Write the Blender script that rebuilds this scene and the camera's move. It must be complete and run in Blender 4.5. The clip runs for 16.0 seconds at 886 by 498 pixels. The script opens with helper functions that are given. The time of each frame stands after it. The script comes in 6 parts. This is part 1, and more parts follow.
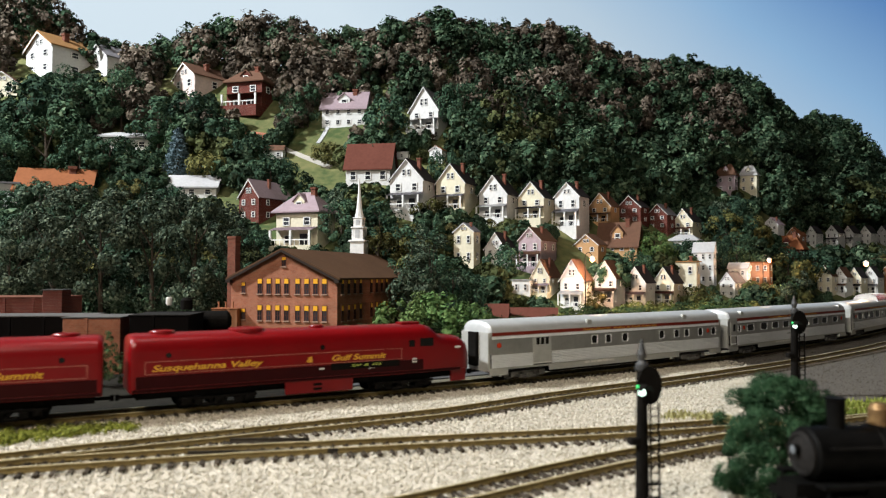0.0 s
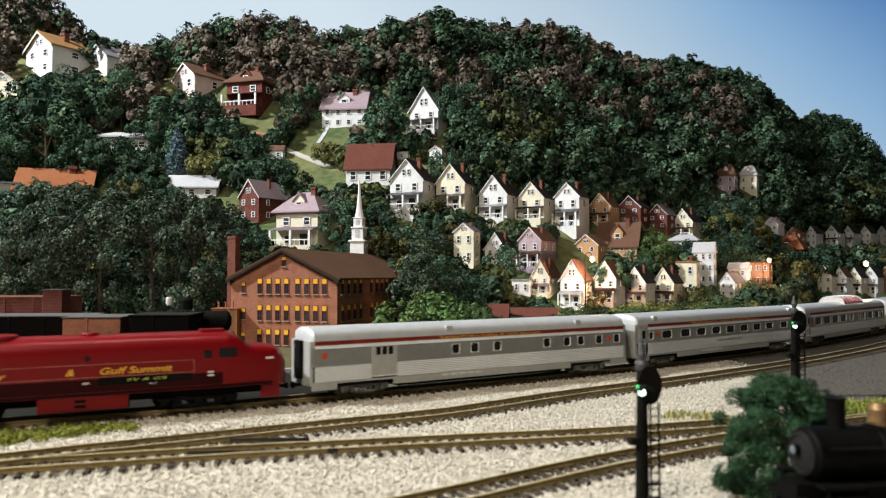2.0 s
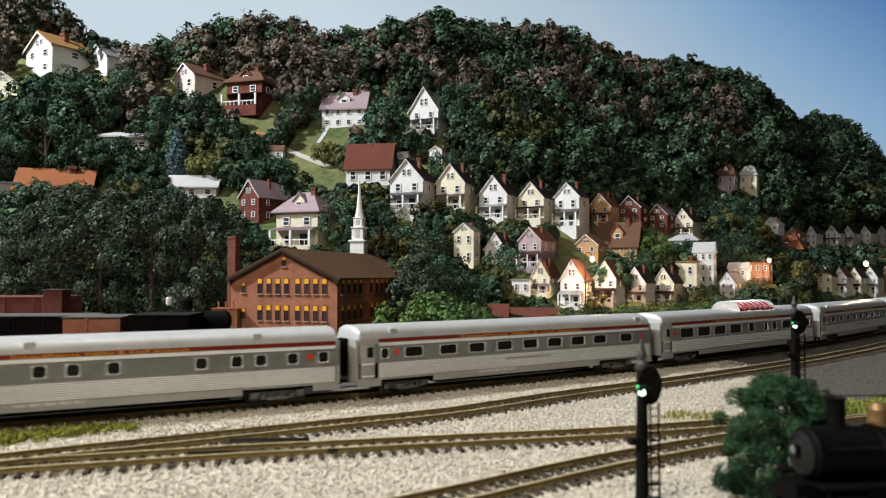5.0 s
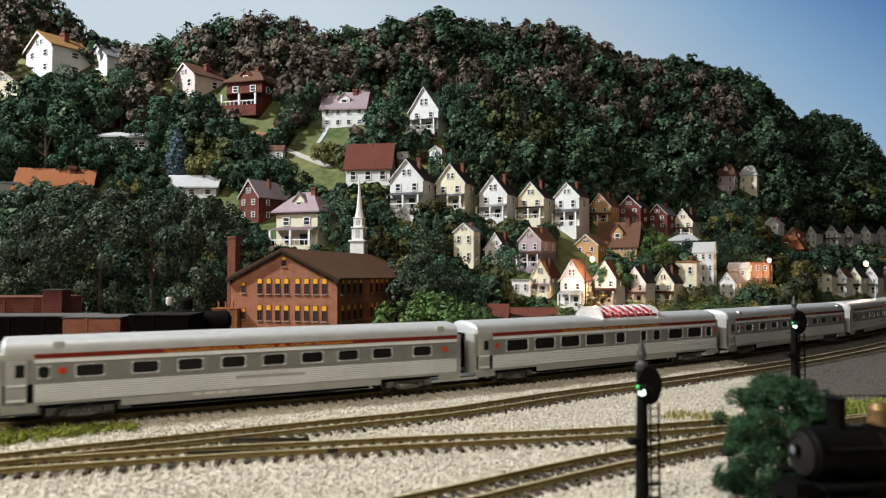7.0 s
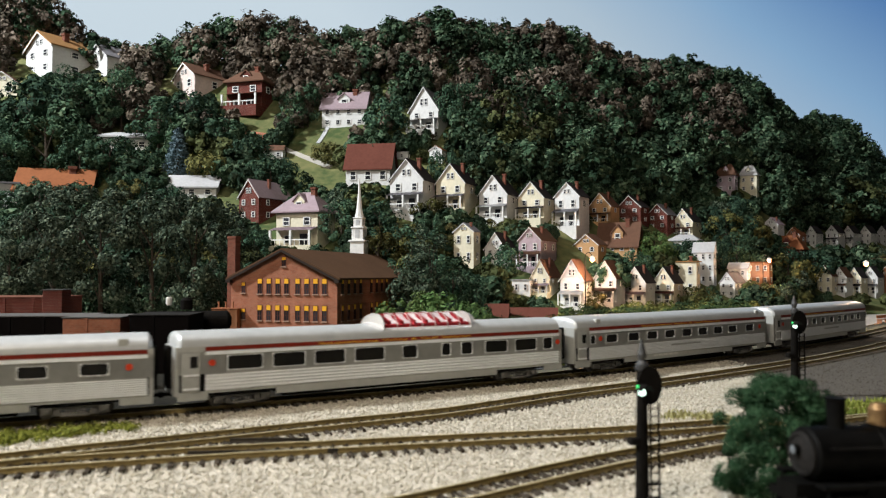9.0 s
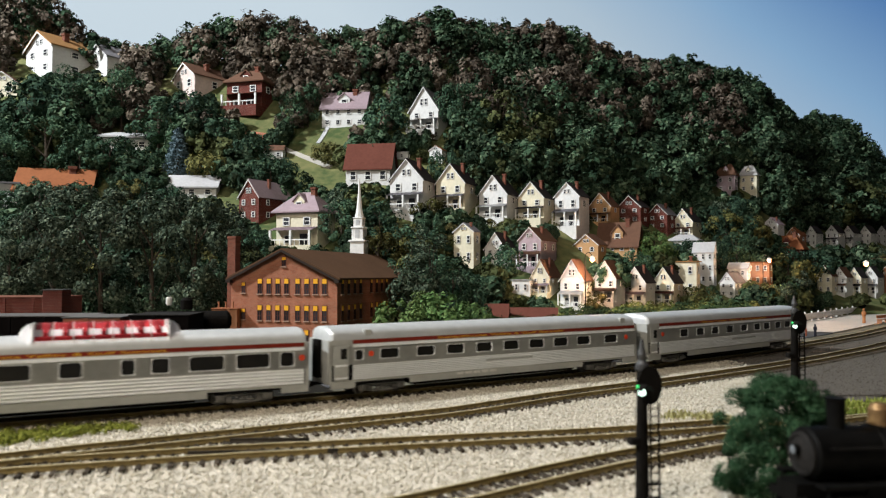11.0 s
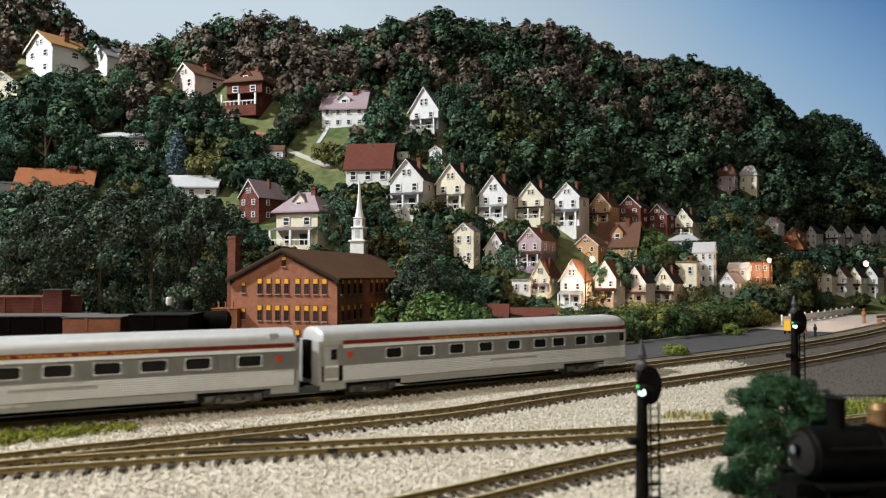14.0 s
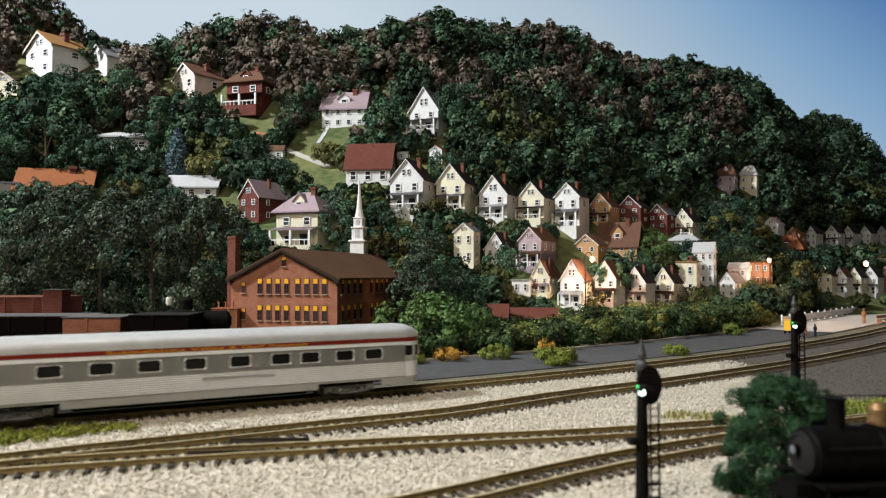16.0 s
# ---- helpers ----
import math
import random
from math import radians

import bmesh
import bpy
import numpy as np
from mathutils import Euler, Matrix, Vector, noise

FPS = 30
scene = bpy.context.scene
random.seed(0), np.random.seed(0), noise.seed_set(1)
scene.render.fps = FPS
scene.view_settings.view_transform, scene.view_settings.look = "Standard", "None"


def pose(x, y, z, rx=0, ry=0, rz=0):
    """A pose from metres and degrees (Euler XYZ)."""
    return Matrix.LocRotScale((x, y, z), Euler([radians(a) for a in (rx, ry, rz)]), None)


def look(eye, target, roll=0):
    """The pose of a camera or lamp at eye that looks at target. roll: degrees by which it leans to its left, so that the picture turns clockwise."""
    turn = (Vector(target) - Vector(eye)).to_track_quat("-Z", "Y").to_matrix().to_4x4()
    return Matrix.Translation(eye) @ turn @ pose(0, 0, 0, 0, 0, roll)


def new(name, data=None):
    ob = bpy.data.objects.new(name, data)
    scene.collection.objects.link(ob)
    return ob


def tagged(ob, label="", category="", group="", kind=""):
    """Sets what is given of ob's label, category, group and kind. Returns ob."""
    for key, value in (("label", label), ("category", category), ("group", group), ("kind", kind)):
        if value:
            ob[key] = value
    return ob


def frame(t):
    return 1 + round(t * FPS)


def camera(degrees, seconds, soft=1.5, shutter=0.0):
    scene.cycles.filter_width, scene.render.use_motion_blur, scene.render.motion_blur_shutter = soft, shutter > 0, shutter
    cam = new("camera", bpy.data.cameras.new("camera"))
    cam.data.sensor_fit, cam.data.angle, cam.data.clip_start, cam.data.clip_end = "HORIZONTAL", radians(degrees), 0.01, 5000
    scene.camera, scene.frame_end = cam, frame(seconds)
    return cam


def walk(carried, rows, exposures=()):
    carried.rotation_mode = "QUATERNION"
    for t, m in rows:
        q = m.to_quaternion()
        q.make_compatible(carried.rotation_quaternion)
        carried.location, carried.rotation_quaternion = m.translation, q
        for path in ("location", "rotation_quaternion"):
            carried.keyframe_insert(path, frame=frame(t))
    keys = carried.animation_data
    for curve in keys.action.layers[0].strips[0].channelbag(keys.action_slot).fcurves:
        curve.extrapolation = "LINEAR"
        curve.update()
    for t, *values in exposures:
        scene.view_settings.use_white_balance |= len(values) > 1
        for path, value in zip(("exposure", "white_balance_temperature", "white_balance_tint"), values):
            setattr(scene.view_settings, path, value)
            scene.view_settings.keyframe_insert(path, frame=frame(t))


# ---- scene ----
# The model railway stands at its true size, but one signal and the steam locomotive are scaled to fit the camera's
# view: rail heads lie at z = 0, one track gauge is 16.5 mm.
cam = camera(62.74, 16.0, soft=1.2, shutter=0.5)
cam.data.dof.use_dof = True
cam.data.dof.focus_distance, cam.data.dof.aperture_fstop = 1.05, 17.0
EYE = pose(0, 0, 0.0829, 92.013, 0, 0)
walk(cam, [(0, EYE), (16, EYE)], exposures=[(0, 0.08), (3, 0.06), (4, -0.08), (6.5, -0.12), (16, -0.12)])

# ---- world and light: unseen lamps assumed for the layout room ----
world = bpy.data.worlds.new("world")
scene.world = world
world.use_nodes = True
world.node_tree.nodes["Background"].inputs[0].default_value = (0.55, 0.6, 0.7, 1)
world.node_tree.nodes["Background"].inputs[1].default_value = 0.004


def area_lamp(name, eye, target, size, watts, colour):
    data = bpy.data.lights.new(name, "AREA")
    data.shape, data.size, data.energy, data.color = "SQUARE", size, watts, colour
    ob = new(name, data)
    ob.matrix_world = look(eye, target)
    return ob


area_lamp("key_light", (-2.6, 0.4, 2.4), (0.3, 1.6, 0.2), 0.14, 230, (0.91, 0.965, 1.0))
# Added lamp, unseen: brightens the train's near side and the ballast.
area_lamp("valance_light", (-0.42, -0.32, 0.93), (-0.1, 0.58, 0), 0.35, 12.0, (1.0, 0.89, 0.75))
area_lamp("ceiling_light", (-0.25, 0.75, 2.3), (-0.15, 0.6, 0), 0.45, 6, (1.0, 0.97, 0.92))

# ---- materials ----
MATS = {}


def mat(name, c1, c2=None, rough=0.7, metal=0.0, scale=400.0, bump=0.0, spread=0.0, glow=0.0, fine=None, coat=0.0, spec=0.12):
    """A surface with grain at two scales between the colours c1 and c2; spread: lightness by object."""
    if name in MATS:
        return MATS[name]
    m = bpy.data.materials.new(name)
    m.use_nodes = True
    nt = m.node_tree
    N, L = nt.nodes, nt.links
    b = N["Principled BSDF"]
    b.inputs["Roughness"].default_value, b.inputs["Metallic"].default_value = rough, metal
    b.inputs["Coat Weight"].default_value = coat
    b.inputs["Specular IOR Level"].default_value = spec
    c2 = c2 or tuple(v * 0.75 for v in c1)
    tc = N.new("ShaderNodeTexCoord")
    n1, n2 = N.new("ShaderNodeTexNoise"), N.new("ShaderNodeTexNoise")
    n1.inputs["Scale"].default_value, n2.inputs["Scale"].default_value = scale * 0.12, fine or scale
    n1.inputs["Detail"].default_value, n2.inputs["Detail"].default_value = 3, 4
    add = N.new("ShaderNodeMath")
    add.operation = "ADD"
    for n in (n1, n2):
        L.new(tc.outputs["Object"], n.inputs["Vector"])
    L.new(n1.outputs["Fac"], add.inputs[0])
    L.new(n2.outputs["Fac"], add.inputs[1])
    ramp = N.new("ShaderNodeMapRange")
    ramp.inputs[1].default_value, ramp.inputs[2].default_value = 0.75, 1.25
    L.new(add.outputs[0], ramp.inputs[0])
    mix = N.new("ShaderNodeMix")
    mix.data_type = "RGBA"
    mix.inputs[6].default_value, mix.inputs[7].default_value = (*c1, 1), (*c2, 1)
    L.new(ramp.outputs[0], mix.inputs[0])
    out = mix.outputs[2]
    if spread:
        oi, hs = N.new("ShaderNodeObjectInfo"), N.new("ShaderNodeHueSaturation")
        mr = N.new("ShaderNodeMapRange")
        mr.inputs[3].default_value, mr.inputs[4].default_value = 1 - spread, 1 + spread
        L.new(oi.outputs["Random"], mr.inputs[0])
        L.new(mr.outputs[0], hs.inputs["Value"])
        L.new(out, hs.inputs["Color"])
        out = hs.outputs[0]
    L.new(out, b.inputs["Base Color"])
    if bump:
        bp = N.new("ShaderNodeBump")
        bp.inputs["Strength"].default_value, bp.inputs["Distance"].default_value = bump, 0.001
        L.new(n2.outputs["Fac"], bp.inputs["Height"])
        L.new(bp.outputs[0], b.inputs["Normal"])
    if glow:
        L.new(out, b.inputs["Emission Color"])
        b.inputs["Emission Strength"].default_value = glow
    MATS[name] = m
    return m


def leafy(name, c1, c2, c3, spread=0.35):
    """Foliage: the colour goes from leaf to leaf and from plant to plant."""
    if name in MATS:
        return MATS[name]
    m = bpy.data.materials.new(name)
    m.use_nodes = True
    N, L = m.node_tree.nodes, m.node_tree.links
    b = N["Principled BSDF"]
    b.inputs["Roughness"].default_value = 0.75
    b.inputs["Specular IOR Level"].default_value = 0.05
    geo, ramp, oi, hs, mr = (N.new("ShaderNode" + k) for k in ("NewGeometry", "ValToRGB", "ObjectInfo", "HueSaturation", "MapRange"))
    e = ramp.color_ramp.elements
    e[0].color, e[1].color = (*c1, 1), (*c3, 1)
    e.new(0.6).color = (*c2, 1)
    L.new(geo.outputs["Random Per Island"], ramp.inputs[0])
    mr.inputs[3].default_value, mr.inputs[4].default_value = 1 - spread, 1 + spread
    L.new(oi.outputs["Random"], mr.inputs[0])
    L.new(mr.outputs[0], hs.inputs["Value"])
    mh = N.new("ShaderNodeMapRange")
    mh.inputs[3].default_value, mh.inputs[4].default_value = 0.485, 0.52
    wn = N.new("ShaderNodeTexWhiteNoise")
    wn.noise_dimensions = "1D"
    L.new(oi.outputs["Random"], wn.inputs["W"])
    L.new(wn.outputs["Value"], mh.inputs[0])
    L.new(mh.outputs[0], hs.inputs["Hue"])
    L.new(ramp.outputs[0], hs.inputs["Color"])
    L.new(hs.outputs[0], b.inputs["Base Color"])
    MATS[name] = m
    return m


def glass(name, tint, rough=0.05):
    m = bpy.data.materials.new(name)
    m.use_nodes = True
    b = m.node_tree.nodes["Principled BSDF"]
    b.inputs["Base Color"].default_value = (*tint, 1)
    b.inputs["Roughness"].default_value, b.inputs["Transmission Weight"].default_value, b.inputs["IOR"].default_value = rough, 1.0, 1.2
    return m


# ---- mesh tools ----
def box(bm, x0, x1, y0, y1, z0, z1):
    v = [bm.verts.new((x, y, z)) for z in (z0, z1) for y in (y0, y1) for x in (x0, x1)]
    for f in ((0, 2, 3, 1), (4, 5, 7, 6), (0, 1, 5, 4), (2, 6, 7, 3), (0, 4, 6, 2), (1, 3, 7, 5)):
        bm.faces.new([v[i] for i in f])
    return v


def soften(bm, r, seg=2):
    bmesh.ops.bevel(bm, geom=bm.edges[:], offset=r, segments=seg, affect="EDGES", profile=0.5, clamp_overlap=True)


def rod(bm, a, b, r0, r1=None, n=8):
    """A tapered rod from a to b."""
    a, b = Vector(a), Vector(b)
    r1 = r0 if r1 is None else r1
    w = (b - a).normalized()
    u = w.orthogonal().normalized()
    v = w.cross(u)
    ring = [[bm.verts.new(p + (u * math.cos(2 * math.pi * i / n) + v * math.sin(2 * math.pi * i / n)) * r) for i in range(n)] for p, r in ((a, r0), (b, r1))]
    for i in range(n):
        bm.faces.new((ring[0][i], ring[0][(i + 1) % n], ring[1][(i + 1) % n], ring[1][i]))
    bm.faces.new(ring[0][::-1])
    bm.faces.new(ring[1])


def prism(bm, outline, y0, y1):
    """A closed outline of (x, z) pulled along y."""
    a = [bm.verts.new((x, y0, z)) for x, z in outline]
    b = [bm.verts.new((x, y1, z)) for x, z in outline]
    n = len(outline)
    for i in range(n):
        bm.faces.new((a[i], b[i], b[(i + 1) % n], a[(i + 1) % n]))
    bm.faces.new(a)
    bm.faces.new(b[::-1])


def lathe(bm, prof, n=20, axis="z", at=(0, 0, 0)):
    """A turned body: prof holds (radius, height)."""
    rings = []
    for r, h in prof:
        ring = []
        for i in range(n):
            c, s = math.cos(2 * math.pi * i / n) * r, math.sin(2 * math.pi * i / n) * r
            p = {"z": (c, s, h), "x": (h, c, s), "y": (c, h, s)}[axis]
            ring.append(bm.verts.new(Vector(p) + Vector(at)))
        rings.append(ring)
    for a, b in zip(rings, rings[1:]):
        for i in range(n):
            bm.faces.new((a[i], a[(i + 1) % n], b[(i + 1) % n], b[i]))
    bm.faces.new(rings[0][::-1])
    bm.faces.new(rings[-1])


def mesh_of(name, bm, material, smooth=False):
    bmesh.ops.recalc_face_normals(bm, faces=bm.faces[:])
    me = bpy.data.meshes.new(name)
    bm.to_mesh(me)
    bm.free()
    me.materials.append(material)
    if smooth:
        for p in me.polygons:
            p.use_smooth = True
    return me


def part(name, bm, material, parent, label="", smooth=False, at=None):
    me = bm if isinstance(bm, bpy.types.Mesh) else mesh_of(name, bm, material, smooth)
    ob = new(name, me)
    ob.parent = parent
    if at is not None:
        ob.matrix_basis = at
    if label:
        tagged(ob, label)
    return ob


def thing(name, m, label, category, group=""):
    ob = new(name)
    ob.empty_display_size = 0.01
    ob.matrix_world = m
    return tagged(ob, label, category, group)


def setting(name, bm, material, label, category="", smooth=False, kind="structure"):
    return tagged(new(name, mesh_of(name, bm, material, smooth)), label, category or name.replace("_", " "), kind=kind)


def lettering(words, size, material, parent, m, width=0.0, shear=0.0, name="lettering", squeeze=1.0):
    cu = bpy.data.curves.new(name, "FONT")
    cu.body, cu.size, cu.extrude, cu.shear, cu.offset = words, size, 0.00008, shear, (size * 0.018 if size > 0.004 else 0)
    cu.materials.append(material)
    ob = new(name, cu)
    ob.parent = parent
    ob.matrix_basis = m @ Matrix.Diagonal((squeeze, 1, 1, 1))
    return ob


def lerp_table(table, x):
    for (a, va), (b, vb) in zip(table, table[1:]):
        if x <= b:
            k = min(max((x - a) / (b - a), 0), 1)
            k = k * k * (3 - 2 * k)
            return va + (vb - va) * k
    return table[-1][1]


# ---- the lie of the land, shaped to fit the camera's view ----
RIDGE = [(-1.0, 0.33), (-0.61, 0.325), (-0.36, 0.305), (-0.17, 0.292), (-0.02, 0.325), (0.15, 0.318), (0.245, 0.283), (0.35, 0.268),
         (0.44, 0.243), (0.48, 0.205), (0.53, 0.203), (0.61, 0.145), (0.8, 0.05), (1.2, 0.03)]
FOOT = [(-1.2, 0.98), (-0.1, 0.98), (0.1, 1.05), (0.42, 1.27), (0.53, 1.52), (0.9, 1.7)]


def hill_z(x, y):
    """Height of the wooded valley side over the plan, fanned out from the camera to fit its view."""
    u = x / max(y, 0.3)
    foot = lerp_table(FOOT, u)
    v = (y - foot) / 1.0
    if v <= 0:
        return -0.004
    low, top = -0.0829 / foot, lerp_table(RIDGE, u)
    if v <= 1:
        return -0.004 + 0.0829 + y * (low + (top - low) * v)
    return -0.004 + 0.0829 + (foot + 1) * top - (v - 1) * 0.55


# Heading and bend fitted to the camera's view; the bend absorbs lens bowing.
TH, BEND = 1.04726, 0.3373
ALONG, ACROSS = Vector((math.sin(TH), math.cos(TH), 0)), Vector((-math.cos(TH), math.sin(TH), 0))


def main_line(s):
    """A place on the through track's centre line and its heading."""
    e = s - 0.2
    c = min(max(e, -0.95), 0.95)
    off = 0.4795 + 0.5 * BEND * c * c + BEND * c * (e - c)
    return ALONG * s + ACROSS * off, math.atan2(ALONG.y, ALONG.x) + math.atan(BEND * c)

# ---- large structure ----
def sheet(name, material, label, x0, x1, y0, y1, nx, ny, height, kind="structure", smooth=True):
    verts = [(x0 + (x1 - x0) * i / nx, y0 + (y1 - y0) * j / ny) for j in range(ny + 1) for i in range(nx + 1)]
    verts = [(x, y, height(x, y)) for x, y in verts]
    faces = [(j * (nx + 1) + i, j * (nx + 1) + i + 1, (j + 1) * (nx + 1) + i + 1, (j + 1) * (nx + 1) + i) for j in range(ny) for i in range(nx)]
    me = bpy.data.meshes.new(name)
    me.from_pydata(verts, [], faces)
    me.materials.append(material)
    for p in me.polygons:
        p.use_smooth = smooth
    return tagged(new(name, me), label, name.replace("_", " "), kind=kind)


def ground_material():
    """Pale limestone ballast that gives way to dark cinders past the yard's end."""
    m = bpy.data.materials.new("ballast_bed")
    m.use_nodes = True
    N, L = m.node_tree.nodes, m.node_tree.links
    b = N["Principled BSDF"]
    b.inputs["Roughness"].default_value = 0.95
    tc = N.new("ShaderNodeTexCoord")
    vo, no = N.new("ShaderNodeTexVoronoi"), N.new("ShaderNodeTexNoise")
    vo.inputs["Scale"].default_value, no.inputs["Scale"].default_value = 900, 60
    L.new(tc.outputs["Object"], vo.inputs["Vector"])
    L.new(tc.outputs["Object"], no.inputs["Vector"])
    pale, dark, mix = N.new("ShaderNodeValToRGB"), N.new("ShaderNodeValToRGB"), N.new("ShaderNodeMix")
    mix.data_type = "RGBA"
    pale.color_ramp.elements[0].color, pale.color_ramp.elements[1].color = (0.3, 0.26, 0.2, 1), (0.66, 0.6, 0.5, 1)
    dark.color_ramp.elements[0].color, dark.color_ramp.elements[1].color = (0.05, 0.042, 0.034, 1), (0.11, 0.095, 0.075, 1)
    sp = N.new("ShaderNodeSeparateColor")
    L.new(vo.outputs["Color"], sp.inputs[0])
    for r in (pale, dark):
        L.new(sp.outputs[0], r.inputs[0])
    xyz, ad, st = N.new("ShaderNodeSeparateXYZ"), N.new("ShaderNodeMath"), N.new("ShaderNodeMapRange")
    L.new(tc.outputs["Object"], xyz.inputs[0])
    # the edge of the cinders runs across the yard
    ma = N.new("ShaderNodeMath")
    ma.operation = "MULTIPLY_ADD"
    ma.inputs[1].default_value = -0.18
    L.new(xyz.outputs["Y"], ma.inputs[0])
    L.new(xyz.outputs["X"], ma.inputs[2])
    ad.operation = "MULTIPLY_ADD"
    ad.inputs[1].default_value = 0.08
    L.new(no.outputs["Fac"], ad.inputs[0])
    L.new(ma.outputs[0], ad.inputs[2])
    st.inputs[1].default_value, st.inputs[2].default_value = 0.178, 0.2
    L.new(ad.outputs[0], st.inputs[0])
    L.new(st.outputs[0], mix.inputs[0])
    L.new(pale.outputs[0], mix.inputs[6])
    L.new(dark.outputs[0], mix.inputs[7])
    L.new(mix.outputs[2], b.inputs["Base Color"])
    bp = N.new("ShaderNodeBump")
    bp.inputs["Strength"].default_value, bp.inputs["Distance"].default_value = 0.7, 0.001
    L.new(vo.outputs["Distance"], bp.inputs["Height"])
    L.new(bp.outputs[0], b.inputs["Normal"])
    return m


BED = -0.0035
sheet("ground", ground_material(), "pale limestone ballast bed turning into dark cinders", -1.3, 1.9, -0.1, 1.85, 100, 70,
      lambda x, y: BED - 0.0006 + 0.0008 * noise.noise(Vector((x * 25, y * 25, 0))))
GRASS = mat("hill_grass", (0.06, 0.088, 0.032), (0.17, 0.165, 0.07), rough=0.95, scale=60, bump=0.4)
sheet("hillside", GRASS, "grassy slope of a wooded valley side", -2.6, 2.9, 0.9, 2.75, 160, 90, lambda x, y: hill_z(x, y) - (0.01 if hill_z(x, y) < -0.0035 else 0))


def sky_panel():
    m = bpy.data.materials.new("glowing_sky_print")
    m.use_nodes = True
    N, L = m.node_tree.nodes, m.node_tree.links
    b = N["Principled BSDF"]
    b.inputs["Roughness"].default_value = 0.9
    tc, xyz, no = N.new("ShaderNodeTexCoord"), N.new("ShaderNodeSeparateXYZ"), N.new("ShaderNodeTexNoise")
    no.inputs["Scale"].default_value = 1.2
    L.new(tc.outputs["Object"], xyz.inputs[0])
    L.new(tc.outputs["Object"], no.inputs["Vector"])
    # bluer to the east and upwards, milky in the west and along the ridge
    a, c, d = (N.new("ShaderNodeMath") for _ in range(3))
    a.operation, a.inputs[1].default_value = "MULTIPLY", 0.62
    c.operation, c.inputs[1].default_value = "MULTIPLY_ADD", 0.75
    d.operation, d.inputs[1].default_value = "MULTIPLY_ADD", 0.12
    L.new(xyz.outputs["X"], a.inputs[0])
    L.new(xyz.outputs["Z"], c.inputs[0])
    L.new(a.outputs[0], c.inputs[2])
    L.new(no.outputs["Fac"], d.inputs[0])
    L.new(c.outputs[0], d.inputs[2])
    mr, ramp = N.new("ShaderNodeMapRange"), N.new("ShaderNodeValToRGB")
    mr.inputs[1].default_value, mr.inputs[2].default_value = 0.66, 2.0
    L.new(d.outputs[0], mr.inputs[0])
    L.new(mr.outputs[0], ramp.inputs[0])
    e = ramp.color_ramp.elements
    e[0].color, e[1].color = (0.57, 0.68, 0.76, 1), (0.06, 0.18, 0.43, 1)
    e.new(0.45).color = (0.42, 0.54, 0.65, 1)
    e.new(0.72).color = (0.22, 0.39, 0.6, 1)
    # The print glows by itself; its colours take no light from the lamps.
    b.inputs["Base Color"].default_value = (0.02, 0.02, 0.02, 1)
    L.new(ramp.outputs[0], b.inputs["Emission Color"])
    b.inputs["Emission Strength"].default_value = 1.0
    bm = bmesh.new()
    cols = [[bm.verts.new((3.4 * math.sin(k * 0.05), 0.2 + 2.75 * math.cos(k * 0.05) ** 0.5, z)) for z in (-0.3, 0.5, 1.0, 1.5)] for k in range(-12, 13)]
    for p, r in zip(cols, cols[1:]):
        for i in range(3):
            bm.faces.new((p[i], r[i], r[i + 1], p[i + 1]))
    setting("backdrop", bm, m, "curved glowing panel of blue sky behind the hill", "backdrop", smooth=True)


sky_panel()
# Unseen dark shell and floor, added to close the scene and cut bounce light.
WALL = mat("room_paint", (0.1, 0.1, 0.11), (0.08, 0.08, 0.09), rough=0.9, scale=20, bump=0.1)
for nm, x0, x1, y0, y1, z0, z1 in (("wall_west", -3.6, -3.5, -2.6, 3.2, -0.9, 2.6), ("wall_east", 3.5, 3.6, -2.6, 3.2, -0.9, 2.6),
                                   ("wall_south", -3.5, 3.5, -2.6, -2.5, -0.9, 2.6), ("wall_north", -3.5, 3.5, 3.1, 3.2, -0.9, 2.6), ("floor", -3.5, 3.5, -2.5, 3.1, -1.0, -0.9), ("ceiling", -3.5, 3.5, -2.5, 3.2, 2.6, 2.7)):
    bm = bmesh.new()
    box(bm, x0, x1, y0, y1, z0, z1)
    setting(nm, bm, WALL, "plain painted %s of the layout room" % nm.split("_")[0])
bm = bmesh.new()
box(bm, -1.3, 1.9, -0.13, -0.1, -0.16, -0.006)
setting("fascia", bm, mat("fascia_green", (0.03, 0.035, 0.03), rough=0.8), "dark front edge of the layout, added out of view")

# ---- tracks ----
RAIL = mat("weathered_rail", (0.27, 0.205, 0.085), (0.17, 0.125, 0.05), rough=0.5, metal=0.2, scale=300, bump=0.1)
# Pale heads: worn metal, with the highlight brightened into the colour.
RAIL_TOP = mat("rail_head", (0.68, 0.6, 0.38), (0.52, 0.44, 0.26), rough=0.4, metal=0.15, scale=200)
TIE = mat("sleeper_wood", (0.035, 0.028, 0.02), (0.07, 0.055, 0.04), rough=0.9, scale=500, bump=0.3, spread=0.3)
TRACK_ENDS = []


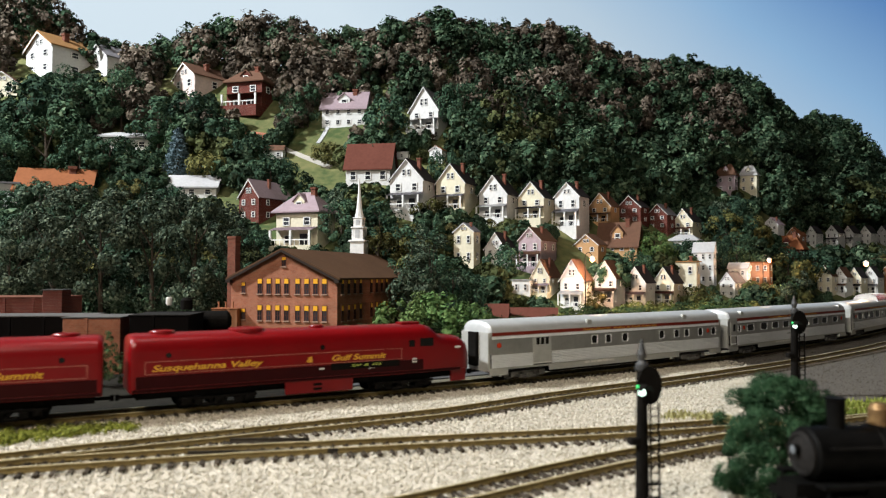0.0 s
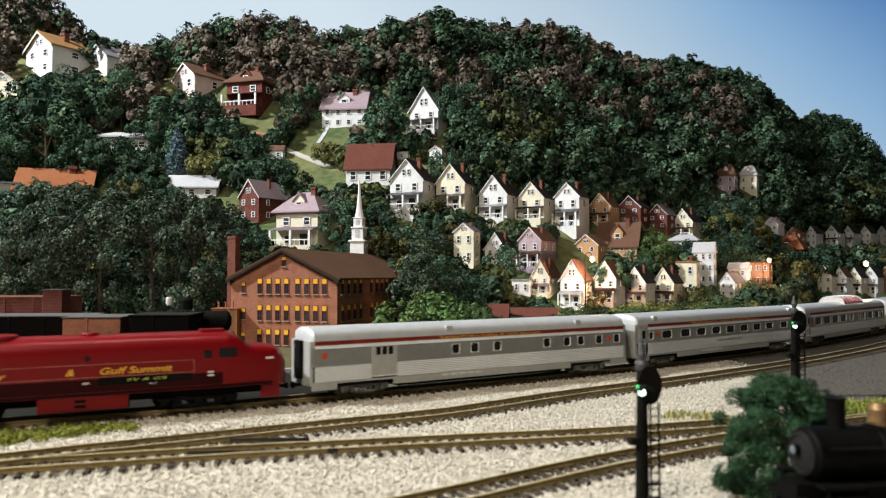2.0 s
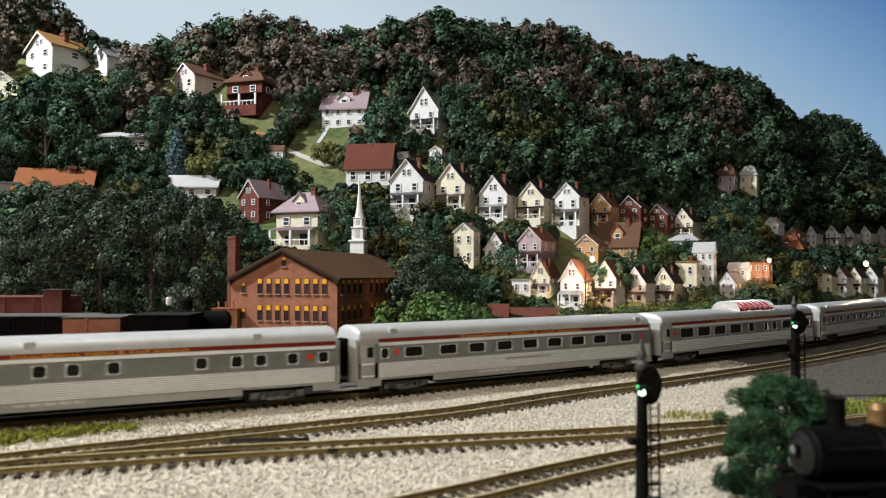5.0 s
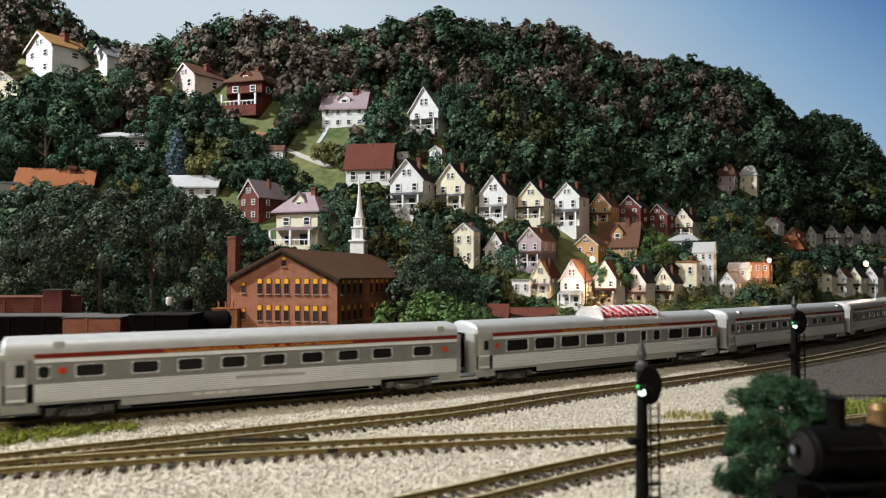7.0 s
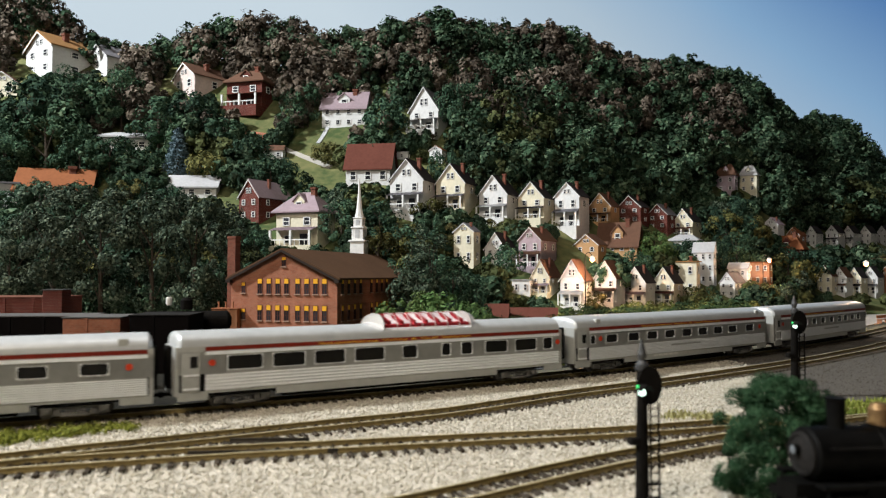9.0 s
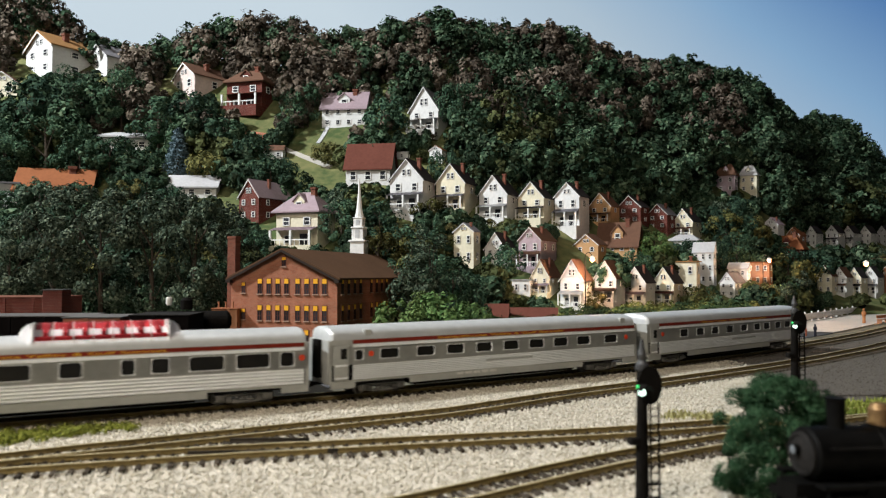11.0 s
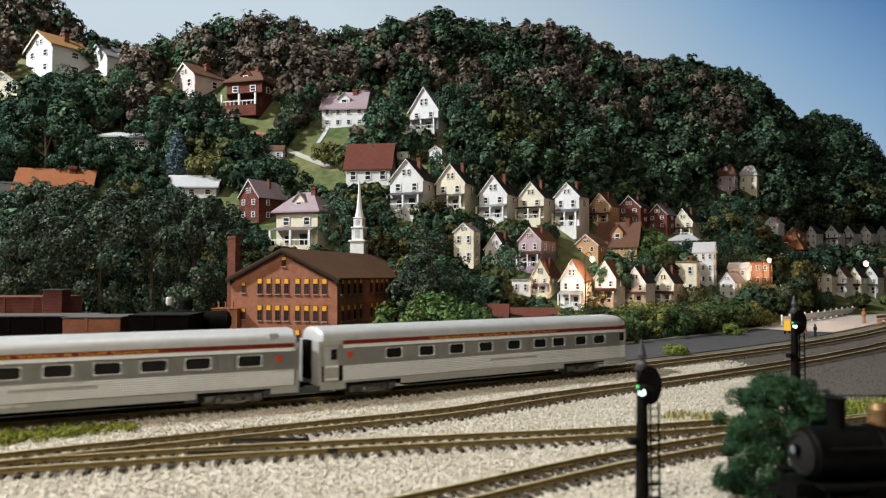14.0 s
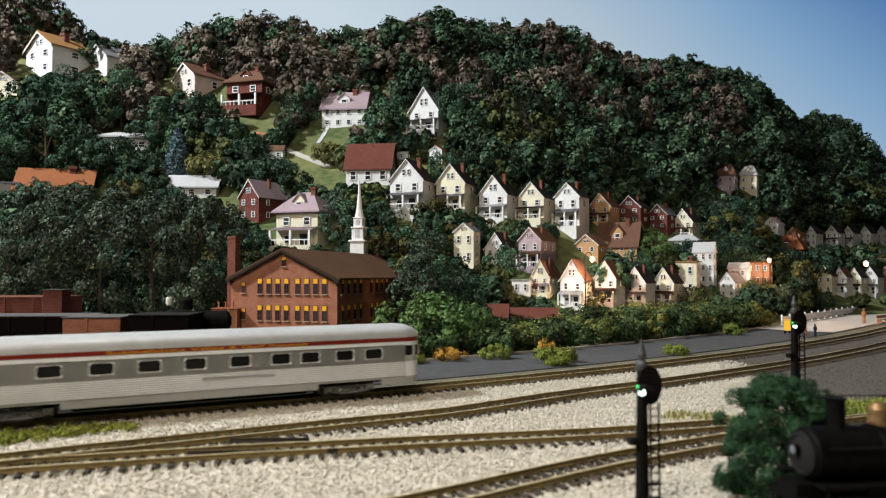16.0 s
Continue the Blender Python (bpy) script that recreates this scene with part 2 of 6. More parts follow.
def smooth_path(pts, step=0.0068):
    """Evenly spaced places on a smooth curve through pts."""
    P = [Vector((*p, 0)) for p in pts]
    P = [P[0] * 2 - P[1]] + P + [P[-1] * 2 - P[-2]]
    fine = []
    for i in range(1, len(P) - 2):
        for k in range(60):
            t = k / 60
            a, b, c, d = P[i - 1:i + 3]
            fine.append(0.5 * ((2 * b) + (c - a) * t + (2 * a - 5 * b + 4 * c - d) * t * t + (3 * b - a - 3 * c + d) * t ** 3))
    fine.append(P[-2])
    out, left = [fine[0]], step
    for a, b in zip(fine, fine[1:]):
        d = (b - a).length
        while d >= left > 0:
            a = a + (b - a) * (left / d)
            out.append(a)
            d -= left
            left = step
        left -= d
    return out


def sweep(bm, path, off, prof):
    """A rail: the section prof of (across, up) along the path, off metres to its left."""
    rings = []
    for i, p in enumerate(path):
        w = (path[min(i + 1, len(path) - 1)] - path[max(i - 1, 0)]).normalized()
        n = Vector((-w.y, w.x, 0))
        rings.append([bm.verts.new(p + n * (off + a) + Vector((0, 0, z))) for a, z in prof])
    k = len(prof)
    for a, b in zip(rings, rings[1:]):
        for i in range(k):
            bm.faces.new((a[i], b[i], b[(i + 1) % k], a[(i + 1) % k]))
    bm.faces.new(rings[0])
    bm.faces.new(rings[-1][::-1])


RAIL_SECTION = [(-0.0011, -0.0026), (0.0011, -0.0026), (0.0011, -0.0021), (0.0004, -0.0018), (0.0004, -0.0008), (0.0006, -0.0006),
                (0.0006, -0.0001), (-0.0006, -0.0001), (-0.0006, -0.0006), (-0.0004, -0.0008), (-0.0004, -0.0018), (-0.0011, -0.0021)]
HEAD_SECTION = [(-0.00045, -0.0001), (0.00045, -0.0001), (0.0004, 0.00005), (-0.0004, 0.00005)]


def tie_mesh():
    bm = bmesh.new()
    box(bm, -0.00125, 0.00125, -0.0152, 0.0152, -0.0042, -0.0024)
    soften(bm, 0.0002, 1)
    for y in (-0.0102, -0.0066, 0.0066, 0.0102):
        box(bm, -0.0005, 0.0005, y - 0.0005, y + 0.0005, -0.0028, -0.0018)
    return mesh_of("sleeper", bm, TIE)


TIE_MESH = tie_mesh()


def track(name, pts, label, sleepers=True):
    path = smooth_path(pts)
    t = thing(name, Matrix(), label, "railway track", "tracks of the yard")
    for off in (-0.00825, 0.00825):
        bm = bmesh.new()
        sweep(bm, path, off, RAIL_SECTION)
        r = part("rail", bm, RAIL, t)
        bm = bmesh.new()
        sweep(bm, path, off, HEAD_SECTION)
        part("rail_head", bm, RAIL_TOP, r, "worn rail head with its highlight in the colour")
    if sleepers:
        TRACK_ENDS.append((t, path))
    return t


track("railway_track", [main_line(s)[0].xy for s in (-0.9, -0.5, -0.2, 0, 0.2, 0.4, 0.6, 0.8, 1.0, 1.2, 1.5)], "through track with brown rails on dark sleepers in pale ballast")
track("railway_track", [(-0.56, 0.105), (-0.42, 0.198), (-0.2017, 0.3338), (-0.1488, 0.3645), (-0.112, 0.385), (-0.06, 0.4135), (0.0057, 0.4502), (0.086, 0.514), (0.1886, 0.586), (0.325, 0.69), (0.44, 0.79), (0.53, 0.875), (0.75, 1.1)],
      "second yard track with brown rails in pale ballast")
track("railway_track", [(-0.56, 0.15), (-0.42, 0.228), (-0.3, 0.2835), (-0.1919, 0.3222), (-0.1492, 0.3347), (-0.1029, 0.3482), (-0.062, 0.3572), (-0.0237, 0.3662), (0.019, 0.3755), (0.0642, 0.385), (0.1, 0.394), (0.16, 0.413), (0.25, 0.445), (0.36, 0.495), (0.47, 0.56)],
      "yard track leaving the switch on pale ballast")
track("railway_track", [(-0.2, 0.13), (-0.09, 0.215), (-0.0, 0.277), (0.0525, 0.316), (0.088, 0.34), (0.138, 0.369), (0.2, 0.4), (0.27, 0.43)],
      "yard track with brown rails curving into a switch")

# ---- the passenger train ----
STEEL = mat("silver_paint", (0.47, 0.47, 0.44), (0.4, 0.4, 0.37), rough=0.36, metal=0.3, scale=250, spec=0.45)
BRIGHT = mat("polished_fluting", (0.9, 0.91, 0.91), (0.82, 0.83, 0.83), rough=0.34, metal=0.15, scale=250, spec=0.5)
ROOF = mat("silver_roof", (0.53, 0.54, 0.54), (0.45, 0.46, 0.46), rough=0.38, metal=0.2, scale=150, spec=0.5)
STRIPE = mat("maroon_stripe", (0.2, 0.022, 0.012), (0.15, 0.018, 0.01), rough=0.4, scale=300)
GOLD = mat("gold_lettering", (0.75, 0.42, 0.05), (0.65, 0.35, 0.04), rough=0.4, scale=300)
PANE = mat("dark_window", (0.008, 0.008, 0.008), (0.014, 0.013, 0.011), rough=0.15, scale=200)
EMBLEM = mat("red_emblem", (0.6, 0.06, 0.02), (0.5, 0.05, 0.02), rough=0.5, scale=300)
BLACK = mat("underframe_black", (0.005, 0.0045, 0.004), (0.01, 0.009, 0.008), rough=0.8, spec=0.03, scale=400, bump=0.2)
TRUCK = mat("truck_grey", (0.2, 0.19, 0.17), (0.1, 0.095, 0.085), rough=0.6, metal=0.3, scale=400, bump=0.2)
WHITE = mat("white_marking", (0.75, 0.73, 0.68), rough=0.6)
RED = mat("locomotive_red", (0.18, 0.0018, 0.0035), (0.15, 0.0015, 0.003), rough=0.32, scale=60, coat=0.02, spec=0.3)
SHADED_RED = mat("locomotive_shaded_red", (0.03, 0.002, 0.0025), (0.022, 0.0015, 0.002), rough=0.4, scale=60)
HALF = 0.0175


def truck_parts(parent, x, axles=2, steel=None):
    steel = steel or TRUCK
    bm = bmesh.new()
    half = 0.0185 if axles == 2 else 0.024
    for s in (-1, 1):
        y0, y1 = sorted((s * 0.0125, s * 0.0148))
        yb0, yb1 = sorted((s * 0.0128, s * 0.0162))
        box(bm, x - half, x + half, y0, y1, 0.0058, 0.0076)
        box(bm, x - half * 0.4, x + half * 0.4, yb0, yb1, 0.0018, 0.0034)
        box(bm, x - half * 0.62, x - half * 0.4, y0, y1, 0.0022, 0.0058)
        box(bm, x + half * 0.4, x + half * 0.62, y0, y1, 0.0022, 0.0058)
        for k in range(axles):
            xa = x - half * 0.8 + 1.6 * half * k / (axles - 1)
            box(bm, xa - 0.0027, xa + 0.0027, yb0, yb1, 0.003, 0.0074)
            box(bm, xa - 0.0013, xa + 0.0013, *sorted((s * 0.0162, s * 0.017)), 0.0038, 0.0062)
    box(bm, x - 0.003, x + 0.003, -0.0118, 0.0118, 0.004, 0.0065)
    soften(bm, 0.0003, 1)
    t = part("truck", bm, steel, parent, "cast truck frame")
    for k in range(axles):
        xa = x - half * 0.8 + 1.6 * half * k / (axles - 1)
        bm = bmesh.new()
        for s in (-1, 1):
            lathe(bm, [(0.0012, s * 0.0095), (0.0052, s * 0.0095), (0.0052, s * 0.0082), (0.0058, s * 0.0074), (0.001, s * 0.007)], 20, "y")
            for q in range(6):
                c, z = 0.0033 * math.cos(q * 1.047), 0.0033 * math.sin(q * 1.047)
                box(bm, c - 0.0005, c + 0.0005, *sorted((s * 0.0094, s * 0.0098)), z - 0.0005, z + 0.0005)
        rod(bm, (0, -0.0095, 0), (0, 0.0095, 0), 0.0009)
        part("wheelset", bm, steel, t, at=pose(xa, 0, 0.0052))
    for s in (-1, 1):
        for dx in (-0.0045, -0.0015, 0.0015, 0.0045):
            bm = bmesh.new()
            lathe(bm, [(0.0011 if j % 2 else 0.0007, 0.0034 + j * 0.0004) for j in range(7)], 8, "z", (x + dx, s * 0.0146, 0))
            part("spring", bm, steel, t, "coil spring")


def shell(bm, x0, x1, prof, caps=True):
    """A hull with the section prof of (y, z), pulled along x, open at the bottom; caps close its ends."""
    a = [bm.verts.new((x0, y, z)) for y, z in prof]
    b = [bm.verts.new((x1, y, z)) for y, z in prof]
    for i in range(len(prof) - 1):
        bm.faces.new((a[i], a[i + 1], b[i + 1], b[i]))
    if caps:
        bm.faces.new(a)
        bm.faces.new(b[::-1])


def roof_section(z0, top, half, n=9):
    """A turtle-back roof: tight haunches, a flat crown."""
    pts = []
    for i in range(2 * n + 1):
        a = math.pi * i / (2 * n)
        c, s = math.cos(a), math.sin(a)
        pts.append((-half * math.copysign(abs(c) ** 0.75, c), z0 + (top - z0) * s ** 0.8))
    return pts


def lathe_end(bm, x_end, depth, prof, sign):
    """Rounds a hull's end off: the section prof shrinks over depth."""
    rings = []
    for k in range(5):
        a = math.pi / 2 * k / 4
        f, dx = math.cos(a) * 0.999 + 0.001, math.sin(a)
        rings.append([bm.verts.new((x_end + sign * depth * dx, y * (0.35 + 0.65 * f), prof[0][1] + (z - prof[0][1]) * (0.25 + 0.75 * f))) for y, z in prof])
    for a, b in zip(rings, rings[1:]):
        for i in range(len(prof) - 1):
            bm.faces.new((a[i], a[i + 1], b[i + 1], b[i]))
    bm.faces.new(rings[-1])


def side_panel(parent, x0, x1, y, z0, z1, holes, material, name="window_band"):
    """A side wall with openings through it. holes: (x0, x1, z0, z1)."""
    bm = bmesh.new()
    sy = -1 if y < 0 else 1
    xs = sorted({x0, x1, *(h[0] for h in holes), *(h[1] for h in holes)})
    zs = sorted({z0, z1, *(h[2] for h in holes), *(h[3] for h in holes)})
    grid = {(i, j): bm.verts.new((x, y, z)) for i, x in enumerate(xs) for j, z in enumerate(zs)}
    for i in range(len(xs) - 1):
        for j in range(len(zs) - 1):
            mx, mz = (xs[i] + xs[i + 1]) / 2, (zs[j] + zs[j + 1]) / 2
            if not any(a < mx < b and c < mz < d for a, b, c, d in holes):
                f = (grid[i, j], grid[i + 1, j], grid[i + 1, j + 1], grid[i, j + 1])
                bm.faces.new(f if sy < 0 else f[::-1])
    bmesh.ops.solidify(bm, geom=bm.faces[:], thickness=0.0007)
    return part(name, bm, material, parent)


def pane_and_frame(parent, a, b, c, d, y):
    s = -1 if y < 0 else 1
    bm = bmesh.new()
    y0, y1 = sorted((y - s * 0.0011, y - s * 0.0004))
    box(bm, a - 0.0003, b + 0.0003, y0, y1, c - 0.0003, d + 0.0003)
    w = part("window", bm, PANE, parent, "dark rounded car window")
    bm = bmesh.new()
    y0, y1 = sorted((y - s * 0.0004, y + s * 0.00025))
    e = 0.0004
    box(bm, a - e, b + e, y0, y1, c - e, c)
    box(bm, a - e, b + e, y0, y1, d, d + e * 0.5)
    box(bm, a - e, a, y0, y1, c, d)
    box(bm, b, b + e, y0, y1, c, d)
    # rounded corners
    for px, sx in ((a, 1), (b, -1)):
        for pz, sz in ((c, 1), (d, -1)):
            r = 0.0011
            ra = [bm.verts.new(v) for v in ((px, y0, pz), (px + sx * r, y0, pz), (px, y0, pz + sz * r))]
            rb = [bm.verts.new(v) for v in ((px, y1, pz), (px + sx * r, y1, pz), (px, y1, pz + sz * r))]
            bm.faces.new(ra)
            bm.faces.new(rb)
            bm.faces.new((ra[1], ra[2], rb[2], rb[1]))
    part("window_frame", bm, BRIGHT, w)


def fluting(parent, x0, x1, z0, z1, y, n, material):
    """Corrugated side sheathing: n ridges."""
    bm = bmesh.new()
    s = -1 if y < 0 else 1
    h = (z1 - z0) / n
    prof = [(y - s * 0.0003, z0)]
    for i in range(n):
        for f, o in ((0.14, -0.0002), (0.34, 0.0006), (0.62, 0.0006), (0.82, -0.0002)):
            prof.append((y + s * o, z0 + h * (i + f)))
    prof.append((y - s * 0.0003, z1))
    a = [bm.verts.new((x0, p, z)) for p, z in prof]
    b = [bm.verts.new((x1, p, z)) for p, z in prof]
    for i in range(len(prof) - 1):
        bm.faces.new((a[i], b[i], b[i + 1], a[i + 1]))
    bm.faces.new(a)
    bm.faces.new(b)
    part("fluted_panel", bm, material, parent, "bright fluted steel side panel")


def car_body(label, length, windows, kind):
    """A streamlined lightweight car; its left end is at x = 0, rail heads at z = 0."""
    car = thing("passenger_car", Matrix(), label, "passenger car", "cars of the passenger train")
    round_end = kind == "observation"
    L1 = length - (0.016 if round_end else 0)
    E1 = L1 if round_end else L1 - 0.003
    # inner hull, behind the side sheathing
    bm = bmesh.new()
    shell(bm, 0.0012, L1 - 0.0012, [(-HALF + 0.0012, 0.0085), (-HALF + 0.0012, 0.0384), (HALF - 0.0012, 0.0384), (HALF - 0.0012, 0.0085)])
    part("inner_body", bm, BLACK, car)
    # roof with a rounded downturn at both ends
    sec = roof_section(0.0385, 0.0474, HALF)
    bm = bmesh.new()
    shell(bm, 0.003, L1 - (0.0 if round_end else 0.003), sec, False)
    lathe_end(bm, 0.003, 0.003, sec, -1)
    lathe_end(bm, L1 - (0.0 if round_end else 0.003), 0.014 if round_end else 0.003, sec, 1)
    roof = part("roof", bm, ROOF, car, "silver turtle-back roof", smooth=True)
    for xv in {"baggage": (0.106, 0.233), "coach": (0.026, length - 0.0195)}.get(kind, ()):
        bm = bmesh.new()
        box(bm, xv, xv + 0.0058, -HALF * 0.985, -HALF * 0.7, 0.0392, 0.0452)
        soften(bm, 0.0008, 2)
        part("roof_vent", bm, STEEL, roof)
    holes = [(a, b, c, d) for a, b, c, d in windows]
    door = 0.0142 if kind != "baggage" else 0.0
    for y in (-HALF, HALF):
        side_panel(car, 0.001, L1, y, 0.0218, 0.0355, holes, STEEL)
        for h in holes:
            pane_and_frame(car, *h, y)
        s = -1 if y < 0 else 1
        # letterboard
        bm = bmesh.new()
        y0, y1 = sorted((y - s * 0.0006, y + s * 0.0003))
        box(bm, 0.003 + door, E1, y0, y1, 0.03585, 0.0383)
        part("letterboard", bm, STRIPE, car, "dark red letterboard stripe")
        bm = bmesh.new()
        box(bm, 0.001, L1, *sorted((y - s * 0.0008, y)), 0.0355, 0.0386)
        part("cornice", bm, STEEL, car)
        bm = bmesh.new()
        box(bm, 0.003 + door, E1, *sorted((y - s * 0.0004, y + s * 0.00045)), 0.0333, 0.0354)
        part("belt_moulding", bm, BRIGHT, car, "bright band under the letterboard")
        bm = bmesh.new()
        box(bm, 0.003 + door, E1, *sorted((y - s * 0.0004, y + s * 0.0003)), 0.0214, 0.0219)
        part("belt_line", bm, STEEL, car)
        gaps = [(0.003 + door, E1)]
        if kind == "baggage":
            gaps = [(0.003, 0.0447), (0.0648, E1)]
        for a, b in gaps:
            fluting(car, a, b, 0.0112, 0.0214, y, 5 if kind == "dome" else 8, BRIGHT)
        # skirt, cut away over the trucks
        for a, b, z in ((0.001, 0.019, 0.0058), (0.019, 0.062, 0.0098), (0.062, L1 - 0.064, 0.0062), (L1 - 0.064, L1 - 0.018, 0.0098), (L1 - 0.018, L1, 0.0062)):
            bm = bmesh.new()
            box(bm, a, b, *sorted((y - s * 0.0008, y)), z, 0.0112)
            part("skirt", bm, STEEL, car)
        if kind == "baggage":
            for a, b in ((0.0447, 0.0648),):
                bm = bmesh.new()
                box(bm, a, b, *sorted((y - s * 0.0006, y + s * 0.0002)), 0.0122, 0.0358)
                soften(bm, 0.0002, 1)
                dr = part("baggage_door", bm, STEEL, car, "grey sliding baggage door")
                for k in range(3):
                    bm = bmesh.new()
                    xw = a + 0.0034 + k * 0.0049
                    box(bm, xw, xw + 0.0034, *sorted((y, y + s * 0.0004)), 0.0272, 0.0328)
                    part("door_window", bm, PANE, dr)
                bm = bmesh.new()
                box(bm, a, b, *sorted((y, y + s * 0.0006)), 0.0122, 0.0132)
                part("door_sill", bm, WHITE, dr)
        else:
            bm = bmesh.new()
            box(bm, 0.0032, 0.0138, *sorted((y - s * 0.0004, y + s * 0.0006)), 0.0112, 0.0352)
            soften(bm, 0.0002, 1)
            dr = part("vestibule_door", bm, STEEL, car, "grey vestibule door")
            bm = bmesh.new()
            box(bm, 0.008, 0.0125, *sorted((y, y + s * 0.0008)), 0.0258, 0.0328)
            part("door_window", bm, PANE, dr)
            for z in (0.0208, 0.0125):
                bm = bmesh.new()
                box(bm, 0.004, 0.0132, *sorted((y, y + s * 0.0011)), z, z + 0.0012)
                part("door_ledge", bm, BRIGHT, dr)
        # round emblems
        spots = {"baggage": (0.0099, 0.2706), "coach": (0.0311, 0.2789), "dome": (0.0212, 0.2945), "observation": (0.0222,)}[kind]
        for xs in spots:
            bm = bmesh.new()
            lathe(bm, [(0.0021, s * 0.0172), (0.0021, s * 0.01785)], 14, "y", (xs, 0, 0.0285))
            part("emblem", bm, EMBLEM, car, "round red emblem")
        # equipment boxes and labels on the skirt
        if kind in ("baggage", "coach"):
            for k in range(5):
                bm = bmesh.new()
                xb = 0.102 + k * 0.0075
                box(bm, xb, xb + 0.006, *sorted((y, y + s * 0.0003)), 0.0088, 0.0106)
                part("skirt_label", bm, WHITE, car)
        if kind in ("coach", "observation"):
            bm = bmesh.new()
            xb = 0.1283 if kind == "coach" else 0.1396
            box(bm, xb, xb + 0.045, *sorted((y, y + s * 0.0006)), 0.0171, 0.0186)
            part("name_plate", bm, STEEL, car, "grey plate without readable writing")
    # lettering on the near letterboard, and on the far one
    for s in (-1, 1):
        wide = 0.105 if kind == "baggage" else 0.135
        x0 = 0.1 if kind in ("baggage",) else (0.085 if kind != "dome" else 0.09)
        m = pose(x0 if s < 0 else x0 + wide, s * (HALF + 0.00035), 0.0362, 90, 0, 0 if s < 0 else 180)
        o = lettering("Susquehanna Valley & Gulf Summit", 0.0026, GOLD, car, m, squeeze=wide / 0.0406)
    # ends: diaphragms, couplers
    ends = [0.0] if round_end else [0.0, length]
    for xe in ends:
        s = -1 if xe == 0 else 1
        bm = bmesh.new()
        box(bm, *sorted((xe - s * 0.002, xe + s * 0.0004)), -HALF + 0.0006, HALF - 0.0006, 0.009, 0.0385)
        part("end_wall", bm, STEEL, car)
        bm = bmesh.new()
        box(bm, *sorted((xe, xe + s * 0.0032)), -0.0052, 0.0052, 0.0125, 0.0385)
        box(bm, *sorted((xe, xe + s * 0.0024)), -0.0036, 0.0036, 0.0135, 0.037)
        soften(bm, 0.0004, 1)
        part("diaphragm", bm, BLACK, car, "black end diaphragm")
        bm = bmesh.new()
        rod(bm, (xe - s * 0.01, 0, 0.0085), (xe + s * 0.0062, 0, 0.0085), 0.0011)
        box(bm, *sorted((xe + s * 0.0045, xe + s * 0.0068)), -0.0018, 0.0018, 0.0068, 0.0102)
        part("coupler", bm, BLACK, car)
    if round_end:
        tail = [(-HALF, 0.0062)] + [(-HALF, z) for z in (0.012, 0.0218, 0.0255, 0.0332, 0.0355, 0.0385)]
        bands = [(0.0062, 0.0112, STEEL), (0.0112, 0.0216, BRIGHT), (0.0216, 0.0258, STEEL), (0.0258, 0.0328, PANE), (0.0328, 0.0355, BRIGHT), (0.0355, 0.0386, STRIPE)]
        for z0, z1, mt in bands:
            bm = bmesh.new()
            pts = [(L1 + 0.0145 * math.sin(a) ** 0.9 if a > 0 else L1, -HALF * math.cos(a)) for a in [math.pi * k / 16 for k in range(17)]]
            pts = [(L1 + 0.0145 * max(math.sin(math.pi * k / 16), 0) ** 0.8, -HALF * math.copysign(abs(math.cos(math.pi * k / 16)) ** 0.8, math.cos(math.pi * k / 16))) for k in range(17)]
            a = [bm.verts.new((x, y, z0)) for x, y in pts]
            b = [bm.verts.new((x, y, z1)) for x, y in pts]
            for i in range(16):
                bm.faces.new((a[i], a[i + 1], b[i + 1], b[i]))
            bm.faces.new(a[::-1])
            bm.faces.new(b)
            part({PANE: "tail_window", STRIPE: "letterboard"}.get(mt, "tail_panel"), bm, mt, car)
        for k in (2, 5, 8, 11, 14):
            bm = bmesh.new()
            a = math.pi * k / 16
            x, y = L1 + 0.0147 * math.sin(a) ** 0.8, -HALF * 1.01 * math.copysign(abs(math.cos(a)) ** 0.8, math.cos(a))
            rod(bm, (x, y, 0.0256), (x, y, 0.033), 0.0011, n=6)
            part("tail_post", bm, STEEL, car)
    # underframe
    bm = bmesh.new()
    box(bm, 0.068, L1 - 0.07, -0.012, 0.012, 0.0035, 0.0088)
    box(bm, 0.004, L1 - 0.004, -0.0145, 0.0145, 0.0082, 0.0098)
    soften(bm, 0.0005, 1)
    part("underframe", bm, BLACK, car)
    truck_parts(car, 0.041)
    truck_parts(car, L1 - 0.041)
    return car


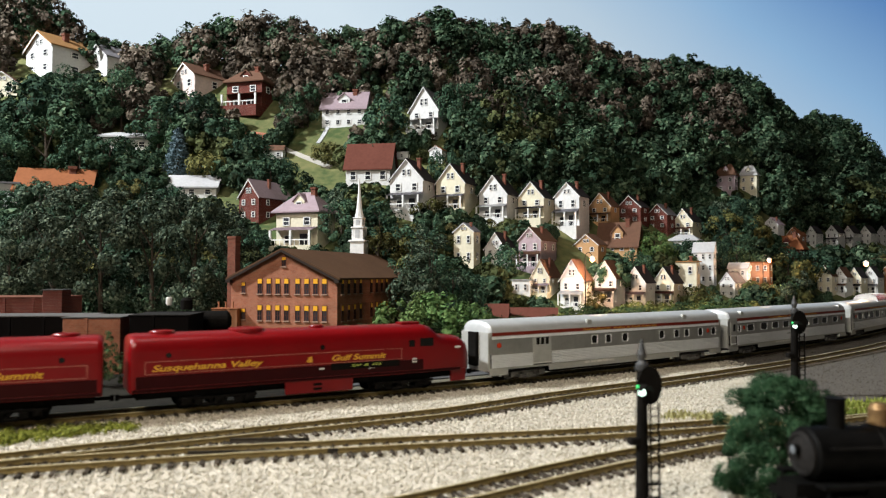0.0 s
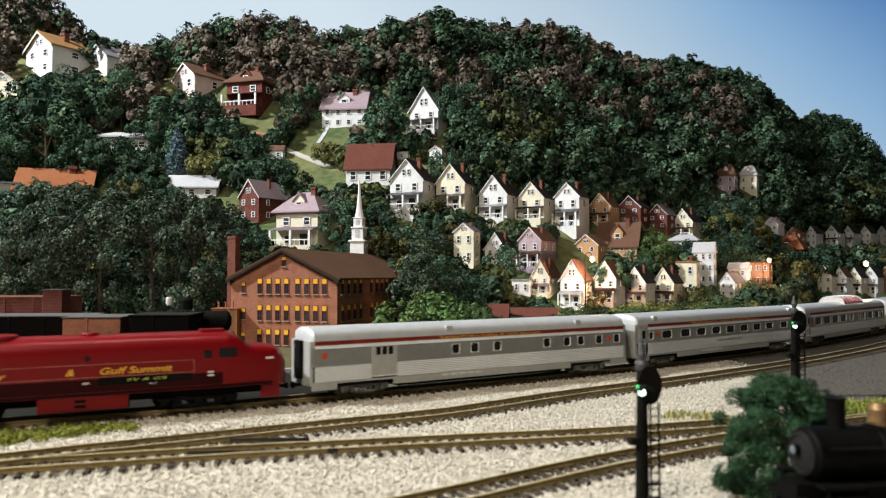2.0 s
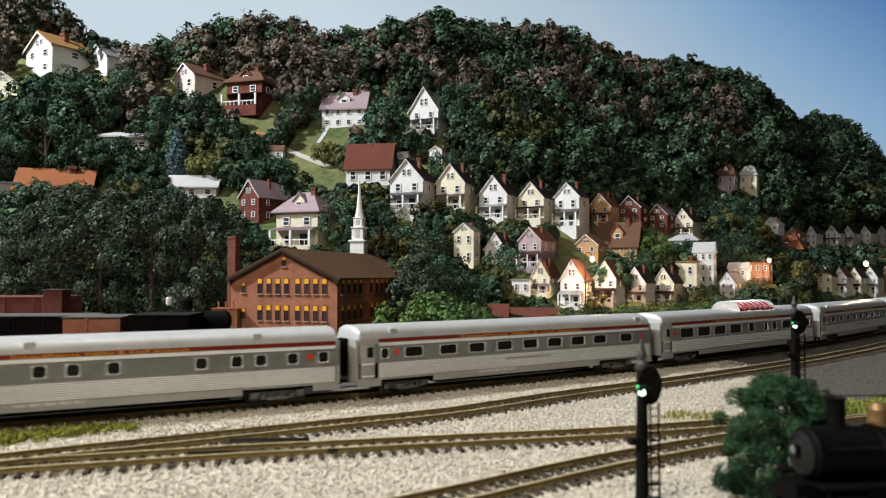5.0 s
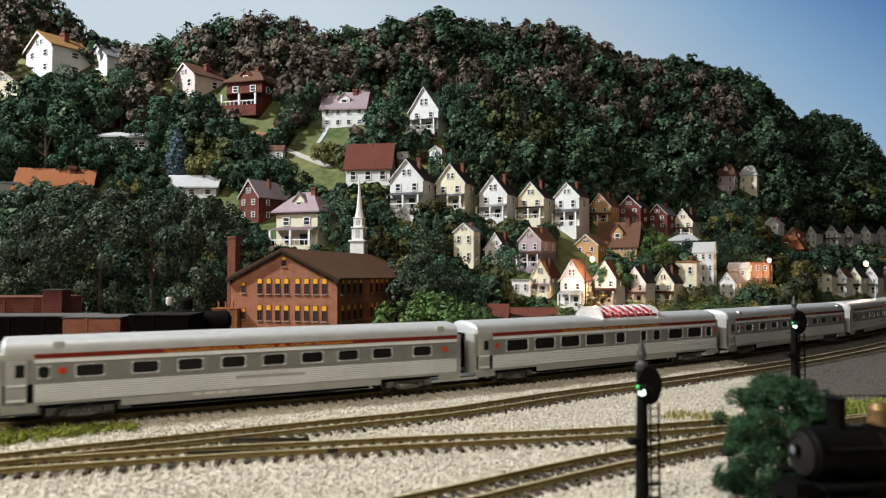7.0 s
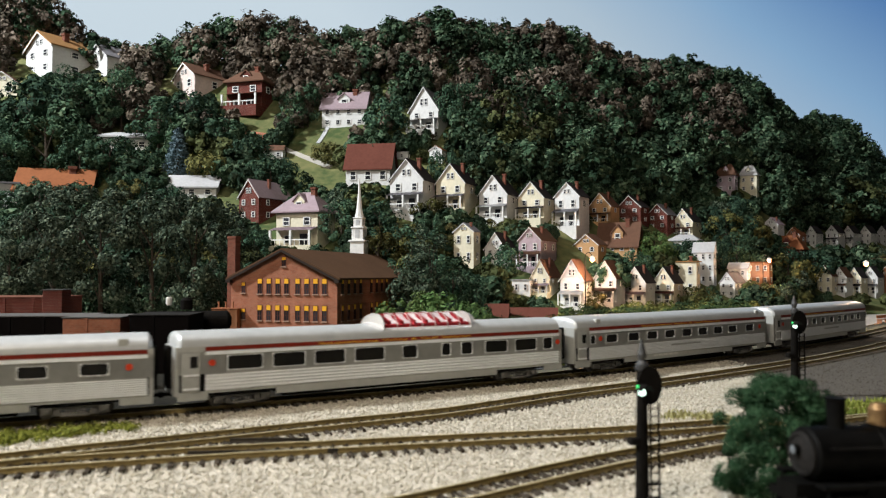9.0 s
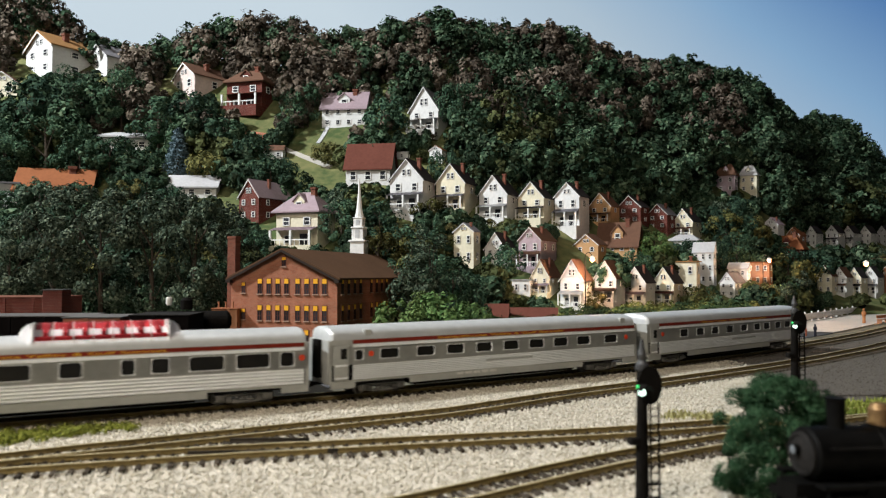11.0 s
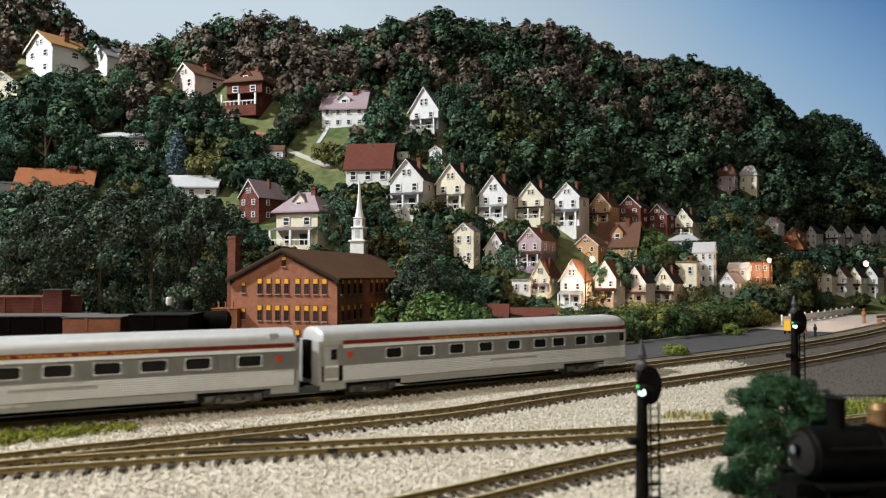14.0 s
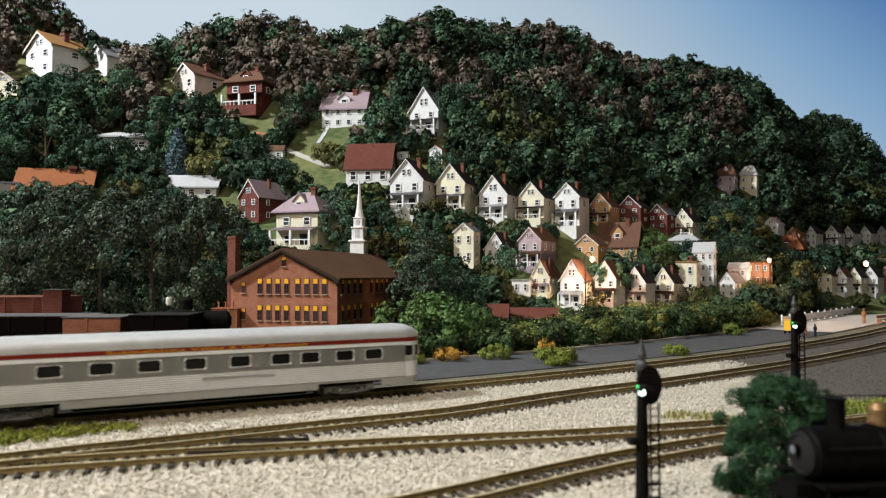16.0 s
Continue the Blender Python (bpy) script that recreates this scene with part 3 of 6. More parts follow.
def dome_roof(car, x0, x1):
    red = mat("dome_red", (0.26, 0.014, 0.018), (0.17, 0.01, 0.014), rough=0.6)
    bm = bmesh.new()
    box(bm, x0 - 0.001, x1 + 0.001, -HALF * 0.93, HALF * 0.93, 0.0405, 0.0428)
    soften(bm, 0.0008, 2)
    d = part("dome_base", bm, ROOF, car)
    bm = bmesh.new()
    box(bm, x0 + 0.007, x1 - 0.007, -HALF * 0.78, HALF * 0.78, 0.0428, 0.047)
    for k in range(7):
        xk = x0 + 0.011 + k * (x1 - x0 - 0.024) / 6
        box(bm, xk, xk + 0.0025, -HALF * 0.6, HALF * 0.6, 0.0469, 0.0492)
    part("dome_seat", bm, red, d, "red seats under the dome")
    clear = glass("dome_glass", (0.88, 0.8, 0.8), 0.06)
    sec = roof_section(0.0428, 0.0548, HALF * 0.9)
    bm = bmesh.new()
    shell(bm, x0 + 0.006, x1 - 0.006, sec, False)
    lathe_end(bm, x0 + 0.006, 0.008, sec, -1)
    lathe_end(bm, x1 - 0.006, 0.008, sec, 1)
    g = part("dome_window", bm, clear, d, "clear rounded dome glazing", smooth=True)
    g.visible_shadow = False
    for k in range(8):
        xk = x0 + 0.006 + k * (x1 - x0 - 0.012) / 7
        bm = bmesh.new()
        shell(bm, xk - 0.0003, xk + 0.0003, [(y * 1.012, z + 0.00015) for y, z in sec])
        if k in (0, 7):
            part("dome_rib", bm, STEEL, d)
        else:
            bm.free()
            bm = bmesh.new()
            for (ya, za), (yb, zb) in zip(sec, sec[1:]):
                rod(bm, (xk, ya, za), (xk, yb, zb), 0.00035, n=5)
            part("dome_rib", bm, STEEL, d)


def row_of(xs, w, z0=0.0247, z1=0.0313):
    return [(x, x + w, z0, z1) for x in xs]


def baggage_car():
    return car_body("silver fluted baggage car with sliding door", 0.291, row_of((0.1109, 0.1279, 0.1492, 0.1986, 0.2201, 0.2352, 0.2559, 0.2765), 0.0066), "baggage")


def coach():
    xs = [0.0382, 0.0678, 0.0936, 0.1197, 0.1455, 0.1711, 0.1965, 0.2218, 0.2532]
    return car_body("silver fluted coach with dark windows and red stripe", 0.292, [(0.0191, 0.0248, 0.0247, 0.0313)] + row_of(xs, 0.0145), "coach")


def dome_car():
    w = [(0.0308, 0.0528), (0.0598, 0.0813), (0.0883, 0.1096), (0.117, 0.1393), (0.1539, 0.1654), (0.1862, 0.1935), (0.2029, 0.2126), (0.2245, 0.2449), (0.2527, 0.2732), (0.2803, 0.2892)]
    c = car_body("silver dome car with red seats under a glass dome", 0.299, [(a, b, 0.0236, 0.0322) for a, b in w], "dome")
    dome_roof(c, 0.134, 0.219)
    return c


def observation_car():
    xs = [0.0499, 0.0768, 0.1028, 0.1293, 0.1565, 0.1827, 0.2023, 0.2265, 0.2476]
    return car_body("silver observation car with rounded tail", 0.294, row_of(xs, 0.0124), "observation")


def locomotive(label, mirrored=False):
    """A streamlined diesel with a long nose at x = 0.235; rear at x = 0."""
    loco = thing("diesel_locomotive", Matrix(), label, "locomotive", "red locomotives")
    sec = [(-HALF, 0.0125)] + roof_section(0.0365, 0.0468, HALF, 8) + [(HALF, 0.0125)]
    bm = bmesh.new()
    shell(bm, 0.003, 0.198, sec, False)
    # rounded rear
    r = [[bm.verts.new((x, y * f, 0.0125 + (z - 0.0125) * g)) for y, z in sec] for x, f, g in ((0.003, 1, 1), (0.001, 0.985, 0.985), (0.0, 0.95, 0.96))]
    for a, b in zip(r, r[1:]):
        for i in range(len(sec) - 1):
            bm.faces.new((a[i], a[i + 1], b[i + 1], b[i]))
    bm.faces.new(r[-1])
    # windshield slope and nose hood
    stations = ((0.198, 1.0, 0.0468), (0.2035, 0.985, 0.0455), (0.2095, 0.97, 0.0402), (0.213, 0.95, 0.0385), (0.222, 0.93, 0.0378), (0.229, 0.9, 0.0368), (0.233, 0.82, 0.034), (0.2355, 0.7, 0.029))
    rings = []
    for x, f, top in stations:
        k = (top - 0.0125) / (0.0468 - 0.0125)
        rings.append([bm.verts.new((x, y * f, 0.0125 + (z - 0.0125) * k)) for y, z in sec])
    for a, b in zip(rings, rings[1:]):
        for i in range(len(sec) - 1):
            bm.faces.new((a[i], a[i + 1], b[i + 1], b[i]))
    bm.faces.new(rings[-1])
    body = part("body", bm, RED, loco, "glossy red carbody", smooth=False)
    for p in body.data.polygons:
        p.use_smooth = True
    for y in (-HALF, HALF):
        s = -1 if y < 0 else 1
        # Lower side and sill: the side's shade is put into a darker red.
        bm = bmesh.new()
        box(bm, 0.003, 0.195, *sorted((y, y + s * 0.00025)), 0.0149, 0.0222)
        part("lower_band", bm, SHADED_RED, loco, "lower band of the red side, darkened for shade")
        bm = bmesh.new()
        box(bm, 0.001, 0.226, *sorted((y - s * 0.0012, y + s * 0.0004)), 0.0128, 0.0146)
        soften(bm, 0.0003, 1)
        part("sill", bm, SHADED_RED, loco)
        # lettering panel outline
        bm = bmesh.new()
        for a, b, c, d in ((0.008, 0.178, 0.0232, 0.0235), (0.008, 0.178, 0.0305, 0.0308), (0.008, 0.0084, 0.0232, 0.0308), (0.1776, 0.178, 0.0232, 0.0308)):
            box(bm, a, b, *sorted((y, y + s * 0.0002)), c, d)
        part("pinstripe", bm, mat("pale_pinstripe", (0.45, 0.2, 0.15), rough=0.5), loco, "thin pale pinstripe frame")
        # cab window and porthole
        for a, b, c, d in ((0.1835, 0.1885, 0.0312, 0.0362), (0.1925, 0.2035, 0.0312, 0.0372)):
            bm = bmesh.new()
            box(bm, a, b, *sorted((y - s * 0.001, y + s * 0.0002)), c, d)
            soften(bm, 0.0005, 2)
            part("cab_window", bm, PANE, loco)
        for xp in (0.0213, 0.1188):
            bm = bmesh.new()
            lathe(bm, [(0.0016, s * 0.0168), (0.0016, s * 0.0178)], 16, "y", (xp, 0, 0.0342))
            part("porthole", bm, PANE, loco)
        for xg, zg in ((0.1165, 0.0195), (0.186, 0.0222), (0.186, 0.0202)):
            bm = bmesh.new()
            box(bm, xg, xg + 0.0035, *sorted((y, y + s * 0.0006)), zg, zg + 0.0011)
            part("step_light", bm, WHITE, loco)
        # fuel tank skirt with a step
        bm = bmesh.new()
        box(bm, 0.0937, 0.1411, *sorted((y - s * 0.002, y - s * 0.0002)), 0.0042, 0.0135)
        soften(bm, 0.0008, 2)
        tank = part("tank_skirt", bm, RED, loco, "red skirt between the trucks")
        for z in (0.0062, 0.0092):
            bm = bmesh.new()
            box(bm, 0.1125, 0.1185, *sorted((y - s * 0.0008, y + s * 0.0001)), z, z + 0.0016)
            part("step", bm, BLACK, tank)
        bm = bmesh.new()
        box(bm, 0.219, 0.231, *sorted((y * 0.93 - s * 0.002, y * 0.93)), 0.0045, 0.0135)
        part("nose_skirt", bm, RED, loco)
        bm = bmesh.new()
        box(bm, 0.125, 0.176, *sorted((y, y + s * 0.0003)), 0.0185, 0.0228)
        part("number_board", bm, BLACK, loco, "black panel with yellow-green lettering")
        ang = 0 if s < 0 else 180
        off = s * (HALF + 0.0003)
        for words, x0, z, size, wide, mt in (("Susquehanna Valley", 0.0118, 0.0248, 0.0054, 0.0789, GOLD), ("&", 0.1074, 0.0248, 0.0054, 0.005, GOLD), ("Gulf Summit", 0.1248, 0.0248, 0.0054, 0.046, GOLD),
                                             ("SV & GS", 0.1395, 0.0201, 0.0024, 0.0282, mat("lime_lettering", (0.5, 0.6, 0.12), rough=0.5)), ("611", 0.152, 0.0176, 0.0018, 0.0052, WHITE)):
            n = {"Susquehanna Valley": 0.0096 * 5.29, "&": 0.0038, "Gulf Summit": 0.0314, "SV & GS": 0.0105, "611": 0.0031}[words]
            m = pose(x0 if s < 0 else (0.1955 - x0 if mt is GOLD else x0 + wide), off, z, 90, 0, ang)
            lettering(words, size, mt, loco, m, shear=0.25, squeeze=wide / n)
        bm = bmesh.new()
        box(bm, 0.222, 0.227, *sorted((y * 0.93, y * 0.945)), 0.0288, 0.0302)
        part("number_plate", bm, WHITE, loco, "small white number plate")
    for xr, r in ((0.02, 0.0075), (0.072, 0.0115), (0.12, 0.005)):
        bm = bmesh.new()
        lathe(bm, [(r, 0.0455), (r, 0.0476), (r * 0.93, 0.0482), (r * 0.3, 0.0484)], 24, "z", (xr, -0.001, 0))
        part("roof_fan", bm, RED, loco, smooth=False)
    bm = bmesh.new()
    box(bm, 0.183, 0.198, -0.006, 0.004, 0.0462, 0.0482)
    soften(bm, 0.0006, 2)
    part("roof_hatch", bm, RED, loco)
    bm = bmesh.new()
    for s in (-1, 1):
        v = [bm.verts.new(p) for p in ((0.2045, s * 0.001, 0.0448), (0.2045, s * 0.0125, 0.0436), (0.2102, s * 0.0135, 0.0396), (0.2102, s * 0.001, 0.0402))]
        bm.faces.new(v)
    bmesh.ops.solidify(bm, geom=bm.faces[:], thickness=-0.0004)
    part("windshield", bm, PANE, loco)
    bm = bmesh.new()
    box(bm, 0.004, 0.22, -0.0135, 0.0135, 0.008, 0.0128)
    box(bm, 0.1, 0.142, -0.0145, 0.0145, 0.0045, 0.0085)
    part("underframe", bm, BLACK, loco)
    truck_parts(loco, 0.052, 3, BLACK)
    truck_parts(loco, 0.181, 3, BLACK)
    for xe, s in ((0.0, -1), (0.2345, 1)):
        bm = bmesh.new()
        rod(bm, (xe - s * 0.012, 0, 0.0085), (xe + s * 0.005, 0, 0.0085), 0.0011)
        box(bm, *sorted((xe + s * 0.004, xe + s * 0.0062)), -0.0018, 0.0018, 0.0068, 0.0102)
        part("coupler", bm, BLACK, loco)
    return loco


FRONT_ENGINE = locomotive("glossy red diesel locomotive with gold lettering, leading")
REAR_ENGINE = locomotive("glossy red diesel locomotive with gold lettering, nose to the cars")
TRAIN = [(FRONT_ENGINE, -0.2618, 0.235, True), (REAR_ENGINE, -0.2492, 0.235, False), (baggage_car(), 0.0, 0.291, False), (coach(), 0.3011, 0.292, False),
         (dome_car(), 0.6037, 0.299, False), (coach(), 0.9149, 0.292, False), (observation_car(), 1.2187, 0.294, False)]
RUN = [(0, 0.3048), (0.5, 0.2711), (1, 0.2376), (1.5, 0.2032), (2, 0.1642), (2.5, 0.1247), (3, 0.0839), (3.5, 0.0410), (4, -0.0057), (4.5, -0.0542), (5.5, -0.1561), (6.5, -0.2588), (7, -0.3117),
       (7.5, -0.3658), (8, -0.4193), (8.5, -0.4712), (9, -0.5230), (10, -0.6290), (11, -0.7378), (11.5, -0.7900), (12, -0.8418), (12.5, -0.8941), (13, -0.9456), (13.5, -0.9959), (14, -1.0486), (14.5, -1.1020), (15, -1.1554), (15.5, -1.2084), (16, -1.2608)]


def run_at(t):
    for (a, va), (b, vb) in zip(RUN, RUN[1:]):
        if t <= b:
            return va + (vb - va) * (t - a) / (b - a)
    return RUN[-1][1]


def motions():
    """The train draws to the west; each vehicle keeps to the curve fitted to the camera's view."""
    for ob, first, length, turned in TRAIN:
        rows = []
        for t, s in RUN:
            # the two trucks stand on the line
            a, b = s + first + length * 0.18, s + first + length * 0.82
            if turned:
                a, b = s + first - length * 0.82, s + first - length * 0.18
            pa, pb = main_line(a)[0], main_line(b)[0]
            d = (pb - pa).normalized()
            mid = (pa + pb) / 2
            ang = math.atan2(d.y, d.x)
            start = mid + d * (length / 2) if turned else mid - d * (length / 2)
            rows.append((t, pose(start.x, start.y, 0, 0, 0, math.degrees(ang) + (180 if turned else 0))))
        walk(ob, rows)
        # the wheels roll without slipping
        sign = 1 if turned else -1
        for w in [c for c in ob.children_recursive if c.name.startswith("wheelset")]:
            x = w.location.x
            walk(w, [(k / 15, pose(x, 0, 0.0052, 0, sign * math.degrees((RUN[0][1] - run_at(k / 15)) / 0.0052), 0)) for k in range(241)])

# ---- houses on the hill ----
def paint(name, c, rough=0.75):
    return mat(name, c, tuple(v * 0.82 for v in c), rough=rough, scale=180, bump=0.12, spec=0.06)


WALLS = {"white": paint("white_siding", (0.7, 0.69, 0.67)), "cream": paint("cream_siding", (0.72, 0.66, 0.5)), "tan": paint("tan_siding", (0.5, 0.3, 0.15)),
         "mauve": paint("mauve_siding", (0.42, 0.33, 0.36)), "pink": paint("pink_siding", (0.68, 0.55, 0.5)), "grey": paint("grey_siding", (0.5, 0.5, 0.5)),
         "orange": paint("brick_and_lamplit_orange", (0.38, 0.18, 0.1))}
ROOFS = {"dark": paint("dark_shingle", (0.045, 0.04, 0.042), 0.9), "brown": paint("brown_shingle", (0.14, 0.075, 0.05), 0.9), "red": paint("red_brown_shingle", (0.14, 0.05, 0.036), 0.9),
         "grey": paint("grey_shingle", (0.2, 0.19, 0.2), 0.9), "rust": paint("rust_shingle", (0.27, 0.1, 0.045), 0.9), "mauve": paint("mauve_shingle", (0.33, 0.25, 0.27), 0.9),
         "pale": paint("pale_metal_roof", (0.46, 0.45, 0.45), 0.6), "tan": paint("tan_shingle", (0.32, 0.17, 0.07), 0.9)}
TRIM = paint("white_trim", (0.8, 0.79, 0.76))
HOUSE_PANE = mat("house_window", (0.02, 0.022, 0.028), (0.05, 0.05, 0.055), rough=0.15, scale=100, spread=0.5)


def brick_material(name, c1, c2, mortar, scale):
    m = bpy.data.materials.new(name)
    m.use_nodes = True
    N, L = m.node_tree.nodes, m.node_tree.links
    b = N["Principled BSDF"]
    b.inputs["Roughness"].default_value = 0.9
    b.inputs["Specular IOR Level"].default_value = 0.1
    tc, br, no, mix = N.new("ShaderNodeTexCoord"), N.new("ShaderNodeTexBrick"), N.new("ShaderNodeTexNoise"), N.new("ShaderNodeMix")
    mp = N.new("ShaderNodeMapping")
    mp.inputs["Rotation"].default_value = (radians(90), 0, 0)
    br.inputs["Color1"].default_value, br.inputs["Color2"].default_value, br.inputs["Mortar"].default_value = (*c1, 1), (*c2, 1), (*mortar, 1)
    br.inputs["Scale"].default_value, br.inputs["Mortar Size"].default_value = scale, 0.012
    no.inputs["Scale"].default_value = 45
    L.new(tc.outputs["Object"], mp.inputs[0])
    L.new(mp.outputs[0], br.inputs["Vector"])
    L.new(tc.outputs["Object"], no.inputs["Vector"])
    mix.data_type, mix.blend_type = "RGBA", "MULTIPLY"
    mix.inputs[0].default_value = 0.6
    L.new(br.outputs["Color"], mix.inputs[6])
    L.new(no.outputs["Fac"], mix.inputs[7])
    L.new(mix.outputs[2], b.inputs["Base Color"])
    bp = N.new("ShaderNodeBump")
    bp.inputs["Strength"].default_value, bp.inputs["Distance"].default_value = 0.4, 0.0004
    L.new(br.outputs["Fac"], bp.inputs["Height"])
    L.new(bp.outputs[0], b.inputs["Normal"])
    return m


BRICK = brick_material("red_brick", (0.5, 0.2, 0.12), (0.4, 0.15, 0.09), (0.42, 0.3, 0.22), 160)
WALLS["brick"] = BRICK
WALLS["chimney"] = brick_material("dark_chimney_brick", (0.27, 0.1, 0.065), (0.2, 0.075, 0.05), (0.2, 0.14, 0.11), 160)
WALLS["darkbrick"] = brick_material("dark_red_brick", (0.2, 0.055, 0.04), (0.15, 0.045, 0.035), (0.3, 0.2, 0.17), 160)


def unit_box(name, material, y0=-1.0, y1=0.0, hollow=False):
    bm = bmesh.new()
    if hollow:
        for a in ((-0.5, 0.5, 0, 0.09), (-0.5, 0.5, 0.91, 1), (-0.5, -0.38, 0.09, 0.91), (0.38, 0.5, 0.09, 0.91), (-0.38, 0.38, 0.47, 0.54)):
            box(bm, a[0], a[1], y0, y1, a[2], a[3])
        bmesh.ops.remove_doubles(bm, verts=bm.verts[:], dist=1e-5)
    else:
        box(bm, -0.5, 0.5, y0, y1, 0, 1)
    return mesh_of(name, bm, material)


FRAME_MESH, PANE_MESH = unit_box("window_frame", TRIM, hollow=True), unit_box("pane", HOUSE_PANE, -0.5, 0.2)
POST_MESH = unit_box("porch_post", TRIM, -0.5, 0.5)


def scaled(x, y, z, sx, sy, sz, rz=0):
    return pose(x, y, z, 0, 0, rz) @ Matrix.Diagonal((sx, sy, sz, 1))


def add_window(parent, x, z, w, h, y=0.0, rz=0):
    f = part("window", FRAME_MESH, TRIM, parent, at=scaled(x, y, z, w, 0.0016, h, rz))
    part("pane", PANE_MESH, HOUSE_PANE, f)
    return f


def gable_slabs(bm, w, d, h, rise, over, thick, front_gable=True):
    """Two sloping roof slabs that meet at the ridge."""
    half = (w if front_gable else d) / 2
    k = rise / half
    for s in (-1, 1):
        lo, z0 = s * (half + over), h - over * k
        pts = [(0, h + rise), (lo, z0), (lo, z0 + thick), (0, h + rise + thick)]
        if front_gable:
            prism(bm, pts, -over, d + over)
        else:
            n0 = len(bm.verts)
            prism(bm, pts, -w / 2 - over, w / 2 + over)
            bm.verts.ensure_lookup_table()
            for v in bm.verts[n0:]:
                x, y, z = v.co
                v.co = (y, x + d / 2, z)


def house(x, y, rz, w, d, h, rise, wall, roof, form="gable", cols=2, rows=2, porch="", chimney=True, dormer=0, label="", attic=True, base=None):
    """A frame house: origin at the middle of its front, which faces -y before the turn rz."""
    z = hill_z(x, y) if base is None else base
    words = label or "small %s house with %s roof on the hillside" % ({"darkbrick": "dark brick"}.get(wall, wall), {"pale": "pale metal"}.get(roof, roof))
    ob = thing("house", pose(x, y, z, 0, 0, rz), words, "house", "houses on the hillside")
    wm, rm = WALLS[wall], ROOFS[roof]
    bm = bmesh.new()
    if form == "gable":
        prism(bm, [(-w / 2, -0.02), (w / 2, -0.02), (w / 2, h), (0, h + rise), (-w / 2, h)], 0, d)
    else:
        box(bm, -w / 2, w / 2, 0, d, -0.02, h)
        if form == "side":
            n0 = len(bm.verts)
            prism(bm, [(-d / 2, h), (d / 2, h), (0, h + rise)], -w / 2, w / 2)
            bm.verts.ensure_lookup_table()
            for v in bm.verts[n0:]:
                a, b, c = v.co
                v.co = (b, a + d / 2, c)
    part("wall", bm, wm, ob)
    bm = bmesh.new()
    over, thick = w * 0.055, w * 0.03
    if form == "gable":
        gable_slabs(bm, w, d, h, rise, over, thick)
    elif form == "side":
        gable_slabs(bm, w, d, h, rise, over, thick, False)
    elif form == "hip":
        o = over * 1.6
        r = max(w - d, 0) / 2
        low = [bm.verts.new(p) for p in ((-w / 2 - o, -o, h), (w / 2 + o, -o, h), (w / 2 + o, d + o, h), (-w / 2 - o, d + o, h))]
        low2 = [bm.verts.new(p + Vector((0, 0, thick))) for p in [v.co.copy() for v in low]]
        top = [bm.verts.new(p) for p in ((-r - w * 0.05, d / 2, h + rise), (r + w * 0.05, d / 2, h + rise))]
        bm.faces.new(low[::-1])
        for i in range(4):
            bm.faces.new((low[i], low[(i + 1) % 4], low2[(i + 1) % 4], low2[i]))
        bm.faces.new((low2[0], low2[1], top[1], top[0]))
        bm.faces.new((low2[2], low2[3], top[0], top[1]))
        bm.faces.new((low2[1], low2[2], top[1]))
        bm.faces.new((low2[3], low2[0], top[0]))
    else:
        box(bm, -w / 2 - over, w / 2 + over, -over, d + over, h, h + thick * 1.5)
    roof_ob = part("roof", bm, rm, ob)
    if form == "gable":
        # white rake boards along the gable
        bm = bmesh.new()
        k = rise / (w / 2)
        for s in (-1, 1):
            lo, z0 = s * (w / 2 + over), h - over * k
            prism(bm, [(0, h + rise - thick), (lo, z0 - thick), (lo, z0), (0, h + rise)], -over - 0.0006, -over + 0.0008)
        part("rake_board", bm, TRIM, roof_ob)
    if chimney:
        bm = bmesh.new()
        cx, cy = w * 0.22, d * 0.45
        zt = h + rise * (1.12 if form == "gable" else 1.2)
        box(bm, cx - w * 0.05, cx + w * 0.05, cy - w * 0.05, cy + w * 0.05, h * 0.9, zt)
        box(bm, cx - w * 0.065, cx + w * 0.065, cy - w * 0.065, cy + w * 0.065, zt - w * 0.04, zt)
        part("chimney", bm, WALLS["chimney"], roof_ob)
    ww, wh = min(w / cols * 0.42, w * 0.17), h / rows * 0.46
    for r in range(rows):
        if porch and r == 0:
            continue
        for c in range(cols):
            add_window(ob, -w / 2 + w * (c + 0.5) / cols, h * (r + 0.3) / rows, ww, wh)
        side = max(1, int(d / w * 1.6))
        for c in range(side):
            for s in (-1, 1):
                add_window(ob, s * w / 2, h * (r + 0.3) / rows, ww, wh, y=d * (c + 0.5) / side, rz=90 * s)
    if form == "gable" and attic:
        for c in (-1, 1):
            add_window(ob, c * w * 0.075, h + rise * 0.18, w * 0.1, rise * 0.32)
    for k in range(dormer):
        dx = (k - (dormer - 1) / 2) * w * 0.45
        bm = bmesh.new()
        dw, y0 = w * 0.13, d * 0.12
        prism(bm, [(dx - dw, h), (dx + dw, h), (dx + dw, h + rise * 0.55), (dx, h + rise * 0.85), (dx - dw, h + rise * 0.55)], y0, d * 0.5)
        dm = part("dormer", bm, wm, roof_ob)
        bm = bmesh.new()
        for s in (-1, 1):
            prism(bm, [(dx, h + rise * 0.86), (dx + s * dw * 1.25, h + rise * 0.5), (dx + s * dw * 1.25, h + rise * 0.56), (dx, h + rise * 0.94)], y0 - w * 0.03, d * 0.5)
        part("dormer_roof", bm, rm, roof_ob)
        add_window(ob, dx, h + rise * 0.1, dw * 1.1, rise * 0.42, y=y0)
    if porch:
        pd, ph = w * 0.3, h * (0.5 if rows > 1 else 0.8)
        bm = bmesh.new()
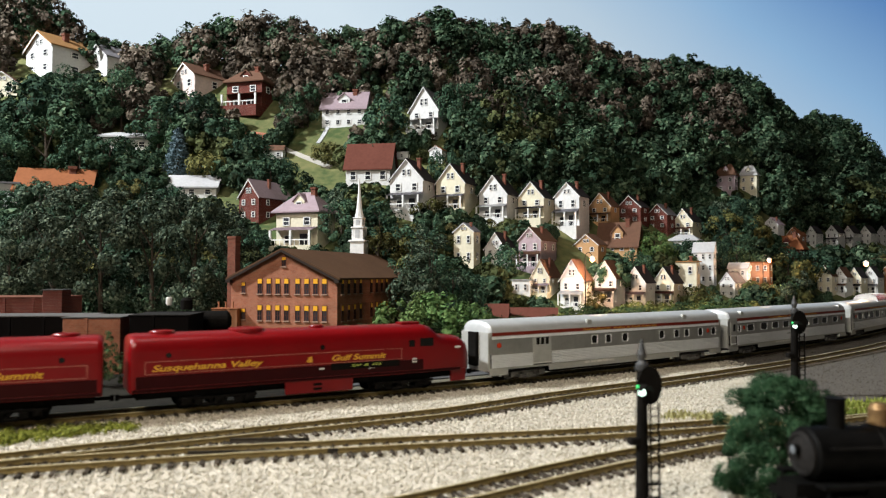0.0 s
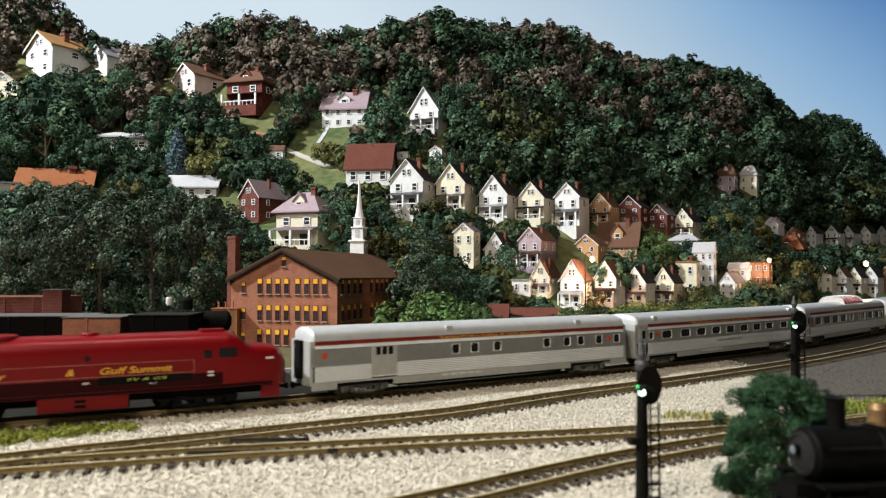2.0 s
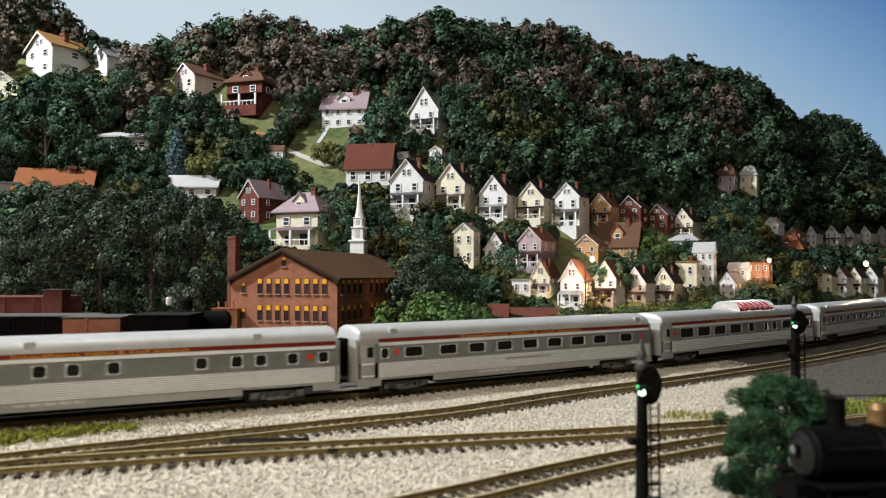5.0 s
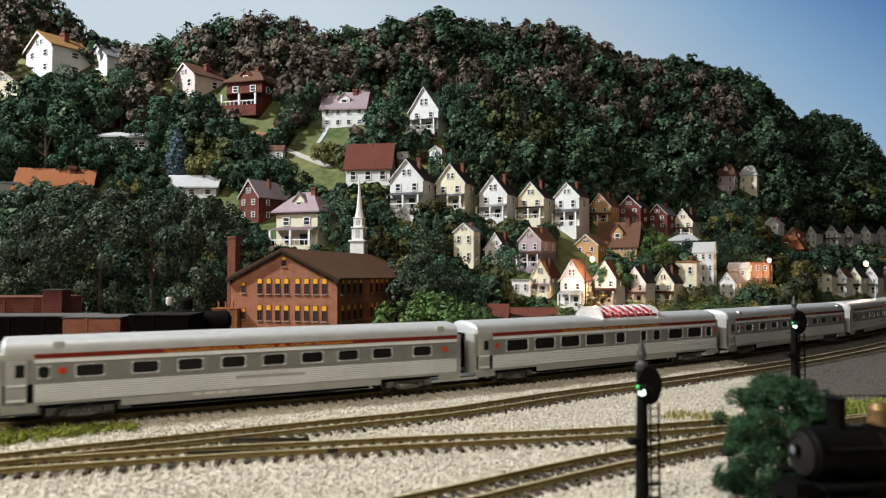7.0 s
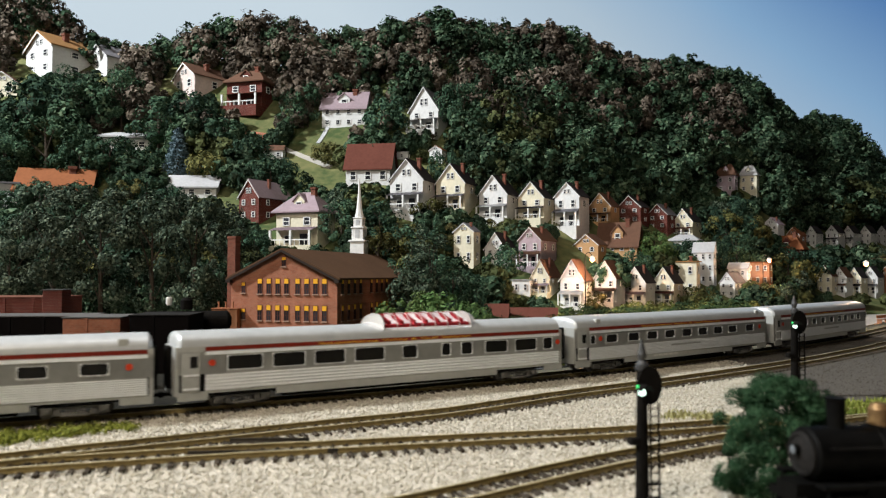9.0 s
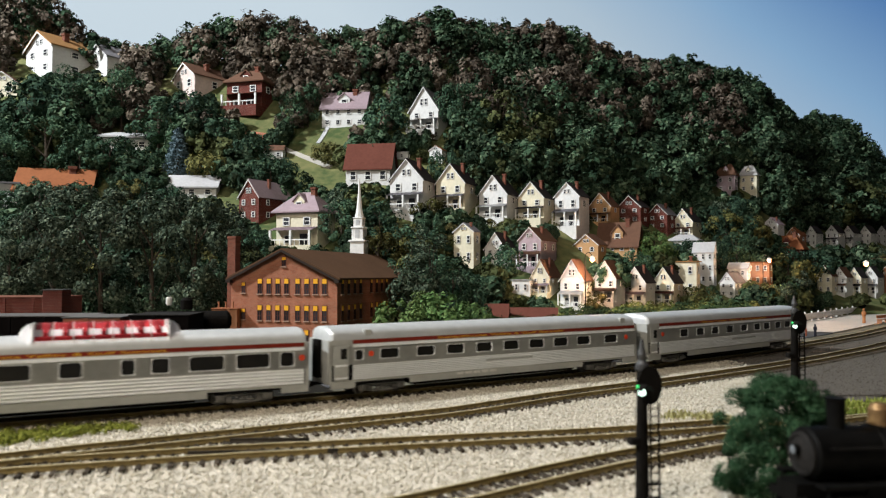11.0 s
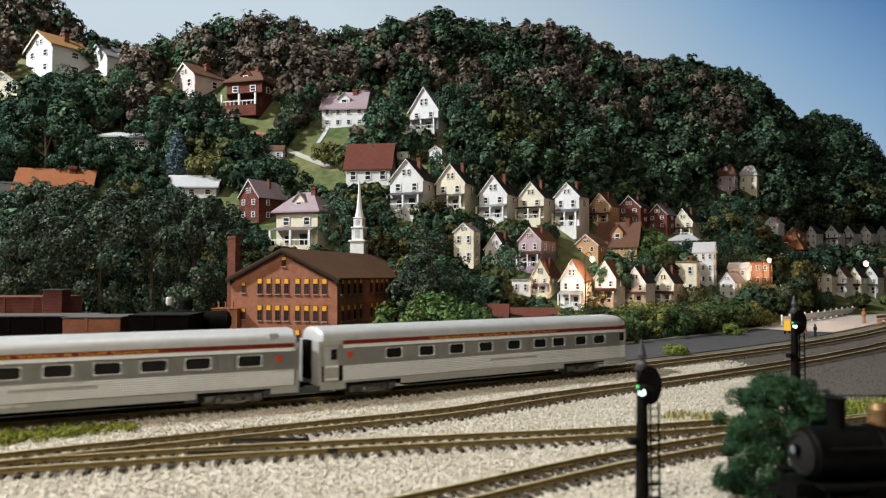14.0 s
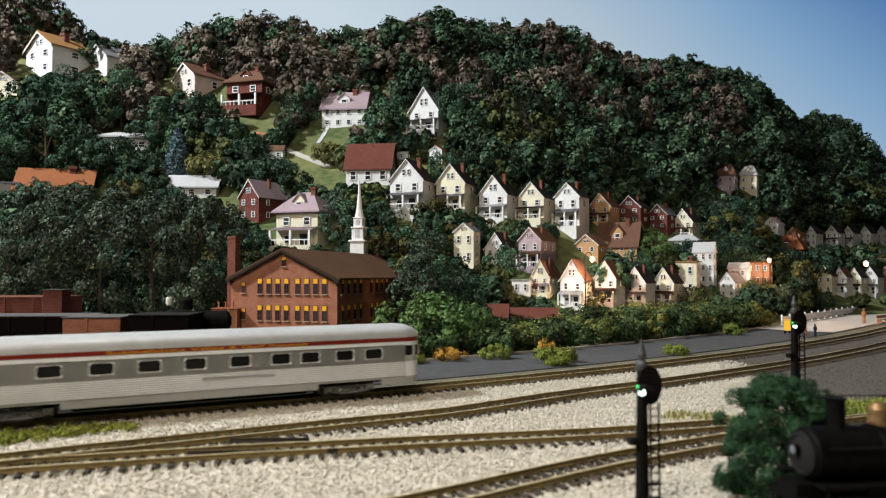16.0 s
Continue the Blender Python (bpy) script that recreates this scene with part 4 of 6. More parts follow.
        n0 = [bm.verts.new(p) for p in ((-w * 0.52, -pd, ph), (w * 0.52, -pd, ph), (w * 0.52, 0, ph * 1.22), (-w * 0.52, 0, ph * 1.22))]
        bm.faces.new(n0)
        bmesh.ops.solidify(bm, geom=bm.faces[:], thickness=w * 0.03)
        p = part("porch_roof", bm, ROOFS[porch], ob)
        bm = bmesh.new()
        box(bm, -w * 0.5, w * 0.5, -pd, 0, -0.02, h * 0.1)
        part("porch_floor", bm, wm, ob)
        for c in (-0.47, 0.02, 0.47):
            part("porch_post", POST_MESH, TRIM, ob, at=scaled(c * w, -pd * 0.93, h * 0.1, w * 0.045, w * 0.045, ph - h * 0.1))
        bm = bmesh.new()
        for c in range(9):
            xx = -w * 0.47 + c * w * 0.94 / 8
            box(bm, xx - w * 0.006, xx + w * 0.006, -pd * 0.95, -pd * 0.92, h * 0.1, h * 0.24)
        box(bm, -w * 0.47, w * 0.47, -pd * 0.96, -pd * 0.91, h * 0.23, h * 0.26)
        part("porch_railing", bm, TRIM, ob)
        bm = bmesh.new()
        box(bm, w * 0.08, w * 0.26, -0.001, 0.0015, h * 0.1, h * 0.42)
        part("door", bm, HOUSE_PANE, ob)
        add_window(ob, -w * 0.2, h * 0.16, ww * 1.3, wh)
    return ob


house(-0.0716, 1.4140, -21.1, 0.0700, 0.0623, 0.0661, 0.0397, "white", "dark", porch="grey")
house(0.0146, 1.4380, -24.6, 0.0613, 0.0689, 0.0605, 0.0370, "cream", "dark", porch="grey")
house(0.0989, 1.4340, -27.9, 0.0599, 0.0604, 0.0547, 0.0369, "white", "dark", porch="pale")
house(0.1750, 1.4440, -30.9, 0.0554, 0.0526, 0.0473, 0.0315, "cream", "dark", porch="dark")
house(0.2462, 1.4400, -33.7, 0.0528, 0.0496, 0.0673, 0.0269, "white", "dark", porch="grey")
house(0.3282, 1.5180, -36.2, 0.0479, 0.0465, 0.0378, 0.0272, "tan", "brown", porch="brown")
house(0.4015, 1.5640, -38.4, 0.0520, 0.0449, 0.0366, 0.0244, "darkbrick", "dark")
house(0.4682, 1.5840, -40.5, 0.0446, 0.0485, 0.0333, 0.0222, "darkbrick", "grey")
house(0.5261, 1.5900, -42.3, 0.0434, 0.0487, 0.0347, 0.0272, "cream", "dark", porch="red")
house(0.0360, 1.2680, -25.6, 0.0378, 0.0302, 0.0592, 0.0148, "cream", "grey")
house(0.0923, 1.2840, -28.1, 0.0404, 0.0515, 0.0299, 0.0280, "white", "dark")
house(0.1522, 1.2760, -30.8, 0.0423, 0.0720, 0.0526, 0.0218, "mauve", "brown", porch="brown")
house(0.2717, 1.3780, -35.2, 0.0481, 0.0385, 0.0204, 0.0193, "tan", "brown", rows=1, chimney=False)
house(0.3431, 1.4320, -27.5, 0.0781, 0.0468, 0.0189, 0.0423, "tan", "brown", form="side", cols=4, rows=1, dormer=1)
house(0.1594, 1.1940, -31.6, 0.0325, 0.0501, 0.0297, 0.0278, "cream", "brown", porch="mauve")
house(0.1273, 1.1880, -20.1, 0.0304, 0.0183, 0.0231, 0.0018, "white", "pale", form="flat", rows=1, chimney=False)
house(0.2067, 1.1660, -34.1, 0.0406, 0.0325, 0.0479, 0.0317, "white", "brown", porch="pale", chimney=False)
house(0.2726, 1.2220, -36.6, 0.0384, 0.0373, 0.0455, 0.0284, "white", "brown", porch="brown", chimney=False)
house(0.3303, 1.2500, -38.8, 0.0372, 0.0405, 0.0427, 0.0262, "white", "dark", porch="mauve")
house(0.3915, 1.2920, -40.9, 0.0384, 0.0394, 0.0401, 0.0271, "cream", "dark", porch="red")
house(0.4468, 1.3480, -32.3, 0.0453, 0.0272, 0.0638, 0.0094, "cream", "tan", form="flat")
house(0.5063, 1.4140, -33.7, 0.0385, 0.0231, 0.0648, 0.0176, "white", "pale", form="side", cols=3, rows=3, chimney=False)
house(0.5394, 1.3800, -45.3, 0.0293, 0.0474, 0.0289, 0.0193, "white", "grey", chimney=False)
house(0.5781, 1.4260, -36.1, 0.0365, 0.0219, 0.0388, 0.0100, "white", "pale", form="side", chimney=False)
# The street lamp's warm light is put into this house's orange walls.
house(0.6270, 1.4480, -37.4, 0.0429, 0.0257, 0.0461, 0.0045, "orange", "rust", form="flat", cols=3, chimney=False)
house(0.5106, 1.5440, -32.3, 0.0570, 0.0342, 0.0156, 0.0144, "white", "pale", form="hip", rows=1, chimney=False)
house(0.8591, 1.6380, -51.7, 0.0320, 0.0344, 0.0407, 0.0229, "cream", "brown", chimney=False)
house(0.8945, 1.6400, -52.6, 0.0293, 0.0313, 0.0395, 0.0216, "white", "brown", porch="brown", chimney=False)
house(0.9339, 1.6500, -53.5, 0.0280, 0.0315, 0.0397, 0.0218, "cream", "dark", porch="dark", chimney=False)
house(0.9791, 1.6660, -54.4, 0.0311, 0.0318, 0.0427, 0.0233, "white", "dark", porch="grey", chimney=False)
house(1.0244, 1.6820, -55.3, 0.0329, 0.0385, 0.0431, 0.0235, "orange", "brown", chimney=False)
house(0.7832, 1.7340, -48.3, 0.0355, 0.0332, 0.0189, 0.0162, "white", "mauve", rows=1)
house(0.8720, 1.8100, -49.7, 0.0339, 0.0381, 0.0211, 0.0197, "orange", "rust", rows=1, chimney=False)
house(0.9468, 1.8660, -50.9, 0.0254, 0.0393, 0.0334, 0.0189, "white", "dark", chimney=False)
house(1.0148, 1.8940, -52.2, 0.0307, 0.0399, 0.0354, 0.0192, "white", "dark", porch="dark", chimney=False)
house(1.0766, 1.9280, -53.2, 0.0279, 0.0406, 0.0315, 0.0195, "white", "dark", porch="dark", chimney=False)
house(1.1518, 1.9800, -54.2, 0.0287, 0.0379, 0.0324, 0.0200, "white", "dark", chimney=False)
house(1.2247, 2.0240, -55.2, 0.0293, 0.0387, 0.0331, 0.0205, "grey", "dark", chimney=False)
house(0.7968, 1.6880, -39.3, 0.0676, 0.0406, 0.0249, 0.0341, "darkbrick", "rust", form="hip", cols=3, rows=1, dormer=1)
house(0.7116, 1.8240, -35.3, 0.0469, 0.0282, 0.0427, 0.0313, "mauve", "brown", form="hip", chimney=False, dormer=1)
house(0.7794, 1.8500, -36.8, 0.0417, 0.0250, 0.0433, 0.0274, "cream", "pale", form="hip", chimney=False, dormer=1)
house(-1.0500, 1.8700, -33.0, 0.1266, 0.1192, 0.0734, 0.0411, "white", "tan")
house(-0.9150, 1.9060, -36.0, 0.0950, 0.1150, 0.0344, 0.0374, "white", "grey", cols=1, rows=1, chimney=False)
house(-0.6650, 1.8500, -38.0, 0.0950, 0.1150, 0.0421, 0.0348, "pink", "brown", rows=1)
house(-0.4958, 1.7980, -14.6, 0.0976, 0.0585, 0.0704, 0.0366, "darkbrick", "brown", form="hip", porch="brown", dormer=1)
house(-0.2409, 1.7440, -6.1, 0.1055, 0.0633, 0.0491, 0.0410, "white", "mauve", form="side", cols=4, dormer=1)
house(-0.0450, 1.6920, -22.5, 0.0725, 0.0580, 0.0543, 0.0530, "white", "grey", porch="grey", chimney=False)
house(-0.1574, 1.5160, -8.1, 0.0951, 0.0571, 0.0426, 0.0497, "white", "red", form="side", cols=3, rows=1, chimney=False)
house(-0.3818, 1.6260, -0.8, 0.0432, 0.0259, 0.0229, 0.0114, "white", "brown", form="side", rows=1, chimney=False)
house(-0.7732, 1.4340, 14.3, 0.1325, 0.0795, 0.0302, 0.0425, "pink", "rust", form="side", cols=3, rows=1)
house(-0.8707, 1.4120, 17.7, 0.0749, 0.0449, 0.0517, 0.0077, "grey", "grey", form="flat", cols=3, rows=1, chimney=False)
house(-0.7192, 1.6340, 9.8, 0.1080, 0.0648, 0.0294, 0.0192, "white", "pale", form="hip", cols=3, rows=1)
house(-0.5116, 1.4740, 5.1, 0.0972, 0.0583, 0.0253, 0.0230, "white", "pale", form="side", cols=3, rows=1, chimney=False)
house(-0.3752, 1.4000, -30.0, 0.0520, 0.0950, 0.0480, 0.0330, "darkbrick", "mauve")
house(-0.2630, 1.3040, -20.0, 0.0850, 0.0640, 0.0660, 0.0400, "cream", "mauve", form="hip", porch="mauve", dormer=1)
house(-1.0983, 1.7940, 7.5, 0.0708, 0.0566, 0.0380, 0.0253, "cream", "brown", rows=1, chimney=False)
house(-0.0910, 1.5960, -10.7, 0.0283, 0.0170, 0.0162, 0.0075, "white", "pale", form="flat", cols=1, rows=1, chimney=False)
house(-0.0163, 1.6040, -23.4, 0.0302, 0.0247, 0.0238, 0.0100, "white", "rust", cols=1, rows=1, chimney=False)

# ---- factory, church and the sheds behind the through track ----
def factory():
    w, d, h, rise = 0.139, 0.29, 0.083, 0.033
    ob = thing("factory", pose(-0.1888, 0.8588, -0.004, 0, 0, -16), "red brick factory with brown gable roof and yellow window shades", "factory building")
    bm = bmesh.new()
    prism(bm, [(-w / 2, -0.005), (w / 2, -0.005), (w / 2, h), (0, h + rise), (-w / 2, h)], 0, d)
    part("wall", bm, BRICK, ob, "red brick wall")
    bm = bmesh.new()
    gable_slabs(bm, w, d, h, rise, 0.005, 0.0022)
    roof = part("roof", bm, paint("factory_shingle", (0.1, 0.055, 0.032), 0.9), ob, "brown shingled roof")
    bm = bmesh.new()
    for s in (-1, 1):
        prism(bm, [(0, h + rise - 0.0026), (s * 0.073, h - 0.0052), (s * 0.073, h - 0.0022), (0, h + rise + 0.0004)], -0.0058, -0.0046)
        box(bm, *sorted((s * 0.0675, s * 0.074)), -0.0055, 0.004, h - 0.0058, h - 0.0028)
    part("rake_board", bm, paint("dark_trim", (0.04, 0.03, 0.025)), roof)
    bm = bmesh.new()
    box(bm, -w / 2 - 0.0068, -w / 2 + 0.004, 0.002, 0.013, -0.005, 0.1335)
    box(bm, -w / 2 - 0.0074, -w / 2 + 0.0046, 0.0014, 0.0136, 0.1305, 0.1335)
    part("chimney", bm, WALLS["chimney"], ob, "tall square brick chimney")
    # A faint glow is added to the shades to brighten them.
    shade = mat("glowing_yellow_shade", (0.8, 0.4, 0.03), (0.68, 0.33, 0.03), rough=0.6, scale=200, glow=0.05)
    stone = paint("sill_stone", (0.4, 0.27, 0.2))

    def factory_window(x, z, y=0.0, rz=0.0, ww=0.0064, hh=0.0185):
        m = pose(x, y, z, 0, 0, rz)
        bm = bmesh.new()
        for a in ((-ww / 2, ww / 2, 0, 0.0006), (-ww / 2, ww / 2, hh - 0.0006, hh), (-ww / 2, -ww / 2 + 0.0007, 0.0006, hh - 0.0006), (ww / 2 - 0.0007, ww / 2, 0.0006, hh - 0.0006),
                  (-0.0003, 0.0003, 0.0006, hh * 0.66), (-ww / 2 + 0.0007, ww / 2 - 0.0007, hh * 0.3, hh * 0.33)):
            box(bm, a[0], a[1], -0.0007, 0.0005, a[2], a[3])
        bmesh.ops.remove_doubles(bm, verts=bm.verts[:], dist=1e-6)
        f = part("window", bm, paint("sash_red", (0.12, 0.05, 0.04)), ob, at=m)
        bm = bmesh.new()
        box(bm, -ww / 2, ww / 2, -0.0003, 0.0006, 0, hh * 0.66)
        part("pane", bm, HOUSE_PANE, f)
        bm = bmesh.new()
        box(bm, -ww / 2 + 0.0005, ww / 2 - 0.0005, -0.0009, 0.0006, hh * 0.66, hh - 0.0006)
        part("window_shade", bm, shade, f, "lowered yellow shade with a faint added glow")
        bm = bmesh.new()
        box(bm, -ww / 2 - 0.0008, ww / 2 + 0.0008, -0.0016, 0.0005, -0.0012, 0)
        part("sill", bm, stone, f)

    for z in (0.0640, 0.0325, 0.004):
        for x in (-0.0305, -0.0186, -0.0068, 0.0047, 0.0192, 0.0308, 0.0422, 0.0536):
            factory_window(x, z)
        factory_window(-0.0525, z + 0.001, hh=0.013, ww=0.0055)
        for g in range(3):
            for k in range(4):
                factory_window(w / 2, z, y=0.014 + g * 0.092 + k * 0.0185, rz=90)
    factory_window(0.001, 0.0965, hh=0.0115, ww=0.0058)


factory()


def church():
    ob = thing("church_steeple", pose(-0.1305, 1.13, 0.0, 0, 0, -12), "white wooden church steeple with a slender spire", "church steeple")
    for nm, hw, z0, z1 in (("tower", 0.0112, 0.02, 0.1335), ("cornice", 0.0132, 0.1335, 0.1362), ("belfry", 0.0092, 0.1362, 0.1545), ("cornice", 0.0106, 0.1545, 0.1568), ("lantern", 0.0072, 0.1568, 0.17), ("cornice", 0.0082, 0.17, 0.1717)):
        bm = bmesh.new()
        box(bm, -hw, hw, -hw, hw, z0, z1)
        soften(bm, 0.0005, 1)
        p = part(nm, bm, TRIM, ob)
        if nm in ("belfry", "lantern"):
            for rz in (0, 90, 180, 270):
                m = pose(0, 0, 0, 0, 0, rz)
                bm = bmesh.new()
                box(bm, -hw * 0.38, hw * 0.38, -hw - 0.0004, -hw + 0.0004, z0 + 0.003, z1 - 0.002)
                part("louvre", bm, WALLS["grey"], p, at=m)
    bm = bmesh.new()
    lathe(bm, [(0.0074, 0.1717), (0.0048, 0.184), (0.0026, 0.207), (0.0012, 0.228), (0.0003, 0.236)], 8)
    part("spire", bm, TRIM, ob, "tapering white spire")


church()


def shed(x, y, rz, w, d, h, wall, roof, label, cap=True):
    ob = thing("shed", pose(x, y, -0.004, 0, 0, rz), label, "shed", "sheds along the line")
    bm = bmesh.new()
    box(bm, -w / 2, w / 2, 0, d, -0.003, h)
    soften(bm, 0.0004, 1)
    part("wall", bm, wall, ob)
    bm = bmesh.new()
    box(bm, -w / 2 - 0.001, w / 2 + 0.001, -0.001, d + 0.001, h, h + 0.0009)
    part("roof", bm, roof, ob)
    for k in range(int(w / 0.03)):
        bm = bmesh.new()
        xx = -w / 2 + 0.02 + k * 0.03
        box(bm, xx - 0.0012, xx + 0.0012, -0.0012, 0.001, 0, h)
        part("pilaster", bm, wall, ob)
    return ob


TAR = paint("tar_paper", (0.02, 0.019, 0.018), 0.9)
# These shed faces lie in shade; the darkness is put into this black.
SHADE_BLACK = paint("shade_black_wall", (0.006, 0.005, 0.005), 0.9)
LEDGE = paint("pale_coping", (0.11, 0.105, 0.1))
shed(-0.385, 0.66, 4, 0.115, 0.05, 0.0485, SHADE_BLACK, LEDGE, "low shed with walls blackened for shade and pale coping")
shed(-0.3015, 0.625, 4, 0.048, 0.05, 0.0495, BRICK, LEDGE, "low red brick shed with pale coping")
shed(-0.2455, 0.63, 4, 0.05, 0.05, 0.0512, SHADE_BLACK, TAR, "low shed with walls blackened for shade and tar roof")
# Built as a shed, though it stands for a brown boxcar.
shed(-0.485, 0.78, 2, 0.13, 0.07, 0.062, WALLS["darkbrick"], paint("rusty_roof", (0.15, 0.065, 0.045)), "rust-brown block with flat roof, standing in for a boxcar")
shed(-0.408, 0.76, 2, 0.02, 0.02, 0.0705, WALLS["darkbrick"], LEDGE, "dark red brick pier with pale cap")
shed(-0.258, 0.86, 0, 0.03, 0.03, 0.046, WALLS["orange"], paint("rust_cap", (0.3, 0.12, 0.06)), "small orange brick boiler house")
for k in range(3):
    bm = bmesh.new()
    lathe(bm, [(0.0011, 0.046), (0.0011, 0.0525), (0.0015, 0.0528), (0.0015, 0.0535)], 10, "z", (-0.268 + k * 0.0085, 0.87, -0.003))
    tagged(new("vent_pipe", mesh_of("vent_pipe", bm, WALLS["orange"])), "short orange vent pipe on the boiler house", "vent pipe", "vent pipes")


def tank_wagon():
    """The dark tank wagon that stands behind the sheds, with a white dome cap."""
    ob = thing("tank_wagon", pose(-0.243, 0.69, 0.0, 0, 0, 18), "black tank wagon standing behind the sheds", "rail wagon")
    bm = bmesh.new()
    lathe(bm, [(0.004, -0.041), (0.0085, -0.0385), (0.0098, -0.037), (0.0098, 0.037), (0.0085, 0.0385), (0.004, 0.041)], 24, "x", (0, 0, 0.0385))
    tank = part("tank", bm, BLACK, ob, smooth=False)
    bm = bmesh.new()
    lathe(bm, [(0.0055, 0.05), (0.0055, 0.0585), (0.003, 0.061), (0.0006, 0.0612)], 16)
    part("dome", bm, BLACK, tank)
    bm = bmesh.new()
    box(bm, -0.044, 0.044, -0.012, 0.012, 0.02, 0.027)
    part("underframe", bm, BLACK, ob)
    for x in (-0.028, 0.028):
        truck_parts(ob, x)
    bm = bmesh.new()
    lathe(bm, [(0.0022, 0.0), (0.0028, 0.0015), (0.0028, 0.0065), (0.002, 0.0075)], 12, "z", (-0.258 + 0.243, -0.012, 0.0545))
    part("lamp_housing", bm, WHITE, tank, "small white lamp housing")


tank_wagon()

# ---- trees ----
LEAF = leafy("leaves_green", (0.016, 0.037, 0.022), (0.038, 0.074, 0.044), (0.095, 0.15, 0.086), 0.45)
LEAF_LEFT = leafy("leaves_olive", (0.016, 0.027, 0.016), (0.046, 0.065, 0.043), (0.15, 0.18, 0.122))
LEAF_BRIGHT = leafy("leaves_bright", (0.05, 0.09, 0.028), (0.09, 0.14, 0.045), (0.16, 0.22, 0.08))
LEAF_AUTUMN = leafy("leaves_autumn", (0.04, 0.04, 0.014), (0.09, 0.085, 0.03), (0.18, 0.16, 0.06))
LEAF_SPRUCE = leafy("needles_blue", (0.035, 0.06, 0.065), (0.08, 0.12, 0.135), (0.17, 0.23, 0.26), 0.1)
LEAF_BROWN = leafy("leaves_brown", (0.045, 0.04, 0.025), (0.095, 0.075, 0.05), (0.17, 0.135, 0.1))
BARK = mat("bark", (0.04, 0.03, 0.022), (0.07, 0.055, 0.04), rough=0.95, scale=300, bump=0.4)
RNG = np.random.default_rng(7)


def leaf_cloud(centres, radii, per, size, squash=1.0, lean=None):
    """Leaves as small three-cornered blades on the outer skins of many clumps; lean: the way out of the crown at each clump."""
    n = len(centres)
    c, r = np.repeat(centres, per, 0), np.repeat(radii, per)[:, None]
    out = np.repeat(lean, per, 0) if lean is not None else np.zeros_like(c)
    d = RNG.normal(size=(n * per, 3))
    d /= np.linalg.norm(d, axis=1)[:, None]
    d += out * 0.45
    d /= np.linalg.norm(d, axis=1)[:, None]
    p = d * r * RNG.uniform(0.75, 1.12, (n * per, 1))
    nrm = d + out * 0.45 + RNG.normal(size=d.shape) * 0.34
    nrm /= np.linalg.norm(nrm, axis=1)[:, None]
    a = np.cross(nrm, RNG.normal(size=d.shape))
    a /= np.linalg.norm(a, axis=1)[:, None]
    b = np.cross(nrm, a)
    s = size * RNG.uniform(0.55, 1.25, (n * per, 1))
    leaf = np.stack([p - a * s * 1.25 - b * s * 0.6, p + a * s * 1.25 - b * s * 0.6, p + b * s * 1.3], 1)
    leaf *= (1, 1, squash)
    leaf += c[:, None]
    return leaf.reshape(-1, 3)


def way_out(c, mid=0.4):
    """Unit directions from a crown's heart to its clumps."""
    d = c - np.array((0, 0, mid))
    return d / np.maximum(np.linalg.norm(d, axis=1), 1e-6)[:, None]


def leaf_mesh(name, verts, material, corners=3):
    me = bpy.data.meshes.new(name)
    k = len(verts) // corners
    me.vertices.add(len(verts))
    me.vertices.foreach_set("co", verts.ravel())
    me.loops.add(len(verts))
    me.loops.foreach_set("vertex_index", np.arange(len(verts)))
    me.polygons.add(k)
    me.polygons.foreach_set("loop_start", np.arange(0, len(verts), corners))
    me.polygons.foreach_set("loop_total", np.full(k, corners))
    me.update()
    me.materials.append(material)
    return me


def crown_points(kind):
    """Clump centres and radii of a crown one unit high and about one unit wide, standing on z = 0."""
    if kind == "spruce":
        cs, rs = [], []
        for k in range(34):
            z = 0.06 + 0.9 * k / 34
            w = 0.42 * (1 - z) + 0.03
            a = k * 2.4
            for q in range(2):
                cs.append((w * math.cos(a + q * 3) * 0.8, w * math.sin(a + q * 3) * 0.8, z))
                rs.append(0.05 + w * 0.22)
        return np.array(cs), np.array(rs)
    cs, rs = [], []
    low = {"broad": 0.12, "tall": 0.08, "bush": 0.0}[kind]
    for k in range(32):
        d = RNG.normal(size=3)
        d /= np.linalg.norm(d)
        rr = RNG.uniform(0.5, 1.1) ** 0.5
        z = (low + 1) / 2 + d[2] * (1 - low) / 2 * rr * 0.85
        wide = 0.42 * (0.8 if kind == "tall" else 1.0) * (1.08 - 0.35 * abs(z - 0.45))
        cs.append((d[0] * wide * rr * 1.05, d[1] * wide * rr * 1.05, z))
        rs.append(RNG.uniform(0.07, 0.15))
    return np.array(cs), np.array(rs)


CROWNS = {}


def crown_mesh(kind, leaf, variant, per=42, size=0.029, squash=1.0):
    key = (kind, leaf.name, variant, squash)
    if key not in CROWNS:
        c, r = crown_points(kind)
        CROWNS[key] = leaf_mesh("crown", leaf_cloud(c, r, per, size, squash, way_out(c)), leaf)
    return CROWNS[key]


def trunk_mesh():
    bm = bmesh.new()
    rod(bm, (0, 0, -0.06), (0.01, 0, 0.35), 0.032, 0.022, 7)
    rod(bm, (0.01, 0, 0.35), (-0.01, 0.02, 0.75), 0.022, 0.006, 6)
    for a in range(5):
        z = 0.25 + a * 0.09
        rod(bm, (0.01, 0, z), (0.26 * math.cos(a * 2.4), 0.26 * math.sin(a * 2.4), z + 0.25), 0.009, 0.003, 5)
    return mesh_of("trunk", bm, BARK)


TRUNK = trunk_mesh()
